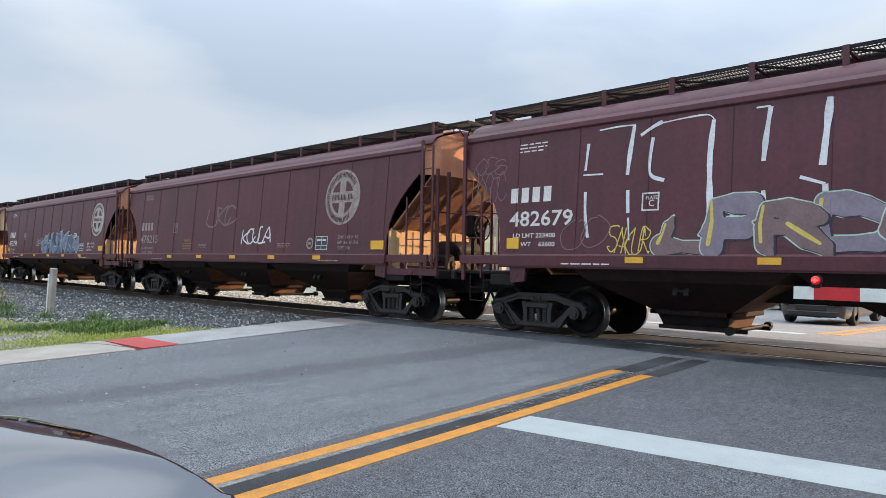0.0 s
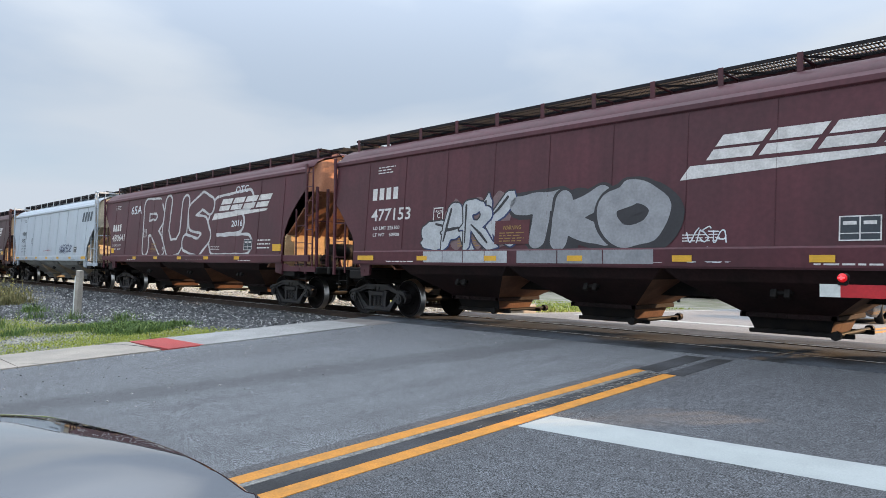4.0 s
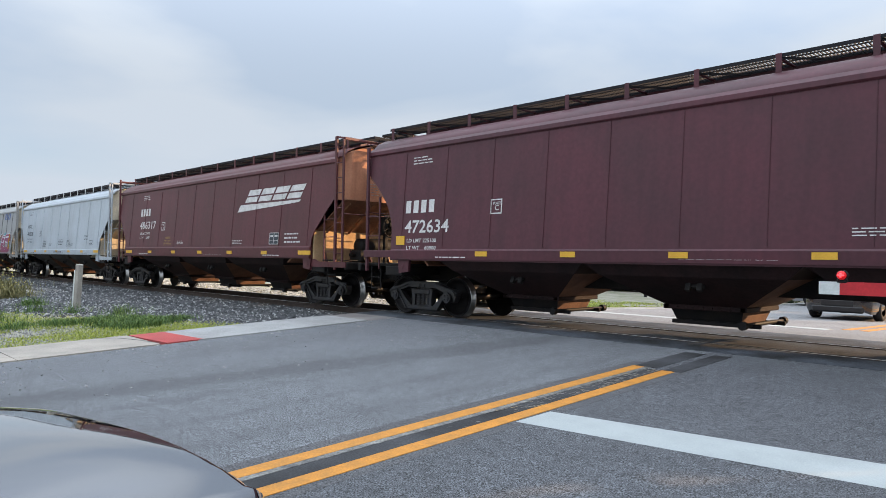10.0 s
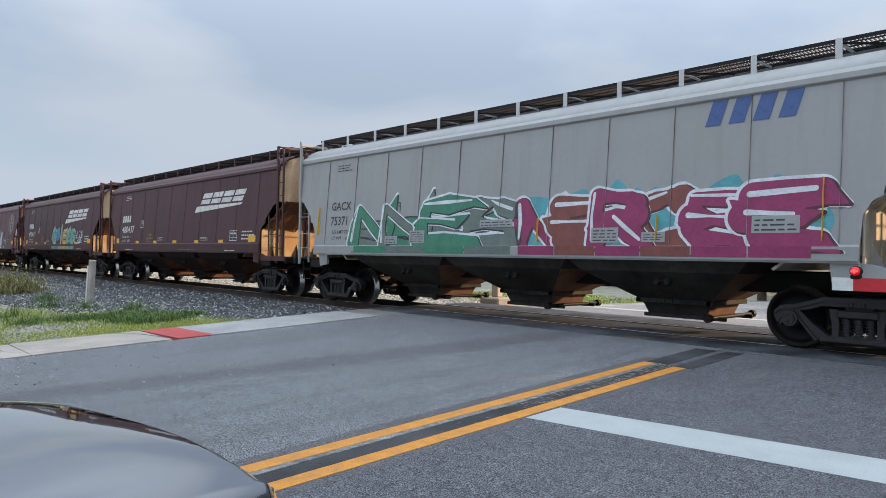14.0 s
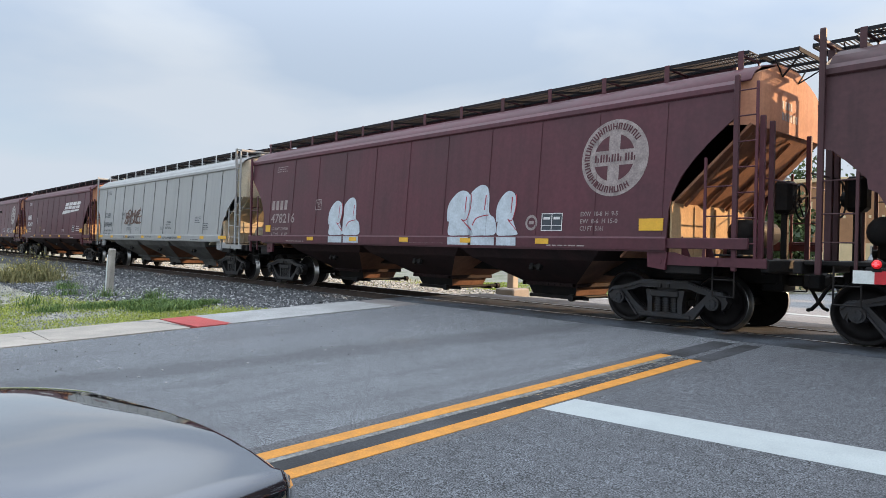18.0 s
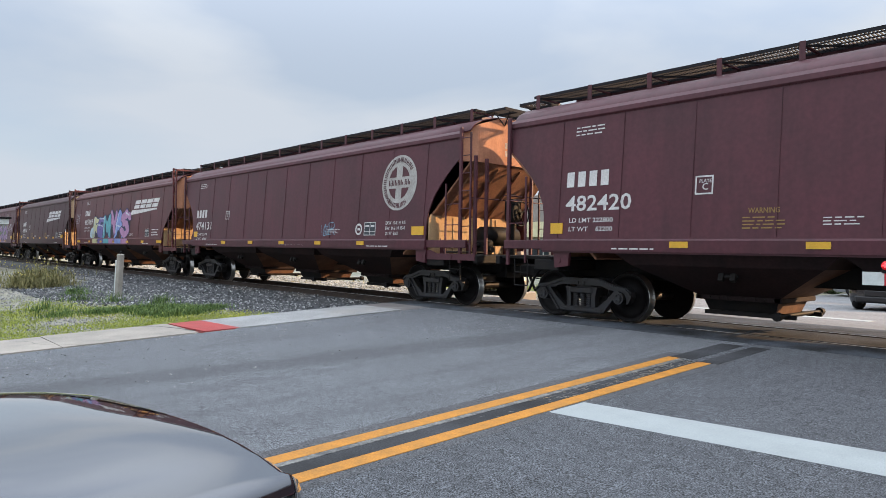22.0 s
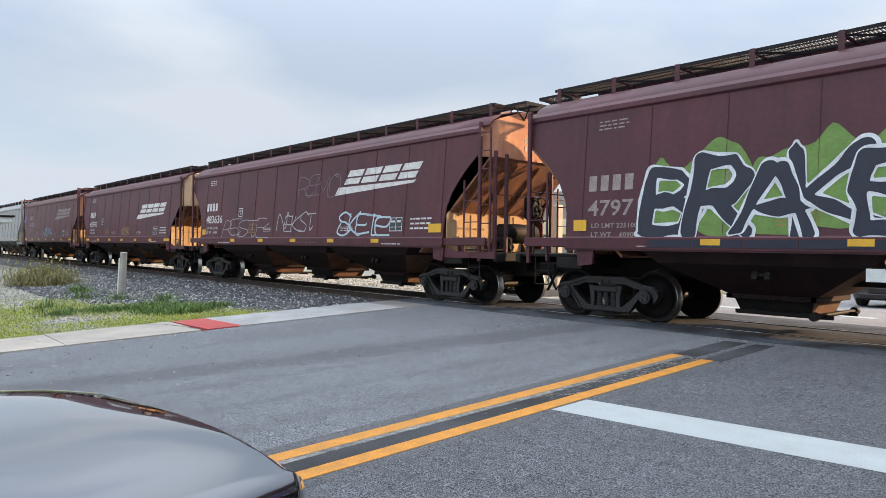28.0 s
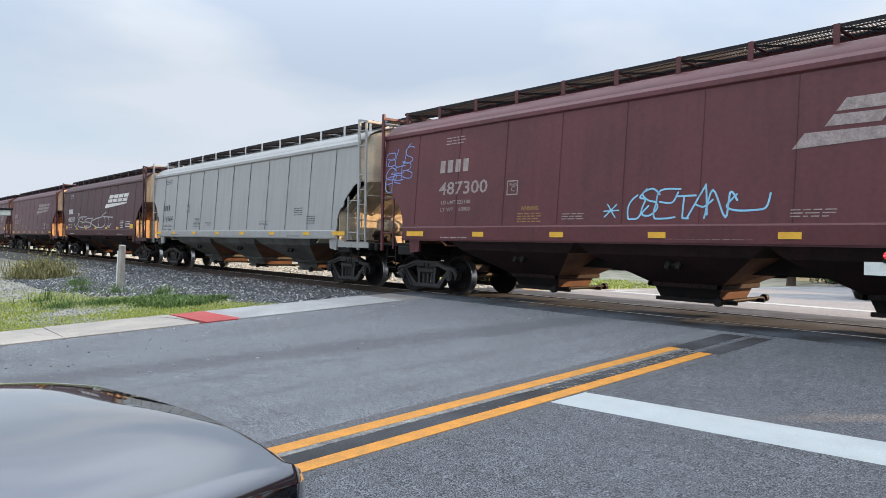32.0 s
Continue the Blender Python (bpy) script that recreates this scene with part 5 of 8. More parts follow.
# ---- the train ----
# left-hand coupler of each car behind the place it passes, in metres at the start; from front to rear
COUPLERS = [9.81, 26.85, 43.78, 59.86, 76.24, 92.61, 108.45, 125.57, 142.10, 157.79, 173.62, 189.64, 205.66, 222.51, 239.29, 256.30, 273.60, 290.06, 306.01, 323.08, 340.16, 356.35, 372.75, 389.3, 405.6, 422.0, 438.6, 455.2]
CARS = [  # build, number, emblem, faded lettering
    ("old_a", "482679", "none", False), ("old_a", "476215", "round", True), ("old_b", "473798", "round", False), ("new_a", "477153", "slant", False), ("mid_b", "480641", "slant", False), ("white", "9497", "blue_blocks", False),
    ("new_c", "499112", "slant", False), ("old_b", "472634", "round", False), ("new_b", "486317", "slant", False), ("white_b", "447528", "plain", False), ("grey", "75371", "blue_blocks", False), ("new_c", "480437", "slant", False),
    ("new_c", "490491", "slant", False), ("old_b", "478216", "round", True), ("grey_long", "309844", "plain", False), ("old_a", "482420", "slant", False), ("old_c", "474131", "round", False), ("new_b", "485689", "slant", False),
    ("new_c", "498910", "slant", False), ("old_b", "479714", "round", True), ("old_a", "483636", "slant", False), ("new_a", "495973", "slant", False), ("new_b", "487300", "slant", True), ("grey_long", "316964", "plain", False),
    ("new_c", "488203", "slant", False), ("new_a", "481155", "slant", True), ("old_a", "479042", "round", True), ("old_b", "476880", "round", True)]
BUILDS = {"old_a": ("curved", MAROON, 8.57, MAROON, 11), "old_b": ("curved", PLUM, 8.57, PLUM, 11), "mid_b": ("curved", PLUM, 8.57, PLUM, 11), "old_c": ("curved", PLUM, 8.57, PLUM, 11), "new_a": ("straight", MAROON, 7.98, MAROON, 10), "new_b": ("straight", MAROON_RED, 8.3, MAROON_RED, 10),
          "new_c": ("stepped", MAROON_DARK, 7.95, MAROON_DARK, 10), "white": ("stepped", WHITE, 7.92, BOARD_WHITE, 9), "white_b": ("straight", WHITE_SECOND, 7.88, BOARD_WHITE, 9), "grey": ("stepped", GREY, 8.03, BOARD_WHITE, 11), "grey_long": ("stepped", GREY, 8.43, BOARD_WHITE, 11)}
WORDS = {"curved": "with curved end cutouts", "straight": "with angular end cutouts", "stepped": "with stepped end cutouts"}
COLOURS = {"old_a": "maroon", "old_b": "reddish maroon", "new_a": "maroon", "new_b": "reddish maroon", "mid_b": "reddish maroon", "old_c": "reddish maroon", "new_c": "dark brown-maroon", "white": "clean white", "white_b": "greyish white", "grey": "light grey", "grey_long": "pale grey"}
LOGO_X = {3: 2.1, 4: 2.15, 6: 1.82, 8: 2.5, 11: 1.55, 12: 1.7, 15: 2.3, 17: 2.28, 18: 1.55, 20: 2.12, 21: 2.03, 22: 2.3, 24: 1.6, 25: 1.8}  # place of the slanted emblem
SPOTS = {15: (-6.55, 2.03, 2.48), 17: (-5.55, 2.33, 2.81), 10: (-6.0, 2.03, 2.42), 13: (-6.50, 1.88, 2.28), 4: (-7.1, 2.11, 2.53), 0: (-6.7, 2.03, 2.48), 20: (-6.7, 2.03, 2.48), 8: (-5.45, 2.30, 2.80), 22: (-5.45, 2.30, 2.80), 3: (-5.80, 2.30, 2.80), 21: (-5.85, 2.10, 2.60), 9: (-5.92, 2.26, 2.68), 5: (-5.65, 2.26, 2.68)}  # number and mark: along, number height, mark height
LETTER_HALF = {"old_a": 8.5, "old_b": 8.5, "mid_b": 8.2, "old_c": 8.65, "new_a": 8.15, "new_b": 8.3, "new_c": 8.15, "white": 8.05, "white_b": 7.95, "grey": 8.0, "grey_long": 8.4}  # half length by which the lettering is laid out
SET_BACK = [-0.08, -0.08, -0.11, -0.07, 0.24, 0.25, -0.13, 0.0, 0.02, 0.04, 0.12, 0.09, 0.03, -0.03, -0.07, 0.06, 0.13, 0.06, 0.04, 0.03, 0.14, 0.0, -0.11, -0.13, -0.13, -0.13, -0.13, -0.13]  # body behind the middle of its couplers, metres
TRAIN, PROTOTYPES, BARE_PARTS = [], {}, []
for i, (build, number, emblem, faded) in enumerate(CARS):
    style, paint, hc, bracket, ribs = BUILDS[build]
    if build not in PROTOTYPES:
        PROTOTYPES[build] = hopper_prototype(style, paint, hc, bracket, ribs)
        add_reflectors(PROTOTYPES[build], hc, style, paint in (WHITE, WHITE_SECOND, GREY), build == "grey")
TAKEN = set()
BARE = {}
for i, (build, number, emblem, faded) in enumerate(CARS):
    hc = BUILDS[build][2]
    if build in TAKEN:
        car = copy_thing(BARE[build], Matrix())
    else:
        car = BARE[build] = PROTOTYPES[build]
        TAKEN.add(build)
    TRAIN.append(car)
for i, (build, number, emblem, faded) in enumerate(CARS):
    car, (style, paint, hc, bracket, ribs) = TRAIN[i], BUILDS[build]
    before = COUPLERS[i - 1] if i else COUPLERS[0] - 17.0
    car["start"] = -(COUPLERS[i] + before) / 2 - SET_BACK[i]
    BARE_PARTS.append({o.name for o in car.children})
    hc, style = LETTER_HALF[build], "curved" if style == "curved" or build == "grey_long" else "square"
    car.location = (car["start"], TRACK_Y, 0)
    tagged(car, f"{COLOURS[build]} covered hopper car {WORDS[BUILDS[build][0]]}" + (", graffiti" if i in (0, 2, 3, 4, 6, 10, 12, 13, 17, 19, 20, 22) else ""), "rail car", "hopper cars of the train")
    letter_car(car, hc, number, {5: "WRWK", 9: "NOKL", 10: "GACX", 14: "COER"}.get(i, ""), emblem, build in ("white", "white_b", "grey", "grey_long"), faded, i * 31, herald_x={2: 5.95, 7: 5.83, 13: 5.68, 16: 5.62, 19: 4.12}.get(i, 5.1), ink_slate=i == 5, limits={8: ("224000", "62000"), 13: ("224700", "61300"), 14: ("223300", "62700"), 15: ("222800", "62200"), 21: ("223400", "62600"), 5: ("226500", "59500"), 17: ("224000", "62000"), 0: ("223400", "62600")}.get(i, ("225100", "60900")), warn=i not in (0, 2, 7, 13, 16, 17), logo_x=LOGO_X.get(i), logo_z=2.40 if i == 21 else 2.70, spot=SPOTS.get(i) or ((-hc + 1.95, 1.88, 2.33) if style == "curved" else (-hc + 2.4, 2.04, 2.49)))
rolled_strokes(TRAIN[0], [[(-5.05, 3.45), (-5.09, 2.98)], [(-5.07, 2.60), (-5.05, 2.20), (-4.98, 1.80)], [(-5.13, 2.90), (-4.74, 2.89)], [(-4.85, 3.66), (-4.50, 3.68), (-4.17, 3.67)], [(-4.19, 3.66), (-4.25, 3.20), (-4.28, 2.84)], [(-4.26, 2.58), (-4.24, 2.20)], [(-4.23, 2.12), (-4.20, 1.75)]], [0.07, 0.07, 0.03, 0.03, 0.085, 0.075, 0.05], "white")
rolled_strokes(TRAIN[0], [[(-3.85, 3.42), (-3.89, 3.05), (-3.86, 2.80), (-3.63, 2.70)], [(-4.07, 3.48), (-3.85, 3.60), (-3.70, 3.66)], [(-3.70, 3.64), (-3.30, 3.67), (-2.97, 3.67), (-2.86, 3.58)], [(-2.87, 3.58), (-2.91, 2.99), (-2.89, 2.38), (-2.88, 2.0)], [(-2.25, 3.67), (-2.05, 3.67)], [(-2.05, 3.66), (-2.10, 3.25), (-2.13, 2.87)], [(-2.12, 2.44), (-2.09, 2.05)]], [0.075, 0.08, 0.03, 0.11, 0.035, 0.09, 0.08], "white")
rolled_strokes(TRAIN[0], [[(-1.28, 3.68), (-1.32, 3.20), (-1.36, 2.74)], [(-1.64, 2.60), (-1.48, 2.54), (-1.32, 2.48)], [(-1.32, 2.48), (-1.31, 2.2), (-1.30, 1.95)]], [0.11, 0.05, 0.09], "white")
spray_word(TRAIN[0], "LPRDOS", -3.62, 1.50, 4.6, 0.86, ["dim", "haze"], "mint", 0.34, 0.020, shine="yellow", halo="plum", cloud=0.85, seed=101, shade="ink", tops=[0.62, 1.0, 0.92, 0.95, 1.0, 0.9], loose=0.35, jag=0.5)
tag(TRAIN[0], "SAKUR", -4.58, 1.50, 0.72, 0.46, "yellow", 0.02, 104)
tag(TRAIN[0], "OO", -5.49, 1.52, 0.79, 0.60, "dim", 0.018, 105)
tag(TRAIN[0], "BOGOC", -7.72, 2.45, 0.82, 0.62, "dim", 0.016, 106)
tag(TRAIN[0], "OCS", -7.60, 3.05, 0.70, 0.35, "dim", 0.016, 103)
tag(TRAIN[1], "KCULA", 0.54, 1.78, 1.44, 0.40, "white", 0.045, 107)
tag(TRAIN[1], "UKC", -1.60, 2.32, 1.53, 0.59, "dim", 0.05, 108)
spray_word(TRAIN[2], "CHUSKR", -0.87, 1.52, 4.1, 0.98, ["steel", "slate", "steel", "slate", "steel", "slate"], "silver", 0.40, 0.03, shine="ash", halo="navy", cloud=0.80, seed=109, shade="navy", tops=[0.70, 0.86, 0.92, 0.95, 1.0, 0.80], loose=0.40, jag=0.45)
spray_word(TRAIN[2], "N", 3.15, 1.52, 0.85, 0.66, ["steel"], "silver", 0.34, 0.022, shade="navy", seed=110)
tag(TRAIN[2], "BEAR", -1.80, 1.86, 0.80, 0.34, "silver", 0.018, 111)
spray_word(TRAIN[3], "SARK", -3.87, 1.60, 2.4, 1.0, ["silver"], "black", 0.44, 0.035, shine="black", halo="dim", cloud=0.9, seed=112, foot=1.57, shade="navy", tops=[0.62, 0.95, 1.0, 1.08], loose=0.35, jag=0.45)
spray_word(TRAIN[3], "TKO", -1.25, 1.60, 2.85, 1.10, ["pewter"], "black", 0.40, 0.06, halo="black", cloud=0.80, seed=113, foot=1.57, round_=True, shade="black", wave=0.015, loose=0.25)
tag(TRAIN[3], "VISTA", 2.11, 1.66, 0.62, 0.22, "white", 0.02, 114)
tag(TRAIN[3], "BALDO", 2.16, 1.36, 0.66, 0.22, "white", 0.02, 214)
tag(TRAIN[5], "VISTOE", 1.92, 1.68, 1.30, 0.34, "navy", 0.036, 115)
tag(TRAIN[5], "SVLT", 1.88, 1.64, 1.40, 0.38, "navy", 0.014, 315)
tag(TRAIN[5], "UZ", 3.26, 1.70, 0.46, 0.36, "navy", 0.05, 116)
tag(TRAIN[6], "ISFIFE", -1.80, 1.62, 2.48, 0.56, "white", 0.032, 117)
tag(TRAIN[6], "REO", 1.44, 1.62, 1.78, 0.62, "white", 0.032, 118)
tag(TRAIN[6], "COO", 1.60, 1.62, 1.50, 0.66, "pale", 0.014, 218)
spray_word(TRAIN[10], "NNES", -4.90, 1.40, 5.15, 1.10, ["green", "jade", "green", "jade"], "white", 0.24, 0.05, shine="white", seed=119, foot=1.50, shade="black", tops=[1.0, 1.05, 1.08, 0.98], loose=0.45, jag=0.65)
spray_word(TRAIN[10], "ESNC", -4.75, 1.42, 5.0, 0.72, ["jade", "green", "jade", "green"], "black", 0.20, 0.035, halo="slate", cloud=0.40, seed=219, lift=0.0012, loose=0.3, jag=0.5)
spray_word(TRAIN[10], "NEROEE", 0.42, 1.40, 5.25, 1.02, ["magenta", "brick", "magenta", "brick", "magenta", "magenta"], "white", 0.38, 0.05, shine="white", halo="teal", cloud=0.98, seed=120, foot=1.50, shade="plum", tops=[0.92, 0.96, 1.06, 1.0, 0.98, 0.96], loose=0.34, jag=0.6)
for x, z, w, h, lines in ((-3.69, 1.55, 0.46, 0.18, 4), (-2.81, 1.57, 0.51, 0.28, 5), (-0.63, 1.88, 0.87, 0.15, 2), (2.07, 1.56, 0.54, 0.26, 4), (3.05, 1.57, 0.42, 0.16, 3), (4.83, 1.69, 0.66, 0.25, 3)):
    part("stencil_patch", Flat().rect(0, 0, w, h).g.mesh("stencil_patch", GREY), None, TRAIN[10], "grey patch of print left clear of paint", on_side(x, z, 0.0185))
    bars(TRAIN[10], x + 0.04, z + 0.02, w - 0.08, h - 0.04, lines, LETTER_DARK, int(1000 + 10 * x)).matrix_local = on_side(x + 0.04, z + 0.02, 0.0205)
tag(TRAIN[10], "AME", 5.30, 1.98, 0.42, 0.20, "white", 0.02, 220)
spray_word(TRAIN[12], "OPIEOS", -0.52, 1.54, 4.05, 0.94, ["sea", "azure", "ochre", "ochre", "sea", "sea"], "black", 0.40, 0.03, shine="mint", halo="sea", cloud=0.55, seed=121, foot=1.48, wave=0.012, tops=[1.0, 0.92, 1.1, 0.9, 0.95, 0.9], loose=0.35, jag=0.5)
for words, x, z, w, h, seed in (("EML", 3.42, 1.86, 0.66, 0.30, 122), ("BARE", 3.95, 1.56, 0.60, 0.25, 123), ("ZOB", 4.17, 1.90, 0.56, 0.30, 124)):
    tag(TRAIN[12], words, x, z, w, h, "white", 0.026, seed)
for words, dx, seed in (("SPUKE", 0.0, 127), ("SVKVE", 0.10, 128), ("YPUYK", -0.08, 129)):
    tag(TRAIN[14], words, -3.42 + dx, 1.98, 1.95, 0.56, "rust", 0.045, seed)
tag(TRAIN[16], "VEGER", 2.24, 1.62, 0.62, 0.32, "sky", 0.011, 128)
spray_word(TRAIN[19], "BRAKER", -5.30, 1.50, 4.85, 1.28, ["ink"], "white", 0.28, 0.038, halo="leaf", cloud=1.02, seed=129, foot=1.46, wave=0.02, tops=[0.9, 1.0, 0.88, 1.0, 0.95, 1.12], loose=0.35, jag=0.4)
spray_word(TRAIN[19], "RECIO", -0.40, 1.50, 4.6, 1.20, ["mauve", "purple", "mauve", "purple", "mauve"], "black", 0.4, 0.075, shine="pale_white", halo="leaf", cloud=1.02, seed=130, foot=1.46, round_=True, loose=0.25)
spray_word(TRAIN[19], "S", 4.05, 1.52, 0.75, 0.80, ["mauve"], "black", 0.40, 0.05, seed=133)
tag(TRAIN[19], "VZV", 4.80, 2.20, 0.85, 0.42, "white", 0.022, 131)
tag(TRAIN[19], "TICKS", 5.55, 2.12, 0.85, 0.62, "white", 0.022, 132)
tag(TRAIN[20], "RESTE", -5.16, 1.50, 3.24, 0.60, "silver", 0.02, 132)
tag(TRAIN[20], "NEKST", -1.16, 1.68, 2.19, 0.58, "silver", 0.03, 133)
tag(TRAIN[20], "REMO", -0.01, 2.63, 2.14, 0.72, "haze", 0.016, 134)
tag(TRAIN[20], "SKETE", 2.32, 1.54, 2.19, 0.62, "pale_sky", 0.05, 135)
tag(TRAIN[21], "VESTOK", -0.15, 1.66, 1.10, 0.32, "ochre", 0.018, 136)
tag(TRAIN[21], "LIAKA", -0.10, 1.62, 1.05, 0.36, "ochre", 0.010, 236)
tag(TRAIN[22], "*", -0.98, 1.72, 0.26, 0.26, "sky", 0.024, 139)
tag(TRAIN[22], "OSETAN", -0.50, 1.68, 1.75, 0.46, "sky", 0.03, 137)
tag(TRAIN[22], "U", 1.35, 1.78, 0.45, 0.30, "sky", 0.03, 138)
for words, z, seed in (("BUS", 3.05, 140), ("GEB", 2.72, 141), ("EF", 2.42, 142)):
    tag(TRAIN[22], words, -7.45, z, 0.95 if seed < 142 else 0.55, 0.40, "periwinkle", 0.022, seed)
tag(TRAIN[24], "VESKOT", -4.51, 1.66, 7.37, 0.55, "silver", 0.05, 143)
warning_block(TRAIN[3], -1.80, 1.80, LETTER_YELLOW, 71, MAROON_RED)
warning_block(TRAIN[18], 1.12, 1.72, LETTER_YELLOW, 72)
spray_word(TRAIN[4], "RUS", -3.75, 1.54, 5.75, 2.06, ["plum"], "grey", 0.26, 0.085, seed=4, tops=[1.0, 1.0, 0.98], lift=0.0004, wave=0.01)
spray_word(TRAIN[4], "E", 1.90, 1.54, 2.65, 1.86, ["plum"], "grey", 0.20, 0.085, seed=5, tops=[1.0], lift=0.0004, wave=0.01)
spray_word(TRAIN[17], "PEMNAS", -3.70, 1.60, 5.75, 1.16, ["cream", "violet", "teal", "pink", "periwinkle", "pink"], "navy", 0.40, 0.05, shine="pale_white", halo="ink", cloud=0.88, seed=171, foot=1.57, wave=0.02, tops=[0.92, 0.95, 1.0, 1.12, 1.10, 1.14], loose=0.3, jag=0.45)
spray_word(TRAIN[17], "C", -4.2, 1.60, 0.7, 0.55, ["pale_sky"], "pale_white", 0.4, 0.02, seed=172, round_=True)
for i, (words, x) in enumerate((("RVI", -2.95), ("GIO", -0.20))):
    words_on(TRAIN[17], words, x, 1.42, 0.10, paint_of("black"), 0.36, lift=0.035)
for kind, x, w, h in (("R", 1.47, 0.83, 0.97), ("S", 2.11, 0.86, 1.06), ("R", 2.95, 0.60, 0.90), ("R", -3.29, 0.74, 0.92), ("S", -2.58, 0.78, 0.98)):
    lobed_letter(TRAIN[13], kind, x, w, h, "pale_white", "red")
for ob in [o for o in TRAIN[1].children if o.name.startswith("reflector") and o.location.x < -6]:
    bpy.data.objects.remove(ob)
tag(TRAIN[17], "REY", -7.30, 2.42, 0.62, 0.50, "silver", 0.022, 173)
for words, x, z, high, wide in (("65A", -5.2, 3.16, 0.34, 1.1), ("OTC", 3.5, 3.45, 0.22, 0.8), ("2016", 3.4, 2.40, 0.2, 0.7)):
    words_on(TRAIN[4], words, x, z, high, paint_of("white"), wide)
words_on(TRAIN[3], "EQUIPPED WITH CONDITIONALLY APPROVED", 5.05, 1.47, 0.06, LETTER, 1.5, lift=0.03)
words_on(TRAIN[3], "TRUCK-CONTACT CAR SHOES", 5.05, 1.38, 0.06, LETTER, 1.1, lift=0.03)
words_on(TRAIN[2], "DTC", -0.66, 2.22, 0.14, paint_of("white"), 0.36)
words_on(TRAIN[2], "GSA", 3.29, 2.19, 0.2, paint_of("white"), 0.42)

words_on(TRAIN[9], "VENT CAR WHEN UNLOADING", -0.52, 1.36, 0.075, LETTER_DARK, 1.35, lift=0.03)
warning_block(TRAIN[9], 1.27, 1.72, LETTER_DARK, 901)
bars(TRAIN[9], 0.1, 1.74, 0.8, 0.3, 4, LETTER_DARK, 902)
warning_block(TRAIN[14], 1.55, 1.80, LETTER_DARK, 911)
bars(TRAIN[14], 1.05, 1.72, 0.42, 0.13, 3, LETTER_DARK, 912)
words_on(TRAIN[14], "VENT CAR WHEN UNLOADING", -0.55, 1.40, 0.05, LETTER_DARK, 0.75, lift=0.03)
words_on(TRAIN[5], "DO NOT HAMMER ON CAR", -0.95, 1.76, 0.08, paint_of("red"), 1.45)
for x in (-3.40, 1.48):
    words_on(TRAIN[14], "DO NOT HAMMER ON CAR", x, 1.36, 0.08, LETTER_DARK, 1.45, lift=0.03)

# the lettering is laid out from the middle between the couplers
for i, car in enumerate(TRAIN):
    for ob in car.children:
        if ob.name not in BARE_PARTS[i]:
            ob.location.x += SET_BACK[i] - (0.14 if CARS[i][0] == "old_c" else 0.0)


# ---- ground ----
ASPHALT = material("asphalt", (0.103, 0.109, 0.117), 0.85, vary=3.4, scale=0.8, fine=88, bump=0.7, second=(0.088, 0.092, 0.099), dist=0.005)
ASPHALT_NEW = material("newer_asphalt", (0.0615, 0.065, 0.072), 0.85, vary=3.4, scale=1.1, fine=92, bump=0.8, second=(0.051, 0.0535, 0.059), dist=0.006)
# far road: glare of sun and sky put into a paler base colour
ASPHALT_FAR = material("far_sunlit_asphalt", (0.185, 0.185, 0.187), 0.85, vary=1.2, scale=0.6, fine=60, bump=0.5, second=(0.145, 0.145, 0.147), dist=0.005)
ASPHALT_DARK = material("dark_asphalt", (0.036, 0.038, 0.043), 0.85, vary=0.8, scale=1.5, fine=70, bump=0.5, dist=0.006)
# worn crossing surface, darkened and cooled to hold the train's shade
ASPHALT_SHADED = material("worn_shaded_asphalt", (0.052, 0.061, 0.077), 0.82, vary=2.2, scale=1.2, fine=70, bump=0.7, dist=0.010)
CONCRETE_GREY = material("aggregate_concrete", (0.28, 0.28, 0.275), 0.9, vary=0.7, scale=2.0, fine=75, bump=0.4, second=(0.22, 0.22, 0.215), spread=0.05)
CONCRETE = material("pavement_concrete", (0.34, 0.30, 0.255), 0.85, vary=0.3, scale=1.6, fine=50, bump=0.3, second=(0.25, 0.225, 0.195), spread=0.08)
RAIL_SIDE = material("rusty_rail", (0.060, 0.040, 0.030), 0.75, 0.2, vary=0.4, scale=5, fine=60, bump=0.2)
TIE = material("old_tie_wood", (0.060, 0.048, 0.038), 0.9, vary=0.4, scale=4, fine=40, bump=0.4, spread=0.25)
SOIL = material("soil_gravel", (0.27, 0.25, 0.21), 0.95, vary=0.6, scale=0.9, fine=30, bump=0.6, second=(0.15, 0.155, 0.085), dist=0.02)
GRAVEL_BED = material("ballast_bed", (0.075, 0.077, 0.08), 0.95, vary=0.6, scale=3, fine=40, bump=0.8, dist=0.02)
LINE_YELLOW = material("road_yellow", (0.50, 0.20, 0.016), 0.7, vary=0.35, scale=7, fine=60, bump=0.3, second=(0.36, 0.155, 0.02), dist=0.004)
LINE_WHITE = material("road_white", (0.335, 0.362, 0.36), 0.7, vary=0.2, scale=2.2, fine=90, bump=0.3, second=(0.285, 0.31, 0.308), dist=0.004)
PAD_RED = material("red_tactile", (0.40, 0.055, 0.050), 0.75, vary=0.25, scale=4, fine=50, bump=0.15, second=(0.30, 0.05, 0.045))
STONE = island_material("ballast_stone", (0.10, 0.10, 0.10), (0.40, 0.39, 0.37), 0.85)
BALLAST = island_material("dark_ballast_stone", (0.018, 0.020, 0.023), (0.37, 0.375, 0.37), 0.8, (0.086, 0.089, 0.094))
PALE_STONE = island_material("pale_stone", (0.13, 0.125, 0.11), (0.45, 0.43, 0.38), 0.85)
GRASS = island_material("grass_blades", (0.15, 0.20, 0.022), (0.52, 0.49, 0.12), 0.75, (0.34, 0.38, 0.055))
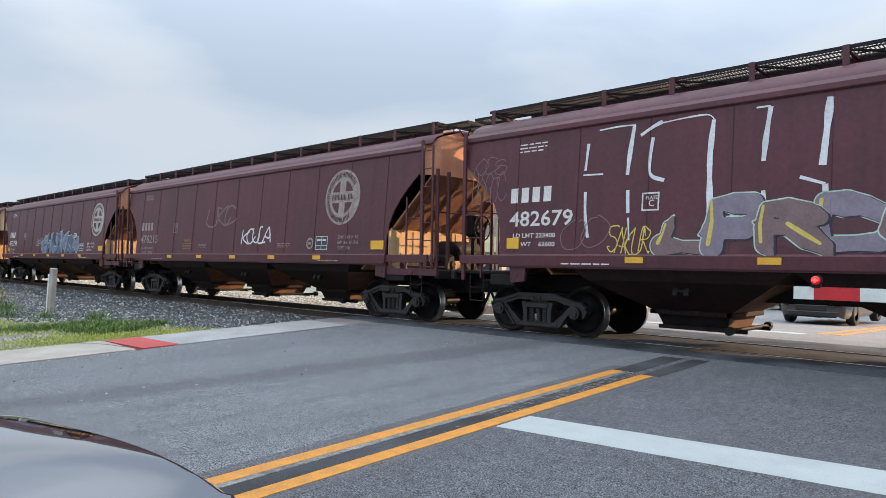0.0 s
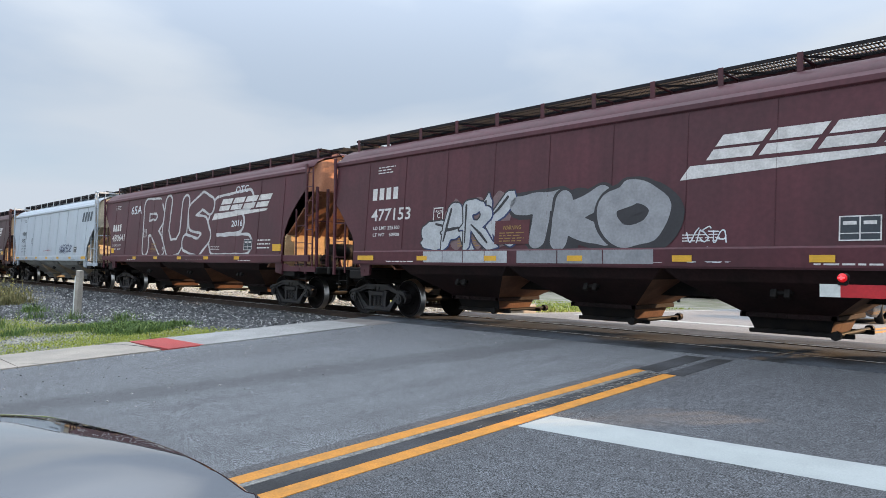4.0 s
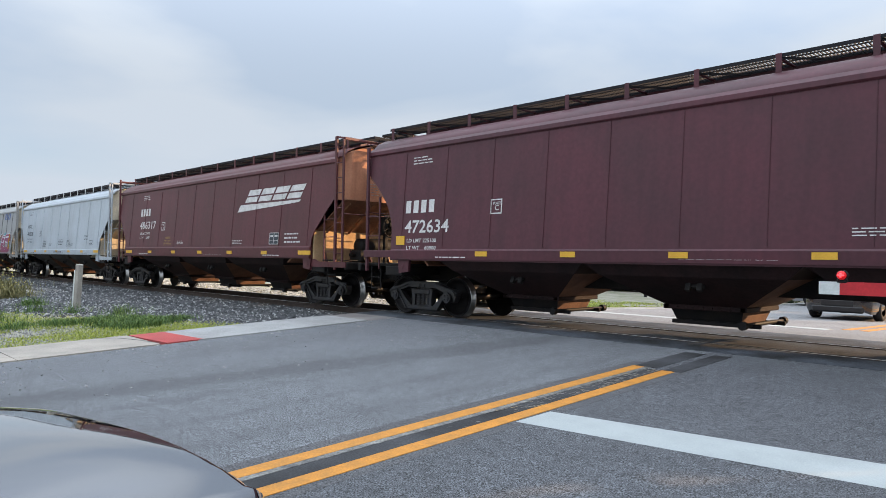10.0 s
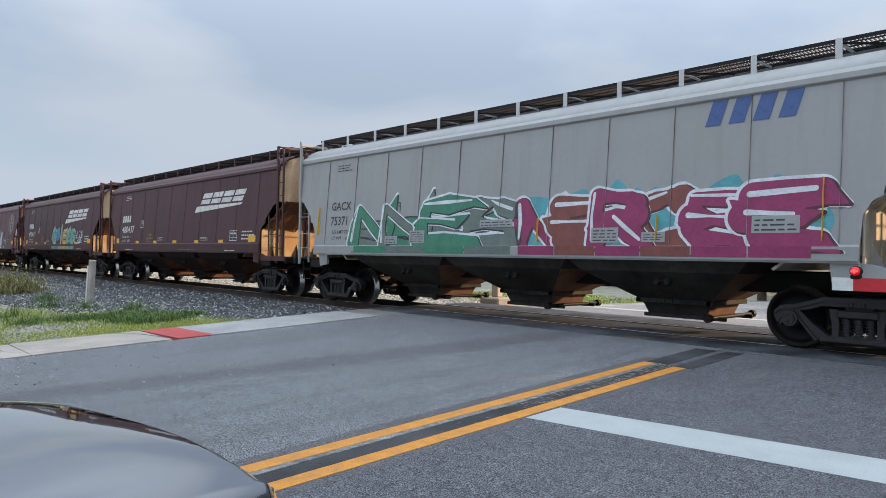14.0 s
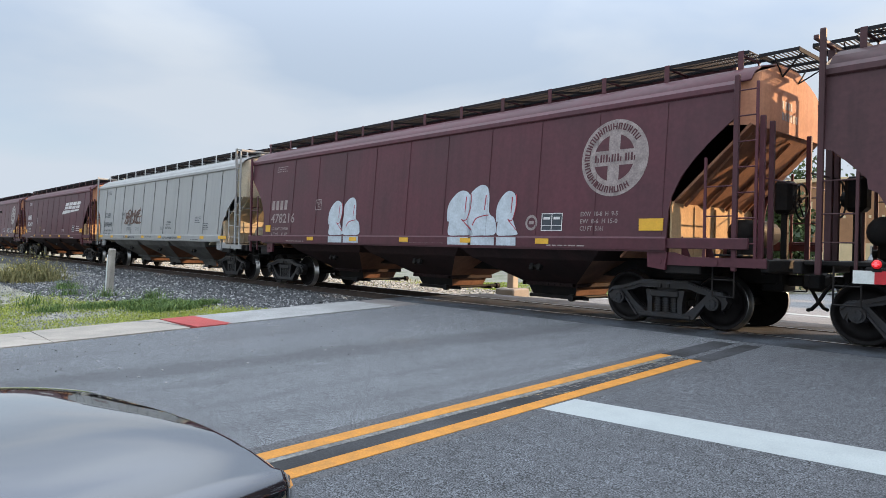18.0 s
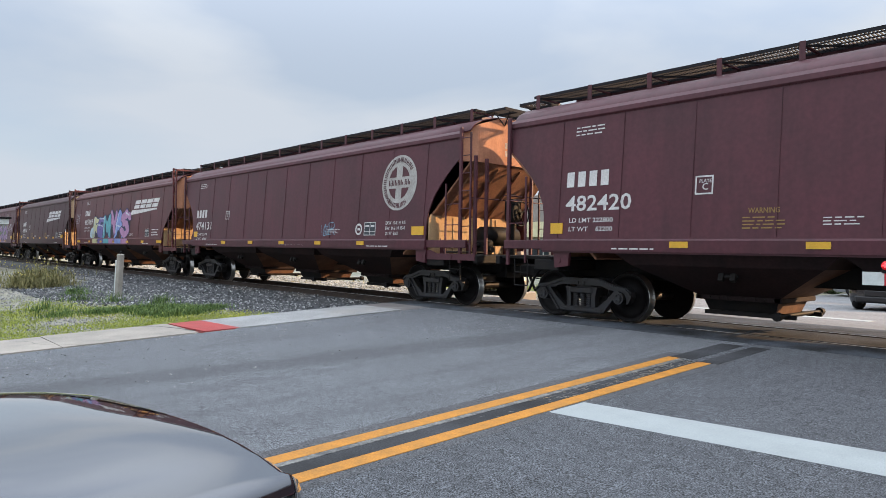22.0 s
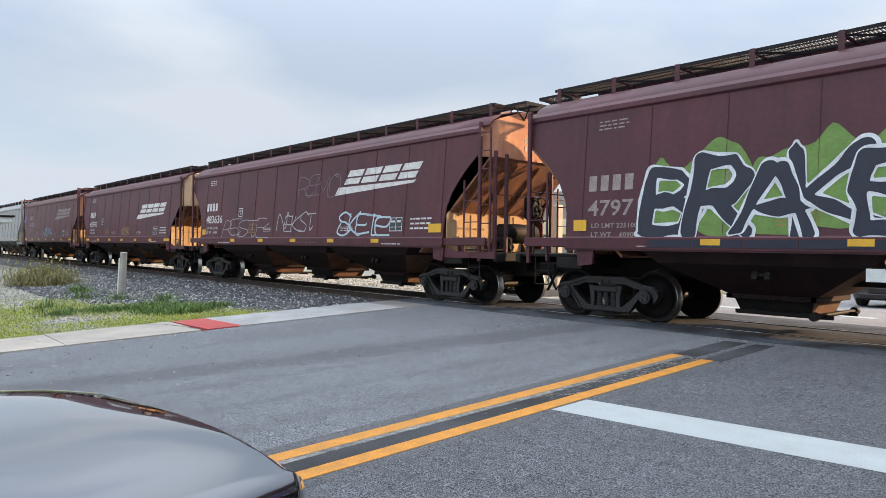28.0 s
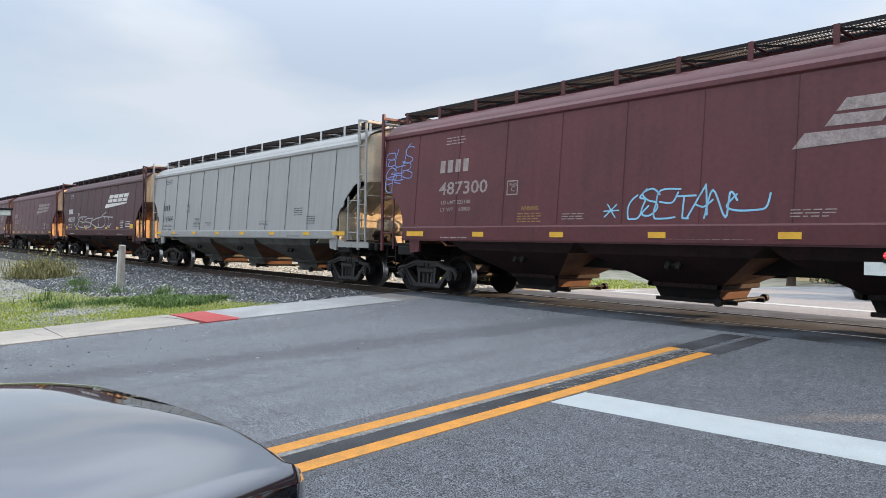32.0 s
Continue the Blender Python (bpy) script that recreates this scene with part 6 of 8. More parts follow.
TALL = island_material("tall_grass_blades", (0.035, 0.085, 0.012), (0.24, 0.31, 0.06), 0.7, (0.085, 0.15, 0.025))
DRY = island_material("dry_weeds", (0.10, 0.10, 0.035), (0.25, 0.22, 0.09), 0.8)


def tyre_band(m, x0, slope, half, keep):
    """A soft band of tyre polish and oil along the lane."""
    n, l = m.node_tree.nodes, m.node_tree.links
    base = n["Principled BSDF"].inputs["Base Color"]
    src = base.links[0].from_socket
    co, sep, ma, mb, mr, mx = (n.new("ShaderNode" + k) for k in ("TexCoord", "SeparateXYZ", "Math", "Math", "MapRange", "Mix"))
    nz, mc = n.new("ShaderNodeTexNoise"), n.new("ShaderNodeMath")
    nz.inputs["Scale"].default_value, nz.inputs["Detail"].default_value = 1.4, 4
    ma.operation, ma.inputs[1].default_value = "MULTIPLY_ADD", -slope
    mc.operation, mc.inputs[1].default_value = "MULTIPLY_ADD", 0.7
    mb.operation, mb.inputs[1].default_value = "SUBTRACT", x0 + 0.35
    mabs = n.new("ShaderNodeMath")
    mabs.operation = "ABSOLUTE"
    mr.interpolation_type = "SMOOTHSTEP"
    mr.inputs[1].default_value, mr.inputs[2].default_value, mr.inputs[3].default_value, mr.inputs[4].default_value = half * 0.3, half * 1.6, keep, 0.0
    mx.data_type = "RGBA"
    mx.inputs[7].default_value = (0.042, 0.043, 0.047, 1)
    l.new(co.outputs["Object"], sep.inputs[0])
    l.new(co.outputs["Object"], nz.inputs["Vector"])
    l.new(sep.outputs["Y"], ma.inputs[0])
    l.new(sep.outputs["X"], ma.inputs[2])
    l.new(nz.outputs[0], mc.inputs[0])
    l.new(ma.outputs[0], mc.inputs[2])
    l.new(mc.outputs[0], mb.inputs[0])
    l.new(mb.outputs[0], mabs.inputs[0])
    l.new(mabs.outputs[0], mr.inputs[0])
    l.new(mr.outputs[0], mx.inputs[0])
    l.new(src, mx.inputs[6])
    l.new(mx.outputs[2], base)


tyre_band(ASPHALT, -9.0, 0.2, 0.40, 0.55)
for lane_x in (-10.3, -7.5, -6.5, -5.7):
    tyre_band(ASPHALT, lane_x, 0.05, 0.10, 0.22)
tyre_band(ASPHALT_NEW, -1.6, 0.1, 0.5, 0.30)


def aggregate(m, amount, scale):
    """Pale and dark chips that show between the fine grain and the broad stains."""
    n, l = m.node_tree.nodes, m.node_tree.links
    base = n["Principled BSDF"].inputs["Base Color"]
    src = base.links[0].from_socket
    co, vo, mr, hv, nz, ad = (n.new("ShaderNode" + k) for k in ("TexCoord", "TexVoronoi", "MapRange", "HueSaturation", "TexNoise", "Math"))
    vo.inputs["Scale"].default_value, nz.inputs["Scale"].default_value, nz.inputs["Detail"].default_value = scale, scale * 0.22, 3
    mr.inputs[1].default_value, mr.inputs[2].default_value, mr.inputs[3].default_value, mr.inputs[4].default_value = 0.35, 1.25, 1 - amount, 1 + amount
    l.new(co.outputs["Object"], vo.inputs["Vector"])
    l.new(co.outputs["Object"], nz.inputs["Vector"])
    l.new(vo.outputs["Color"], ad.inputs[0])
    l.new(nz.outputs[0], ad.inputs[1])
    l.new(ad.outputs[0], mr.inputs[0])
    l.new(mr.outputs[0], hv.inputs["Value"])
    l.new(src, hv.inputs["Color"])
    l.new(hv.outputs[0], base)


aggregate(ASPHALT, 0.17, 40.0)
aggregate(ASPHALT_NEW, 0.36, 34.0)

LEFT_EDGE, RIGHT_EDGE, WALK_BACK = -11.65, 4.2, -13.2


def level(y):
    """Height of the road along its run: it climbs gently to the crossing and falls away behind it."""
    if y < 0:
        return max(-0.42 + 0.03 * y, -0.75)
    if y < 10.4:
        return -0.42 + 0.0398 * y
    if y < 13.6:
        return -0.006
    return max(-0.006 - 0.028 * (y - 13.6), -0.55)


def slab(name, x0, x1, ys, mat, lift=0.0, thick=0.12, nx=8):
    g = Geo()
    g.grid([[(x, y, level(y) + lift) for x in np.linspace(x0, x1, nx)] for y in ys], (0, 0, -thick))
    return tagged(new(name, g.mesh(name, mat)), kind="structure")


xs = [-3000, -900, -300, -120, -80, -60] + list(np.linspace(-48, 12, 61)) + [20, 40, 100, 300, 900, 3000]
ys = [-3000, -800, -200, -60, -25] + list(np.linspace(-12, 24, 73)) + [28, 34, 45, 60, 120, 300, 900, 3000]
rows = []
for y in ys:
    row = []
    for x in xs:
        z = level(y) - 0.075
        if x < WALK_BACK or x > RIGHT_EDGE:
            z = level(min(y, 7.5)) - 0.07 + 0.04 * noise.noise((x * 0.6, y * 0.6, 0)) if y < 8 else z - 0.28
        row.append((x, y, z))
    rows.append(row)
tagged(new("ground", Geo().grid(rows, None, True).mesh("ground", SOIL)), "sandy soil with gravel and sparse grass", "ground", kind="structure")
slab("road_left_lane", LEFT_EDGE, -4.42, [-30, -12] + list(np.linspace(-6, 10.0, 17)), ASPHALT)
slab("road_right_lane", -4.42, RIGHT_EDGE, [-30, -12] + list(np.linspace(-6, 10.0, 17)), ASPHALT_NEW)
slab("road_far", LEFT_EDGE, RIGHT_EDGE, list(np.linspace(13.75, 34, 9)) + [60, 120, 300], ASPHALT_FAR)
for nm, y0, y1 in (("crossing_near", 10.0, 10.855), ("crossing_middle", 11.06, 12.28), ("crossing_far", 12.53, 13.75)):
    slab(nm, WALK_BACK, RIGHT_EDGE, np.linspace(y0, y1, 4), ASPHALT_SHADED, 0.004, 0.16)
tagged(new("apron", Geo().grid([[(x, y, level(y) + 0.002) for x in np.linspace(WALK_BACK, LEFT_EDGE, 3)] for y in np.linspace(9.22, 10.0, 3)], (0, 0, -0.12)).mesh("apron", material("stained_concrete", (0.185, 0.170, 0.160), 0.85, vary=0.4, scale=1.6, fine=60, bump=0.3, second=(0.13, 0.115, 0.108)))), "concrete apron beside the crossing", "apron", kind="structure")
# tyre-darkened paths and the blacked-out stub of the centre lines
slab("tar_patch", -4.72, -4.40, np.linspace(8.30, 9.75, 3), ASPHALT_DARK, 0.004, 0.005, 3)
slab("tar_patch", -4.27, -4.02, np.linspace(8.22, 9.75, 3), ASPHALT_DARK, 0.004, 0.005, 3)
slab("tar_seam", -4.485, -4.285, np.linspace(1.0, 8.2, 8), ASPHALT_DARK, 0.003, 0.004, 2)
slab("old_line", -4.565, -4.490, np.linspace(1.0, 8.3, 8), material("old_line_paint", (0.20, 0.195, 0.18), 0.8, vary=0.9, scale=9, fine=40, bump=0.3, second=(0.07, 0.07, 0.07)), 0.0055, 0.005, 2)
LINE_EDGE = material("tarred_line_edge", (0.072, 0.073, 0.077), 0.85, vary=2.0, scale=1.5, fine=70, bump=0.5, second=(0.055, 0.056, 0.060), dist=0.005)
slab("tar_seam", -4.90, -4.735, np.linspace(0.0, 8.6, 8), LINE_EDGE, 0.0015, 0.003, 2)
slab("tar_seam", -4.105, -3.97, np.linspace(0.0, 8.6, 8), LINE_EDGE, 0.0015, 0.003, 2)
# flakes of old paint between the lines, thickest towards the crossing
flakes, wr = Geo(), np.random.default_rng(31)
for k in range(260):
    x, y = wr.uniform(-4.56, -4.285), 8.2 - abs(wr.normal(0, 1.5))
    w, d = wr.uniform(0.002, 0.010), wr.uniform(0.01, 0.11)
    flakes.add([(x + w * math.cos(q * math.tau / 7) * wr.uniform(0.3, 1.5), y + d * math.sin(q * math.tau / 7) * wr.uniform(0.3, 1.5), level(y) + 0.0075) for q in range(7)], [tuple(range(7))])
tagged(new("paint_flakes", flakes.mesh("paint_flakes", island_material("old_paint_flakes", (0.10, 0.10, 0.10), (0.34, 0.24, 0.10), 0.8, (0.22, 0.21, 0.19)))), "flakes of old paint between the centre lines", "road wear", kind="stuff")
# painted lines
for x0, x1, y1 in ((-4.735, -4.57, 8.28), (-4.275, -4.105, 8.20)):
    tagged(slab("centre_line", x0, x1, np.linspace(-20, y1, 16), LINE_YELLOW, 0.006, 0.006, 2), "worn yellow centre line on the asphalt", "road marking", kind="structure")
for x0, x1 in ((-4.47, -4.30), (-4.13, -3.96)):
    tagged(slab("centre_line", x0, x1, np.linspace(16.6, 90, 12), LINE_YELLOW, 0.006, 0.006, 2), "yellow centre line behind the crossing", "road marking", kind="structure")
bar = Geo()
pts = [(-4.08, 5.0, 0), (-4.07, 5.53, 0), (3.6, 6.66, 0), (3.7, 6.0, 0)]
bar.add([(x, y, level(y) + 0.003) for x, y, _ in pts], [(0, 3, 2, 1)])
tagged(new("stop_line", bar.mesh("stop_line", LINE_WHITE)), "broad white stop line on the asphalt", "road marking", kind="structure")
tagged(slab("stop_line", -11.0, -4.6, np.linspace(15.9, 16.45, 2), LINE_WHITE, 0.006, 0.006, 4), "white stop line behind the crossing", "road marking", kind="structure")
tagged(slab("edge_line", -11.3, -11.18, np.linspace(16.6, 90, 10), LINE_WHITE, 0.006, 0.006, 2), "white edge line", "road marking", kind="structure")

# pavement slabs with open joints, the red tactile pad among them
walk_base = tagged(new("pavement", Geo().grid([[(x, y, level(y) - 0.03) for x in (WALK_BACK, LEFT_EDGE)] for y in np.linspace(-14, 9.25, 12)], (0, 0, -0.1)).mesh("pavement", ASPHALT_DARK)), "concrete pavement beside the road", "pavement", kind="structure")
SLABS = [(-14, -11.6), (-11.588, -9.2), (-9.188, -6.8), (-6.788, -4.4), (-4.388, -2.0), (-1.988, 0.4), (0.412, 2.6), (2.612, 4.72), (5.42, 7.93), (7.942, 9.2)]
for k, (y0, y1) in enumerate(SLABS):
    g = Geo()
    tilt = random.uniform(-0.006, 0.006)
    g.grid([[(x, y, level(y) + 0.018 + tilt * (x - LEFT_EDGE)) for x in np.linspace(WALK_BACK, LEFT_EDGE, 4)] for y in np.linspace(y0, y1, 4)], (0, 0, -0.08))
    part("slab", g, CONCRETE if y1 < 5 else CONCRETE_GREY, walk_base)
pad = Geo().grid([[(x, y + 0.1 * (x + 12.4) / 1.5, level(y) + 0.021) for x in np.linspace(-13.17, -11.66, 4)] for y in np.linspace(4.80, 5.44, 3)], (0, 0, -0.05))
pad_ob = thing("tactile_pad", "red tactile warning pad set in the pavement", "tactile pad", geo=pad, mat=PAD_RED)
crack = Flat().ribbon(smooth_line([(-13.2, 4.12), (-12.95, 4.45), (-12.5, 4.60), (-12.1, 4.68), (-11.66, 4.76)]), 0.035).ribbon(smooth_line([(-13.0, 2.1), (-12.6, 2.35), (-12.2, 2.4), (-11.7, 2.9)]), 0.012)
crack.g.v = [(x, y, level(y) + 0.024) for x, y, _ in crack.g.v]
part("crack", crack.g, ASPHALT_DARK, walk_base, "dark open crack in the concrete")
stud = Geo().tube((0, 0, 0), (0, 0, 0.006), 0.014, 6, 0.010).mesh("stud", PAD_RED)
for i in range(18):
    for j in range(12):
        y = 4.84 + j * 0.051 + 0.1 * (-13.1 + i * 0.081 + 12.4) / 1.5
        part("stud", stud, None, pad_ob, at=(-13.1 + i * 0.081, y, level(y) + 0.020))

# ---- track ----
prof = [(-0.075, -0.172), (0.075, -0.172), (0.075, -0.160), (0.012, -0.145), (0.010, -0.045), (0.036, -0.035), (0.037, -0.008), (0.030, 0.0), (-0.030, 0.0), (-0.037, -0.008), (-0.036, -0.035), (-0.010, -0.045), (-0.012, -0.145), (-0.075, -0.160)]
for y in (TRACK_Y - 0.7525, TRACK_Y + 0.7525):
    g = Geo().prism_x([(a, b) for a, b in prof], -900, 600)
    r = thing("rail", "steel rail with a bright running surface and rusty sides", "rail", "rails", (0, y, 0), g, RAIL_SIDE, "structure")
    part("running_surface", Geo().box(-900, 600, -0.024, 0.024, 0.0, 0.0015), BRIGHT, r)
bed_rows = []
for x in list(np.linspace(-900, -60, 20)) + list(np.linspace(-56, WALK_BACK - 0.02, 60)):
    bed_rows.append([(x, TRACK_Y + d, z + 0.03 * noise.noise((x * 1.3, d * 1.7, 2))) for d, z in ((-4.3, -0.62), (-3.6, -0.36), (-2.9, -0.27), (-2.1, -0.19), (-1.3, -0.175), (0, -0.19), (1.3, -0.175), (2.1, -0.2), (3.0, -0.4), (4.0, -0.75))])
tagged(new("ballast_bed", Geo().grid(bed_rows).mesh("ballast_bed", GRAVEL_BED)), "grey crushed-stone ballast under the track", "ballast", kind="structure")
tagged(new("ballast_bed", Geo().grid([[(x, y, z) for y, z in ((8.2, -0.4), (9.5, -0.2), (13.8, -0.2), (15.5, -0.5))] for x in (RIGHT_EDGE + 0.02, 20, 600)]).mesh("ballast_bed", GRAVEL_BED)), "grey crushed-stone ballast under the track", "ballast", kind="structure")
tie_me = Geo().box(-0.115, 0.115, -1.3, 1.3, -0.34, -0.172, 0.012).mesh("tie", TIE)
ties = tagged(new("tie_row"), "weathered wooden ties under the rails", "ties", kind="structure")
for i in range(150):
    part("tie", tie_me, None, ties, at=(WALK_BACK - 0.3 - i * 0.52 + random.uniform(-0.03, 0.03), TRACK_Y, 0))


def scatter(name, n, place, size, mat, label, category, flat=0.7, seed=3):
    """Loose stones as one mesh."""
    rng = np.random.default_rng(seed)
    base = np.array([(1, 0, 0), (-1, 0, 0), (0, 1, 0), (0, -1, 0), (0, 0, 1), (0, 0, -1)], float)
    tri = np.array([(0, 2, 4), (2, 1, 4), (1, 3, 4), (3, 0, 4), (2, 0, 5), (1, 2, 5), (3, 1, 5), (0, 3, 5)])
    pos = place(rng, n)
    s = rng.uniform(size[0], size[1], (n, 1, 1)) * rng.uniform(0.65, 1.35, (n, 6, 1))
    a = rng.uniform(0, 6.28, n)
    v = base[None] * s * np.array([1, 1, flat])
    c, d = np.cos(a)[:, None], np.sin(a)[:, None]
    tilt = rng.uniform(-0.5, 0.5, (n, 1))
    x, y, z = v[..., 0], v[..., 1], v[..., 2]
    v = np.stack([x * c - y * d, x * d + y * c, z + x * tilt], -1) + pos[:, None, :]
    me = bpy.data.meshes.new(name)
    f = (tri[None] + (np.arange(n) * 6)[:, None, None]).reshape(-1, 3)
    me.from_pydata(v.reshape(-1, 3).tolist(), [], f.tolist())
    me.materials.append(mat)
    return tagged(new(name, me), label, category, kind="stuff")


def bed_height(d):
    return np.interp(d, [-4.3, -3.6, -2.9, -2.1, -1.3, 0, 1.3, 2.1, 3.0, 4.0], [-0.62, -0.36, -0.27, -0.19, -0.175, -0.19, -0.175, -0.2, -0.4, -0.75])


def near_bed(rng, n):
    x = WALK_BACK - 0.05 - rng.power(0.55, n) ** 1.0 * 34
    d = rng.uniform(-3.9, 3.4, n)
    return np.stack([x, TRACK_Y + d, bed_height(d) + 0.012], -1)


def spill(rng, n):
    """Ballast that has run out over the verge, up to the edge of the grass."""
    k = n * 2
    x = WALK_BACK - 0.1 - rng.power(0.7, k) * 16
    y = rng.uniform(4.4, 8.2, k)
    keep = y > 6.9 + 0.34 * (x + 14.4) + rng.normal(0, 0.25, k)
    x, y = x[keep][:n], y[keep][:n]
    z = np.array([level(min(b, 7.5)) for b in y]) - 0.055
    return np.stack([x, y, z], -1)


def spill_n(rng, n):
    p = spill(rng, n)
    return np.concatenate([p, p[: n - len(p)]]) if len(p) < n else p


scatter("ballast_spill", 9000, spill_n, (0.028, 0.060), BALLAST, "dark crushed stones spilled over the verge", "ballast", seed=6)
scatter("ballast_stones", 30000, near_bed, (0.028, 0.060), BALLAST, "grey crushed ballast stones along the track", "ballast", seed=4)


def verge(rng, n):
    x = WALK_BACK - rng.power(0.8, n) * 26
    y = rng.uniform(0.5, 8.2, n)
    z = np.array([level(min(b, 7.5)) for b in y]) - 0.05
    return np.stack([x, y, z], -1)


scatter("verge_gravel", 16000, verge, (0.010, 0.028), STONE, "loose gravel on the verge", "gravel", seed=5)


def blades(name, n, place, high, mat, label, category, seed=3, wide=0.009):
    rng = np.random.default_rng(seed)
    pos = place(rng, n)
    h = high[0] + (high[1] - high[0]) * rng.uniform(0, 1, n) ** 1.8 * 1.15
    a, lean = rng.uniform(0, 6.28, n), rng.uniform(0.15, 1.15, n)
    w = wide * rng.uniform(0.6, 1.5, n)
    c, s = np.cos(a), np.sin(a)
    z = np.zeros(n)
    b0 = pos + np.stack([c * w, s * w, z], -1)
    b1 = pos - np.stack([c * w, s * w, z], -1)
    m0 = pos + np.stack([c * w * 0.7 - s * h * lean * 0.3, s * w * 0.7 + c * h * lean * 0.3, h * 0.6], -1)
    m1 = pos + np.stack([-c * w * 0.7 - s * h * lean * 0.3, -s * w * 0.7 + c * h * lean * 0.3, h * 0.6], -1)
    t = pos + np.stack([-s * h * lean, c * h * lean, h], -1)
    v = np.stack([b0, b1, m1, m0, t], 1).reshape(-1, 3)
    k = (np.arange(n) * 5)[:, None]
    f = [tuple(q) for q in (np.array([[0, 1, 2, 3]]) + k).tolist()] + [tuple(q) for q in (np.array([[3, 2, 4]]) + k).tolist()]
    me = bpy.data.meshes.new(name)
    me.from_pydata(v.tolist(), [], f)
    me.materials.append(mat)
    return tagged(new(name, me), label, category, kind="stuff")


def lawn(rng, n):
    """Short grass in a loose band beside the pavement, thin at its edges, with a bare gravelly hollow in it."""
    k = n * 4
    x = WALK_BACK - 0.12 - rng.power(0.8, k) * 11
    y = rng.uniform(0.8, 7.4, k)
    dice = rng.uniform(0, 1, k)
    keep = []
    for a, b, q in zip(x, y, dice):
        back = 7.15 + 0.36 * (a + 14.4)
        n0 = noise.noise((a * 0.45, b * 0.8, 7)) + 0.6 * noise.noise((a * 1.5, b * 1.5, 3)) + 0.4 * noise.noise((a * 5, b * 5, 9))
        front = min(1.0, max(0.0, (WALK_BACK - 0.12 + 0.2 * n0 - a) / 0.35))
        rear = min(1.0, max(0.0, (back + 0.4 * n0 - b) / 0.6))
        hollow = min(1.0, math.hypot((a + 15.55) / 0.75, (b - 3.55) / 1.1) ** 3)
        far = min(1.0, max(0.0, (a + 22.5) / 4))
        keep.append(q < front * rear * hollow * far * max(0.04, min(1.0, 0.72 + 1.1 * n0)))
    keep = np.array(keep)
    x, y = x[keep][:n], y[keep][:n]
    z = np.array([level(min(b, 7.5)) for b in y]) - 0.062
    return np.stack([x, y, z], -1)


def blades_n(name, n, place, *a, **k):
    rng = np.random.default_rng(k.get("seed", 3))
    p = place(rng, n)
    return blades(name, len(p), lambda r, m: p, *a, **k)


blades_n("grass", 90000, lawn, (0.010, 0.050), GRASS, "short yellow-green grass on the verge beside the pavement", "grass", seed=11, wide=0.0048)


def darker(rng, n):
    """Longer grass, gathered in clumps along the middle of the verge."""
    c = np.stack([rng.uniform(-17.2, -14.9, 44), rng.uniform(0, 1, 44)], -1)
    c[:, 1] = 6.15 + 0.62 * (c[:, 0] + 15.3) + rng.normal(0, 0.55, 44)
    p = c[rng.integers(0, 44, n)] + rng.normal(0, 0.17, (n, 2)) * rng.uniform(0.3, 1.5, (n, 1))
    return np.concatenate([p, np.array([level(min(b, 7.5)) for b in p[:, 1]])[:, None] - 0.062], 1)


blades_n("longer_grass", 20000, darker, (0.02, 0.15), TALL, "clumps of longer dark green grass on the verge", "grass", seed=21, wide=0.006)


def tufts(rng, n):
    c = [(-17.9, 6.2), (-18.3, 6.4), (-20.6, 5.0), (-19.4, 5.6), (-18.2, 3.7), (-22.8, 5.6), (-23.1, 5.4)]
    i = rng.integers(0, len(c), n)
    p = np.array(c)[i] + rng.normal(0, 0.22, (n, 2)) * rng.uniform(0.2, 1.9, (n, 1))
    off = np.hypot(*(p - np.array(c)[i]).T)
    return np.concatenate([p, (-0.25 - 0.22 * np.minimum(off, 0.6))[:, None]], 1)  # shorter towards a tuft's rim


blades_n("tall_grass", 1500, tufts, (0.06, 0.34), TALL, "tufts of tall grass and weeds on the verge", "grass", seed=12, wide=0.007)


def bush(rng, n):
    p = np.stack([rng.normal(-27.6, 0.62, n), rng.normal(5.4, 0.5, n), -0.32 + np.abs(rng.normal(0, 0.26, n))], -1)
    return p


blades_n("weed_bush", 5200, bush, (0.06, 0.26), DRY, "dry weedy bush with yellow flowers on gravel", "bush", seed=13, wide=0.012)
scatter("bush_flowers", 160, lambda r, n: np.stack([r.normal(-27.6, 0.8, n), r.normal(5.3, 0.55, n), 0.1 + np.abs(r.normal(0, 0.35, n))], -1), (0.012, 0.022), material("yellow_flower", (0.6, 0.5, 0.12), 0.7, bump=0), "small yellow flowers on the bush", "flowers", 1.0, 14)


def far_weeds(rng, n):
    x = -12.2 - rng.power(0.6, n) * 40
    y = rng.uniform(15.2, 24, n)
    return np.stack([x, y, np.array([level(b) for b in y]) - 0.34], -1)


blades_n("far_grass", 1300, far_weeds, (0.06, 0.20), DRY, "weeds and grass behind the track", "grass", seed=15, wide=0.02)


def far_lawn(rng, n):
    """A patch of rough lawn beside the far road, bare in places."""
    x, y = rng.uniform(-27, WALK_BACK - 0.3, n * 2), rng.uniform(18.5, 34, n * 2)
    keep = np.array([noise.noise((a * 0.5, b * 0.35, 4)) + 0.5 * noise.noise((a * 2, b * 1.5, 8)) > -0.12 + 0.25 * max(0.0, 20.5 - b) for a, b in zip(x, y)])
    x, y = x[keep][:n], y[keep][:n]
    return np.stack([x, y, np.array([level(b) for b in y]) - 0.36], -1)


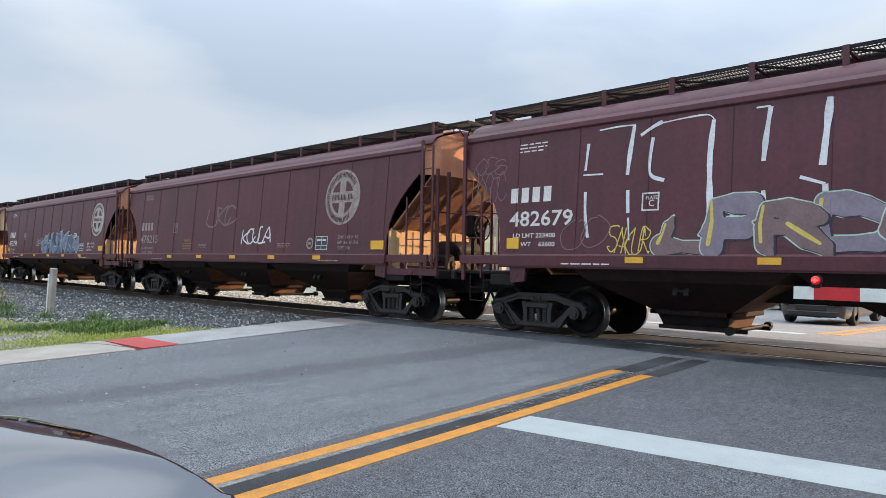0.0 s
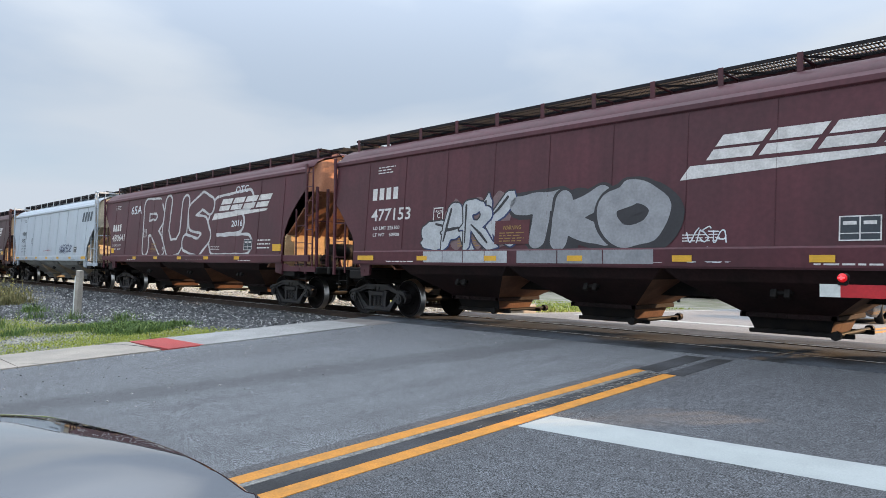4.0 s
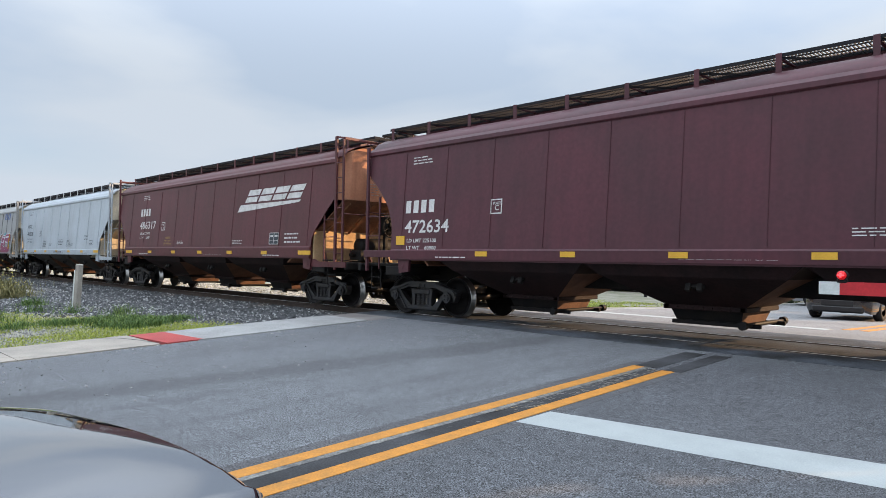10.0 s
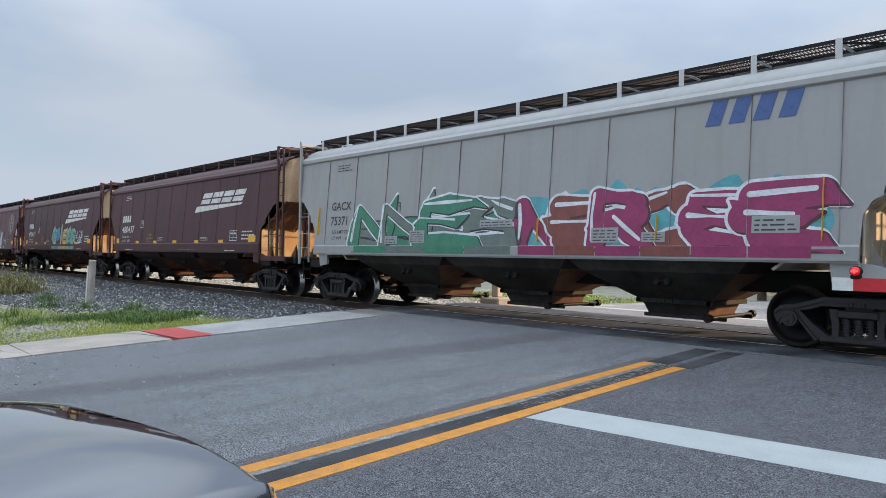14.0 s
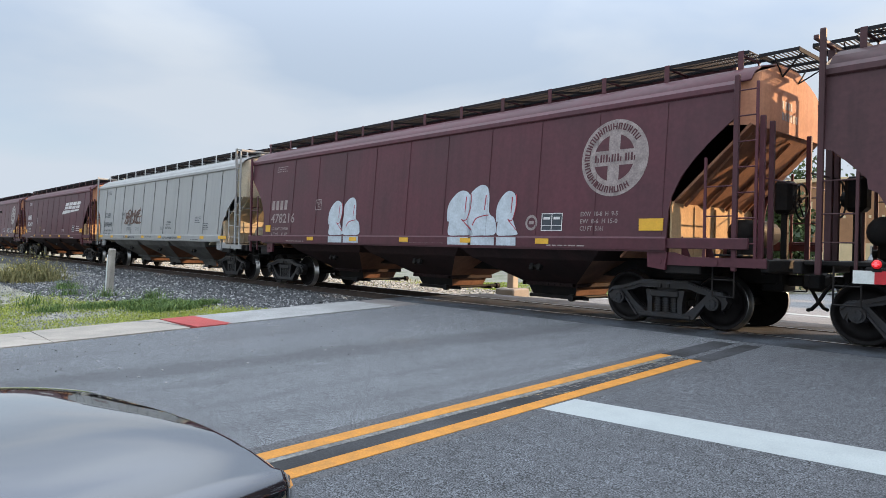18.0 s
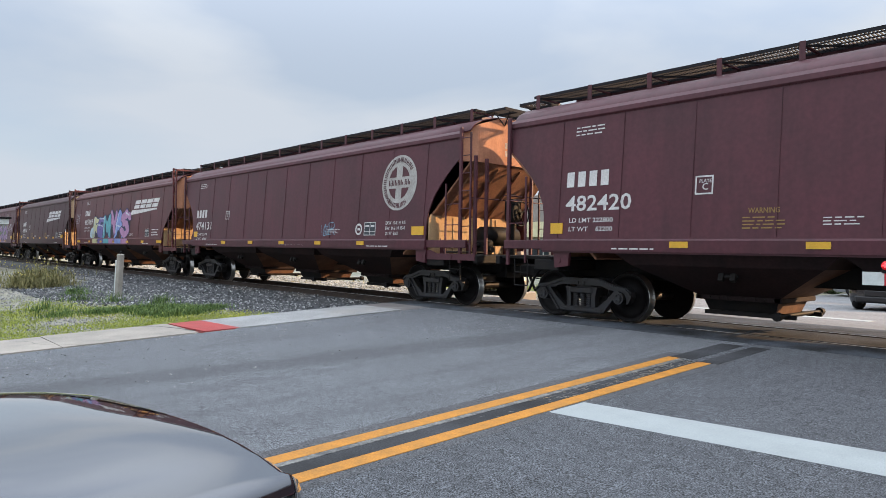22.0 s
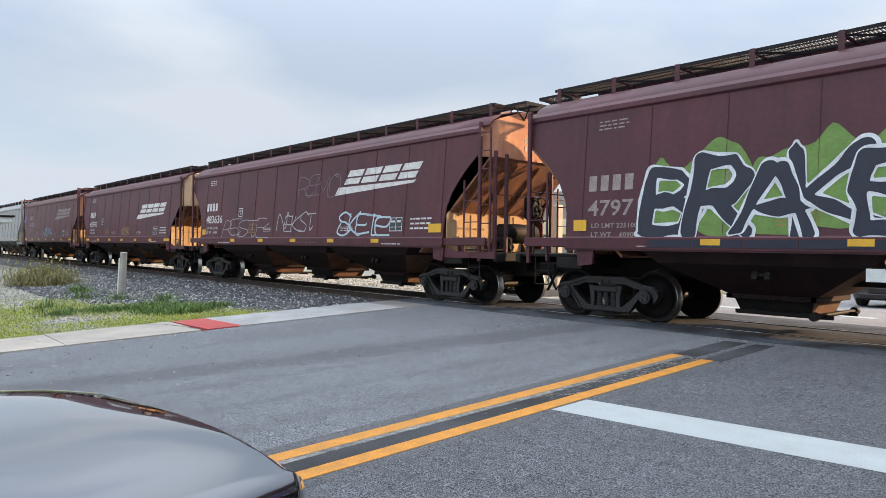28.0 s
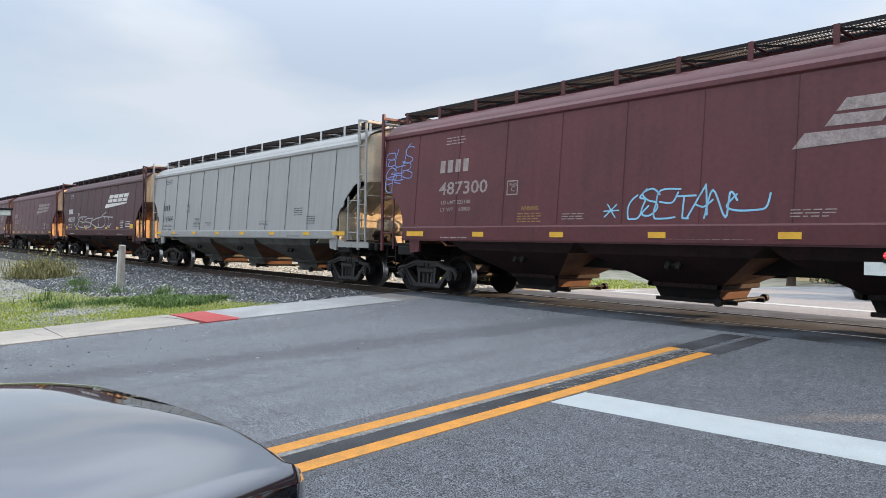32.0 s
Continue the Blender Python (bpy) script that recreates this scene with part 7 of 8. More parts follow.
blades_n("far_lawn", 16000, far_lawn, (0.03, 0.13), GRASS, "rough sunlit lawn behind the crossing", "grass", seed=17, wide=0.016)
scatter("far_gravel", 9000, lambda r, n: np.stack([-12 - r.power(0.7, n) * 45, r.uniform(14.8, 19, n), np.full(n, -0.36)], -1), (0.03, 0.07), PALE_STONE, "pale gravel behind the track", "gravel", 0.6, 16)

rng = np.random.default_rng(77)
spots = Geo()
for k in range(380):
    x, y = rng.uniform(-11.3, 2.0), rng.uniform(-1, 9.6)
    w, d, n = rng.uniform(0.005, 0.013), rng.uniform(0.010, 0.06) * (1.0 if x < -4 else 0.4), 6
    spots.add([(x + w * math.cos(q * math.tau / n) * rng.uniform(0.6, 1.3), y + d * math.sin(q * math.tau / n) * rng.uniform(0.6, 1.3), level(y) + 0.0022) for q in range(n)], [tuple(range(n))])
tagged(new("road_blemishes", spots.mesh("road_blemishes", ASPHALT_DARK)), "small dark pits and tar spots in the asphalt", "road blemishes", kind="stuff")
scatter("road_grit", 700, lambda r, n: (lambda x, y: np.stack([x, y, np.array([level(b) for b in y]) + 0.004], -1))(-11.6 + r.power(0.35, n) * 4.0, r.uniform(0, 9.9, n)), (0.006, 0.018), STONE, "loose grit along the road's edge", "gravel", 0.7, 19)

# ---- marker post, crossing gate ----
WOOD = material("weathered_wood", (0.38, 0.35, 0.31), 0.9, vary=0.3, scale=3, fine=50, bump=0.3, streak=0.4)
SIGN_WHITE = material("reflective_white", (0.62, 0.66, 0.64), 0.45, vary=0.12, scale=6, fine=50, bump=0.03)
SIGN_RED = material("reflective_red", (0.50, 0.022, 0.030), 0.4, vary=0.2, scale=6, fine=50, bump=0.03)
GALV = material("galvanised_steel", (0.35, 0.36, 0.37), 0.45, 0.6, vary=0.2, scale=5, fine=40, bump=0.05)
post = thing("marker_post", "short weathered wooden marker post leaning on the verge", "post", at=pose(-20.75, 6.05, -0.34, 0, 5, 10))
part("post_body", Geo().box(-0.085, 0.085, -0.07, 0.07, 0, 1.36, 0.012), WOOD, post)
part("face_board", Geo().box(-0.16, -0.088, -0.065, 0.065, 0.05, 1.18, 0.01), SIGN_WHITE, post, "pale painted face board")

gate_arm = thing("crossing_gate", "lowered level-crossing gate arm with red and white stripes", "crossing gate", at=(0, 7.6, 0))
gz0, gz1 = 1.005, 1.135
part("arm_core", Geo().box(-2.25, 4.6, 0.0, 0.03, gz0 + 0.01, gz1 - 0.01, 0.004), GALV, gate_arm)
x = -2.255
for k in range(17):
    w = 0.19 if k == 0 else 0.41
    part("stripe", Geo().box(x, x + w, -0.008, 0.0, gz0, gz1), SIGN_WHITE if k % 2 == 0 else SIGN_RED, gate_arm, "white stripe" if k % 2 == 0 else "red stripe")
    x += w
LAMP_RED = glow("red_lamp_glow", (0.55, 0.006, 0.010), 0.28)
LAMP_CORE = glow("red_lamp_core", (1.0, 0.05, 0.06), 1.6)
for lx in (-2.045, 0.6, 3.2):
    part("lamp_body", Geo().box(lx - 0.045, lx + 0.045, -0.02, 0.05, gz1 - 0.01, gz1 + 0.03, 0.008).tube((lx, 0.05, gz1 + 0.065), (lx, -0.02, gz1 + 0.065), 0.052, 14), GRIME, gate_arm)
    part("lens", Geo().lathe([(-0.05, 0.0), (-0.045, 0.02), (-0.033, 0.040), (-0.018, 0.047)], 14), LAMP_RED, gate_arm, "lit red lens", (lx, 0, gz1 + 0.065))
    part("bulb", Geo().box(-0.032, 0.032, -0.056, -0.049, -0.008, 0.008, 0.003).box(-0.010, 0.010, -0.057, -0.050, -0.022, 0.022, 0.003), LAMP_CORE, gate_arm, "bright red core of the lamp", (lx, 0, gz1 + 0.065))
part("mast", Geo().tube((5.0, 0.2, -0.5), (5.0, 0.2, 4.2), 0.065, 12).box(4.75, 5.25, -0.05, 0.45, -0.5, -0.2, 0.02), GALV, gate_arm)
part("mechanism", Geo().box(4.6, 5.0, -0.25, 0.15, 0.75, 1.35, 0.03), GALV, gate_arm)
part("counterweight", Geo().box(5.1, 6.3, -0.03, 0.07, 0.95, 1.15, 0.02), GRIME, gate_arm)

# far signal bases: concrete blocks with posts
for px, py, hgt, w in ((-13.3, 14.9, 3.6, 0.24), (-13.9, 17.2, 3.2, 0.26)):
    s = thing("signal_post", "pale post on a concrete base behind the crossing", "signal post", "signal posts", (px, py, level(py) - 0.4))
    part("base", Geo().box(-0.36, 0.36, -0.36, 0.36, 0, 0.55, 0.04), CONCRETE, s)
    part("post_body", Geo().box(-w / 2, w / 2, -w / 2, w / 2, 0.55, hgt, 0.02), material("post_paint", (0.42, 0.36, 0.28), 0.7, vary=0.2), s)

# ---- buildings and trees behind the train ----
BRICK = material("brown_brick", (0.23, 0.115, 0.062), 0.85, vary=0.3, scale=2, fine=40, bump=0.2, second=(0.185, 0.09, 0.05), spread=0.12)
TAN = material("tan_render", (0.62, 0.48, 0.28), 0.85, vary=0.15, scale=1.5, fine=40, bump=0.15)
SHOP = material("warm_brick_wall", (0.34, 0.175, 0.085), 0.85, vary=0.25, scale=2, fine=40, bump=0.2, second=(0.28, 0.145, 0.07))
GLASS = bpy.data.materials.new("window_glass")
GLASS.use_nodes = True
GLASS.node_tree.nodes["Principled BSDF"].inputs["Base Color"].default_value = (0.03, 0.04, 0.045, 1)
GLASS.node_tree.nodes["Principled BSDF"].inputs["Roughness"].default_value = 0.06
b_y, b_z = 40.0, -0.7
shop = thing("store_building", "low brown brick commercial building with a lettered fascia", "building", at=(0, b_y, b_z))
part("wall", Geo().box(-15.2, 14, 0, 14, 0, 5.9, 0.03), SHOP, shop, "brown brick wall")
part("plinth", Geo().box(-15.25, 14.05, -0.06, 0.0, 0, 2.6, 0.01), TAN, shop, "tan lower wall")
part("coping", Geo().box(-15.35, 14.15, -0.15, 14.1, 5.9, 6.1, 0.02), TAN, shop)
for i in range(5):
    w = part("window", Geo().box(-11 + i * 4.6, -8.2 + i * 4.6, -0.10, -0.062, 0.9, 2.4, 0.01), GLASS, shop)
    part("window_frame", Geo().box(-11.08 + i * 4.6, -8.12 + i * 4.6, -0.13, -0.061, 2.4, 2.48, 0.01).box(-11.08 + i * 4.6, -11.0 + i * 4.6, -0.13, -0.061, 0.9, 2.4).box(-8.2 + i * 4.6, -8.12 + i * 4.6, -0.13, -0.061, 0.9, 2.4), WOOD, w)
sign = Flat()
rng = random.Random(5)
px = -14.2
for wlen in (7, 8, 4, 3):
    for k in range(wlen):
        sign.rect(px, 4.44, px + 0.09, 4.84)
        sign.rect(px + 0.20, 4.44, px + 0.27, 4.84)
        sign.rect(px + 0.09, 4.44 + 0.11 * (k % 4), px + 0.20, 4.50 + 0.11 * (k % 4))
        px += 0.46
    px += 0.5
CREAM = material("cream_letter", (0.66, 0.54, 0.33), 0.6, vary=0.1, bump=0.0)
part("fascia_lettering", sign.g.mesh("fascia_lettering", CREAM), None, shop, "pale raised letters, unreadable", pose(0, -0.012, 0, 90))
sign = Flat()
px = -14.2
while px < 2:
    sign.rect(px, 3.92, px + 0.12, 4.06)
    px += 0.30 if rng.random() < 0.8 else 0.6
part("fascia_small_print", sign.g.mesh("fascia_small_print", CREAM), None, shop, "", pose(0, -0.012, 0, 90))

office = thing("roadside_store", "low grey store with a cream band over dark windows", "building", at=(-17.6, 46.0, -0.7))
part("wall", Geo().box(-24, 0, 0, 12, 4.55, 6.9, 0.03).box(-24, 0, 0.25, 12, 0, 3.2, 0.03), material("grey_render", (0.30, 0.27, 0.25), 0.85, vary=0.2, scale=1.2, fine=30, bump=0.15), office, "grey rendered wall")
part("band", Geo().box(-24.1, 0.1, -0.12, 11.9, 3.2, 4.55, 0.02), material("cream_band", (0.66, 0.62, 0.40), 0.7, vary=0.12, scale=1.5, fine=30, bump=0.08), office, "cream painted band")
for k in range(6):
    w = part("window", Geo().box(-22.5 + k * 3.8, -19.4 + k * 3.8, 0.20, 0.24, 0.9, 2.9, 0.01), GLASS, office)
    part("window_frame", Geo().box(-22.6 + k * 3.8, -19.3 + k * 3.8, 0.17, 0.245, 2.9, 2.99, 0.01).box(-20.99 + k * 3.8, -20.91 + k * 3.8, 0.17, 0.245, 0.9, 2.9, 0.01), SIGN_WHITE, w)
board_sign = thing("pole_sign", "yellow store sign with dark print on two poles", "sign", at=(-21.05, 40.0, -0.9))
part("cabinet", Geo().box(-1.52, 1.52, 0.0, 0.35, 5.05, 7.65, 0.03), GRIME, board_sign, "dark sign cabinet")
part("face", Geo().box(-1.38, 1.38, -0.02, 0.0, 5.42, 7.52, 0.01), material("sign_yellow", (0.62, 0.37, 0.03), 0.5, vary=0.1, scale=2, fine=30, bump=0.02), board_sign, "yellow face")
for x0, x1, z0, z1 in ((-1.46, 1.46, 5.32, 5.40), (-1.46, 1.46, 7.54, 7.62), (-1.46, -1.39, 5.40, 7.54), (1.39, 1.46, 5.40, 7.54)):
    part("border", Geo().box(x0, x1, -0.03, -0.001, z0, z1, 0.005), SIGN_WHITE, board_sign)
for k in range(6):
    part("print_bar", Geo().box(-1.05 + k * 0.37, -0.80 + k * 0.37, -0.028, -0.018, 6.72, 7.12), LETTER_DARK, board_sign)
for k in range(9):
    part("print_bar", Geo().box(-1.10 + k * 0.25, -0.93 + k * 0.25, -0.028, -0.018, 6.12, 6.30), GRIME, board_sign)
part("print_strip", Geo().box(-1.18, 1.18, -0.028, -0.018, 5.56, 5.84), LETTER_DARK, board_sign, "dark strip of small print")
for x in (-1.1, 1.1):
    part("pole", Geo().tube((x, 0.18, 0), (x, 0.18, 5.06), 0.11, 12), GRIME, board_sign)
plate = thing("traffic_sign", "pale eight-sided traffic sign seen from behind on a post", "sign", at=(-19.41, 38.2, -1.1))
octagon = [(0.40 * math.cos(math.tau * (k + 0.5) / 8), 3.44 + 0.40 * math.sin(math.tau * (k + 0.5) / 8)) for k in range(8)]
part("plate", Geo().prism(octagon, -0.004, 0.004), material("sign_back", (0.55, 0.53, 0.42), 0.5, 0.2, vary=0.1, bump=0.02), plate)
part("post_body", Geo().box(-0.03, 0.03, 0.006, 0.05, 0, 3.7, 0.008), GALV, plate)

shed = thing("brick_shed", "small brick building with a white fascia beside the track", "building", at=(-44.0, 6.3, -0.45))
part("wall", Geo().box(-12, 0, -5, 0, 0, 2.75, 0.02), BRICK, shed, "red-brown brick wall")
part("fascia", Geo().box(-13, 1.3, -6, 0.6, 2.72, 3.02, 0.02), SIGN_WHITE, shed, "white painted fascia")
part("roof", Geo().box(-13.1, 1.4, -6.1, 0.7, 3.02, 3.12, 0.02).prism([(-13.1, 3.12), (1.4, 3.12), (-1.5, 3.5), (-11, 3.5)], -5.0, 0.0), GRIME, shed, "dark shingle roof")
part("window", Geo().box(-0.0, 0.02, -3.4, -2.2, 1.0, 2.1), GLASS, shed)

BARK = material("bark", (0.10, 0.075, 0.055), 0.9, vary=0.4, scale=4, fine=30, bump=0.5)
LEAF = island_material("leaf_green", (0.022, 0.045, 0.014), (0.075, 0.115, 0.030), 0.6)
HEDGE = island_material("hedge_green", (0.02, 0.045, 0.012), (0.06, 0.10, 0.025), 0.6)


def leaf_cloud(rng, centres, n, spread, size):
    """Small leaf faces round branch ends."""
    i = rng.integers(0, len(centres), n)
    p = np.array(centres)[i] + rng.normal(0, spread, (n, 3))
    a = rng.normal(0, 1, (n, 3))
    a /= np.linalg.norm(a, axis=1)[:, None]
    b = np.cross(a, rng.normal(0, 1, (n, 3)))
    b /= np.linalg.norm(b, axis=1)[:, None]
    s = rng.uniform(size * 0.5, size * 1.4, (n, 1))
    v = np.stack([p - a * s, p + b * s * 0.6, p + a * s, p - b * s * 0.6], 1).reshape(-1, 3)
    f = (np.arange(n * 4).reshape(-1, 4)).tolist()
    return v.tolist(), f


def tree(x, y, high, wide, seed, label):
    rng = np.random.default_rng(seed)
    z0 = level(y) - 0.3
    t = thing("tree", label, "tree", "trees behind the crossing", (x, y, z0))
    g = Geo()
    centres = []
    pts = [Vector((0, 0, 0))]
    for k in range(5):
        pts.append(pts[-1] + Vector((rng.normal(0, 0.12), rng.normal(0, 0.12), high * 0.15)))
    for k in range(5):
        g.tube(pts[k], pts[k + 1], 0.24 * (1 - k / 6.5), 8, 0.24 * (1 - (k + 1) / 6.5), False)
    for k in range(26):
        h = rng.uniform(0.28, 0.95)
        a = rng.uniform(0, 6.28)
        r = wide * (0.35 + 0.65 * math.sin(min(1, (1 - h) * 1.35) * 1.57)) * rng.uniform(0.5, 1.0)
        root = pts[min(5, max(1, int(h * 6)))]
        tip = Vector((root.x + r * math.cos(a), root.y + r * math.sin(a), high * h + rng.uniform(0, 0.1) * high))
        g.tube(root, tip, 0.06, 5, 0.015, False)
        centres += [tuple(tip), tuple(root.lerp(tip, 0.65))]
    part("trunk", g, BARK, t, "brown trunk and limbs")
    v, f = leaf_cloud(rng, centres, 3600, wide * 0.16, 0.17)
    me = bpy.data.meshes.new("crown")
    me.from_pydata(v, [], f)
    me.materials.append(LEAF)
    part("crown", me, None, t, "dense dark green leaves")
    return t


tree(-9.6, 58, 14, 3.6, 21, "tall dark green tree behind the building")
tree(-6.6, 62, 15, 3.8, 22, "tall dark green tree behind the building")
tree(-15.5, 60, 11, 3.6, 23, "dark green tree behind the building")
tree(-20.5, 56, 9, 3.4, 24, "broad dark green tree behind the building")
tree(-13.0, 33.5, 5.2, 1.7, 25, "small leafy tree before the brown building")
tree(-1.5, 60, 13, 4.2, 26, "tall green tree behind the building")
tree(-27, 50, 8, 3.6, 27, "broad green tree beside the far road")
tree(-36, 52, 9, 4, 28, "broad green tree beside the far road")
for k in range(7):
    rng = np.random.default_rng(40 + k)
    hx = -12.6 + k * 1.75
    v, f = leaf_cloud(rng, [(rng.normal(0, 0.45), rng.normal(0, 0.3), 0.3 + abs(rng.normal(0.35, 0.3))) for _ in range(14)], 1100, 0.17, 0.075)
    me = bpy.data.meshes.new("hedge_bush")
    me.from_pydata(v, [], f)
    me.materials.append(HEDGE)
    h = thing("hedge_bush", "clipped green bush along the building", "bush", "bushes along the building", (hx, 37.2, level(37) - 0.15))
    part("foliage", me, None, h)
    part("stem", Geo().tube((0, 0, -0.2), (0.05, 0, 0.6), 0.03, 6).tube((0, 0, 0.1), (-0.3, 0.1, 0.7), 0.02, 5), BARK, h)

# ---- road vehicles ----
BLACK = material("black_car_paint", (0.012, 0.013, 0.016), 0.16, vary=0.1, scale=2, fine=200, bump=0.0, coat=1.0)
DARK_GREY = material("dark_metallic_paint", (0.075, 0.085, 0.105), 0.06, 0.9, vary=0.05, scale=2, fine=300, bump=0.0, coat=1.0)
SILVER = material("silver_car_paint", (0.45, 0.47, 0.50), 0.3, 0.4, vary=0.1, bump=0.0, coat=0.6)
DARK_GREY.node_tree.nodes["Principled BSDF"].inputs["Coat IOR"].default_value = 1.6
RUBBER = material("tyre_rubber", (0.022, 0.022, 0.023), 0.85, vary=0.3, fine=80, bump=0.2)
ALLOY = material("alloy_rim", (0.52, 0.53, 0.55), 0.3, 0.9, vary=0.15, bump=0.0)
TRIM = material("black_trim", (0.018, 0.018, 0.019), 0.55, vary=0.2, bump=0.05)
HEAD = material("lamp_glass", (0.20, 0.21, 0.23), 0.08, 0.3, vary=0.1, bump=0.0, coat=1.0)


def loft(sections):
    """Cross-sections of (x, z) at stations y, skinned."""
    g = Geo()
    rows = [[(x, y, z) for x, z in sec] for y, sec in sections]
    g.grid(rows, None, True)
    for r, flip in ((rows[0], False), (rows[-1], True)):
        g.add(r, [tuple(range(len(r)))[:: -1 if flip else 1]])
    return g


def car_section(w, z_low, z_belt, z_top, n=17):
    """Half-round section of a car's lower body: sill, side, shoulder and a gently domed top."""
    left = [(-w * 0.93, z_low), (-w * 0.985, z_low + 0.12), (-w, z_low + (z_belt - z_low) * 0.55), (-w * 0.985, z_belt - 0.05), (-w * 0.945, z_belt)]
    top = []
    for k in range(n):
        t = -1 + 2 * k / (n - 1)
        top.append((w * 0.90 * t, z_belt + (z_top - z_belt) * (1 - abs(t) ** 3.2)))
    return left + top + [(-x, z) for x, z in left[::-1]]


def road_wheel(parent, x, y, r, s):
    g = Geo().lathe([(-0.10, r * 0.62), (-0.11, r * 0.93), (-0.08, r), (0.08, r), (0.11, r * 0.93), (0.10, r * 0.62)], 26)
    w = part("wheel", g, RUBBER, parent, "black tyre", pose(x, y, r, 0, 0, 90))
    rim = Geo().lathe([(-0.10 * s, r * 0.62), (-0.085 * s, r * 0.56), (-0.03 * s, r * 0.54)], 26)
    for k in range(5):
        a = k * math.tau / 5
        rim.bar((0.03 * math.cos(a), -0.075 * s, 0.03 * math.sin(a)), (r * 0.6 * math.cos(a), -0.085 * s, r * 0.6 * math.sin(a)), 0.05, 0.02)
    part("rim", rim, ALLOY, w, "alloy rim")


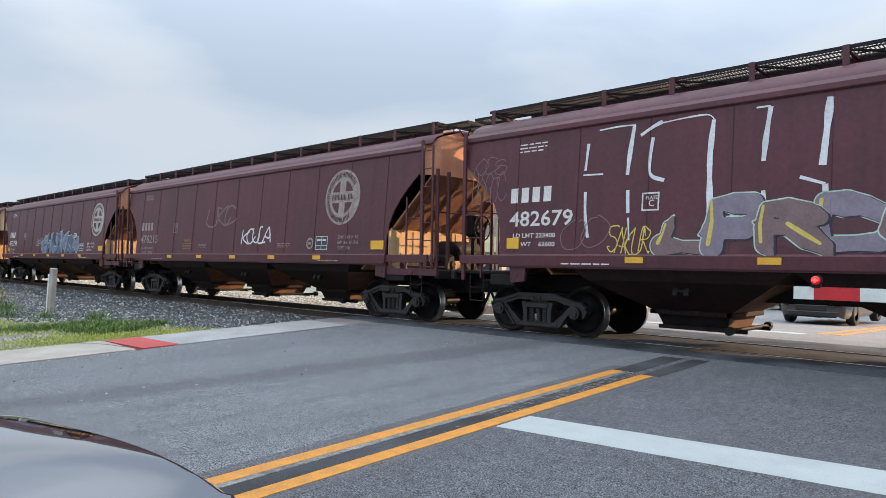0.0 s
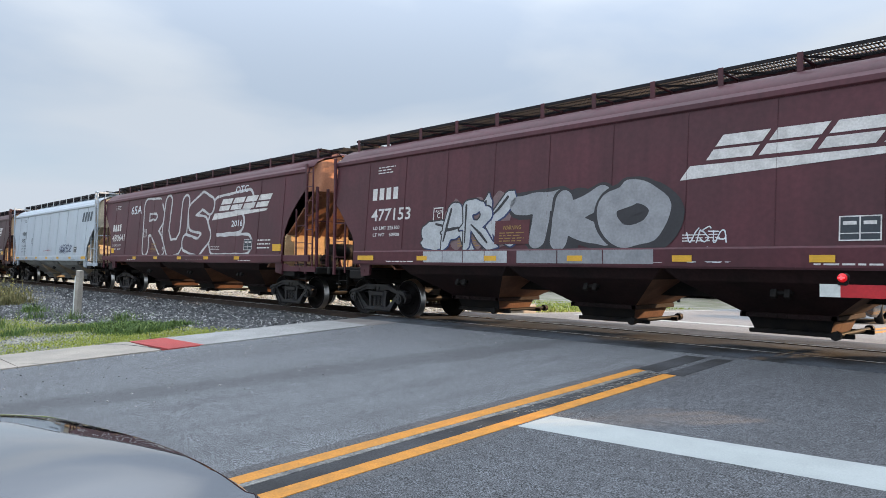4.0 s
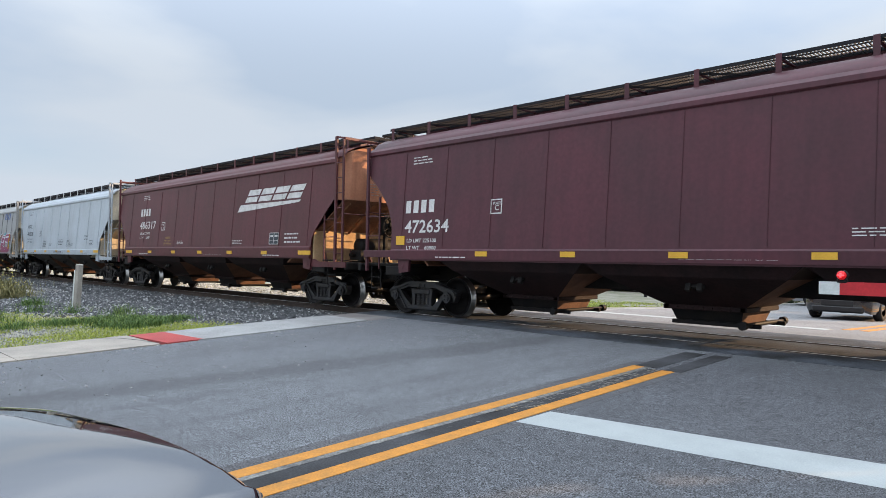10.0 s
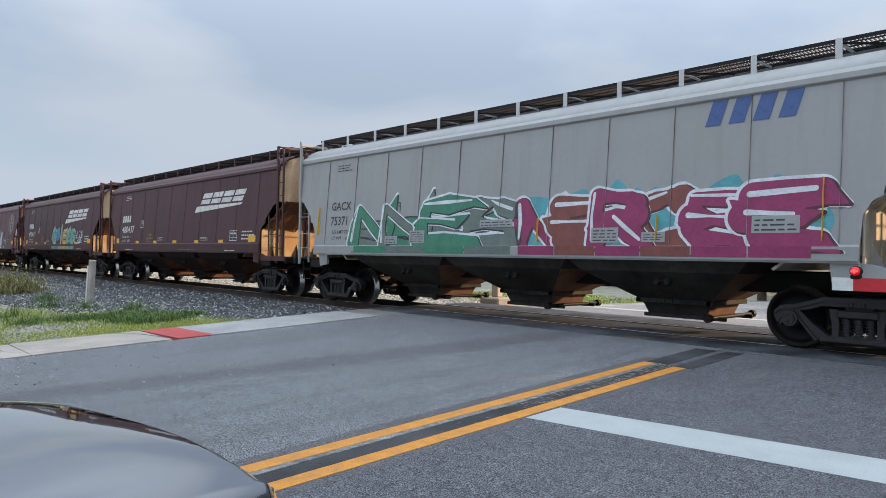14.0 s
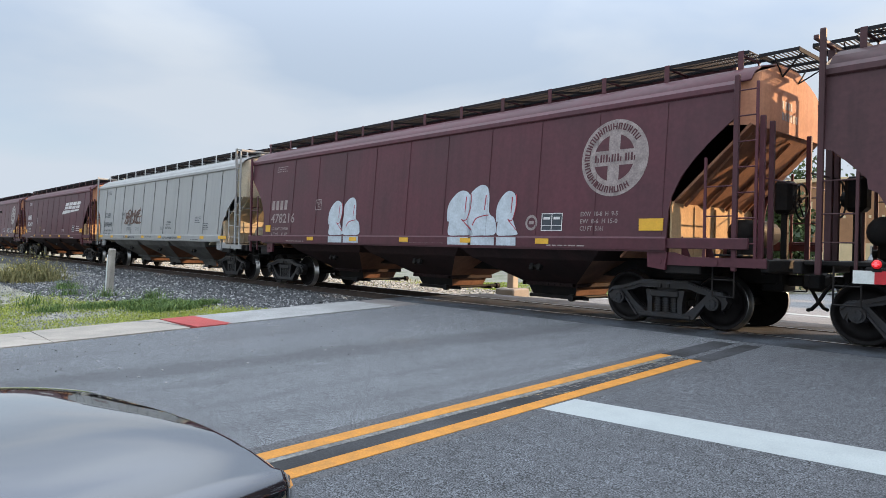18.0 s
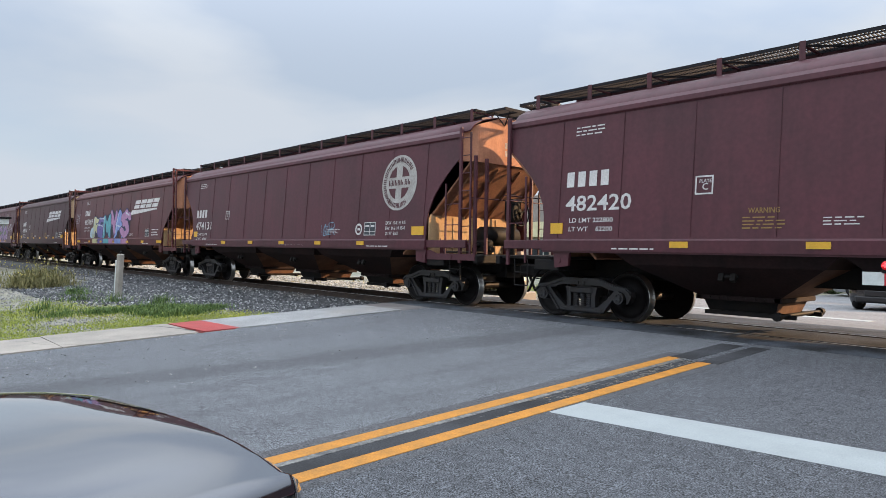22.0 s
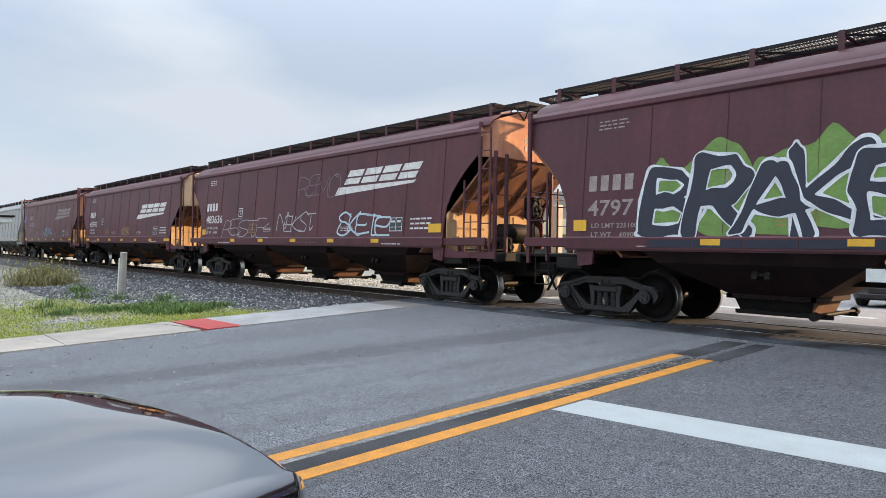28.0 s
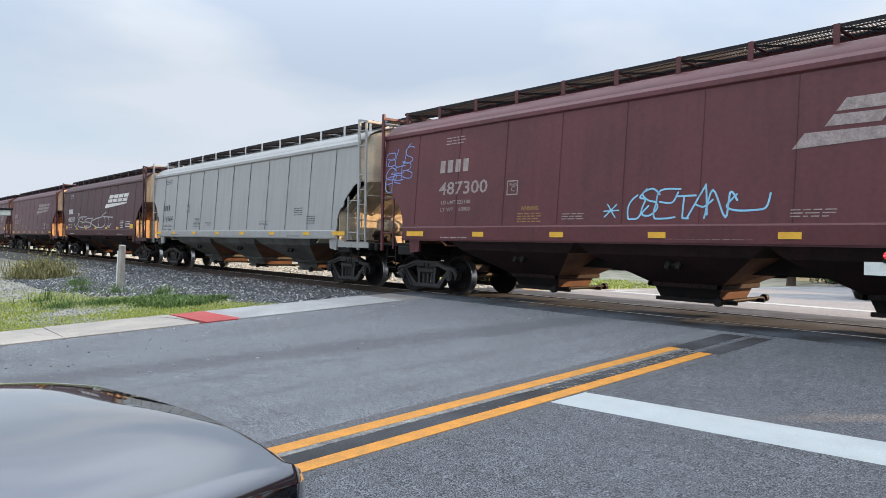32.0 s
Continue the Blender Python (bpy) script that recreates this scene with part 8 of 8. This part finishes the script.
def road_car(name, label, paint, at, width, length, hood, height, belt, nose=1.0):
    """A car heading along +y from its own middle; hood: height of its bonnet at the front."""
    c = thing(name, label, "car", at=at)
    w, L = width / 2, length / 2
    st = [(L, 0.66, 0.34, hood - 0.32, hood - 0.24), (L - 0.05 * nose, 0.82, 0.26, hood - 0.18, hood - 0.10), (L - 0.132 * nose, 0.905, 0.22, hood - 0.12, hood - 0.036), (L - 0.14 * nose, 0.91, 0.22, hood - 0.12, hood - 0.030), (L - 0.15 * nose, 0.914, 0.22, hood - 0.118, hood - 0.0265), (L - 0.24 * nose, 0.937, 0.215, hood - 0.100, hood - 0.006), (L - 0.33 * nose, 0.957, 0.212, hood - 0.088, hood + 0.008), (L - 0.43 * nose, 0.975, 0.21, hood - 0.078, hood + 0.017), (L - 0.62 * nose, 1.0, 0.21, hood - 0.06, hood + 0.030), (L - 1.1, 1.0, 0.21, hood - 0.02, hood + 0.075), (L - 1.45, 1.0, 0.21, belt - 0.02, belt + 0.06),
          (0, 1.0, 0.21, belt, belt + 0.05), (-L + 1.0, 1.0, 0.22, belt + 0.02, belt + 0.06), (-L + 0.3, 0.96, 0.26, belt, belt + 0.04), (-L, 0.84, 0.36, belt - 0.12, belt - 0.06)]
    part("body", loft([(y, car_section(w * k, lo, be, to)) for y, k, lo, be, to in st]), paint, c)
    cab = [(L - 1.38, 0.86, belt + 0.05, belt + 0.07), (L - 2.15, 0.80, belt + 0.04, height - 0.04), (L - 2.8, 0.78, belt + 0.04, height), (-L + 1.6, 0.78, belt + 0.04, height - 0.02), (-L + 0.55, 0.82, belt + 0.03, belt + 0.10)]
    rows = []
    for y, k, lo, top in cab:
        rows.append((y, [(-w * k * 1.08, lo), (-w * k * 0.98, lo + (top - lo) * 0.6), (-w * k * 0.84, top - 0.02), (-w * k * 0.4, top), (w * k * 0.4, top), (w * k * 0.84, top - 0.02), (w * k * 0.98, lo + (top - lo) * 0.6), (w * k * 1.08, lo)]))
    part("greenhouse", loft(rows), GLASS, c, "dark window glass")
    part("roof", Geo().grid([[(w * k * t, y, top + 0.012 - 0.03 * abs(t) ** 3) for t in np.linspace(-0.84, 0.84, 7)] for y, k, lo, top in cab[1:4]], (0, 0, -0.02), True), paint, c)
    for s in (-1, 1):
        for y in (L - 0.95, -L + 0.95):
            road_wheel(c, s * (w - 0.10), y, 0.35, 1 if s < 0 else -1)
        part("headlight", Geo().box(min(s * w * 0.50, s * w * 0.82), max(s * w * 0.50, s * w * 0.82), L - 0.24, L - 0.06, hood - 0.42, hood - 0.27, 0.03), HEAD, c, "clear headlight")
        part("mirror", Geo().box(min(s * w * 0.97, s * (w + 0.20)), max(s * w * 0.97, s * (w + 0.20)), L - 1.95, L - 1.80, belt + 0.10, belt + 0.26, 0.04), paint, c)
        part("door_handle", Geo().box(min(s * w * 0.99, s * (w + 0.03)), max(s * w * 0.99, s * (w + 0.03)), -0.5, -0.3, belt - 0.12, belt - 0.08, 0.01), TRIM, c)
    part("grille", Geo().box(-w * 0.45, w * 0.45, L - 0.06, L + 0.015, 0.42, hood - 0.36, 0.02), TRIM, c, "black grille")
    part("bumper", Geo().box(-w * 0.72, w * 0.72, L - 0.12, L + 0.03, 0.24, 0.44, 0.05), TRIM, c)
    return c


road_car("waiting_car", "glossy dark grey car waiting at the stop line", DARK_GREY, pose(-2.072, -1.304, -0.455, 0, 0, 13.4), 1.89, 4.7, 1.195, 1.72, 1.24, 1.26)
road_car("far_car", "black car waiting behind the crossing", BLACK, pose(-5.9, 22.4 + 1.4, level(22.5), 0, 0, 180), 1.86, 4.7, 0.95, 1.65, 1.02)
road_car("parked_car", "silver parked car before the brown building", SILVER, pose(-9.0, 34.5, level(34.5), 0, 0, 90), 1.8, 4.5, 0.85, 1.45, 0.9)
road_car("parked_car", "white parked car before the brown building", material("white_car_paint", (0.62, 0.63, 0.64), 0.3, vary=0.05, bump=0.0, coat=0.6), pose(-3.0, 34.8, level(34.8), 0, 0, 90), 1.8, 4.5, 0.85, 1.45, 0.9)


# ---- what moves ----
def motions():
    for car in TRAIN:
        x0 = car["start"]
        walk(car, [(t, pose(x0 + SPEED * t, TRACK_Y, 0)) for t in (0.0, 8.0, 16.0, 24.0, SECONDS)])
    # every wheel set turns with the train's speed; sets on the same side of their trucks share one turn
    lead = {}
    for ob in [o for c in TRAIN for t in c.children if t.name.startswith("truck") for o in t.children if o.name.startswith("wheelset")]:
        side = ob.location.x > 0
        if side not in lead:
            lead[side] = ob
            x = AXLE if side else -AXLE
            steps = int(SECONDS * FPS)
            walk(ob, [(k / FPS, pose(x, 0, WHEEL_R) @ Matrix.Rotation(SPEED * k / FPS / WHEEL_R, 4, "Y")) for k in range(steps + 1)])
        else:
            ob.rotation_mode = "QUATERNION"
            keys = ob.animation_data_create()
            keys.action = lead[side].animation_data.action
            keys.action_slot = lead[side].animation_data.action_slot


motions()
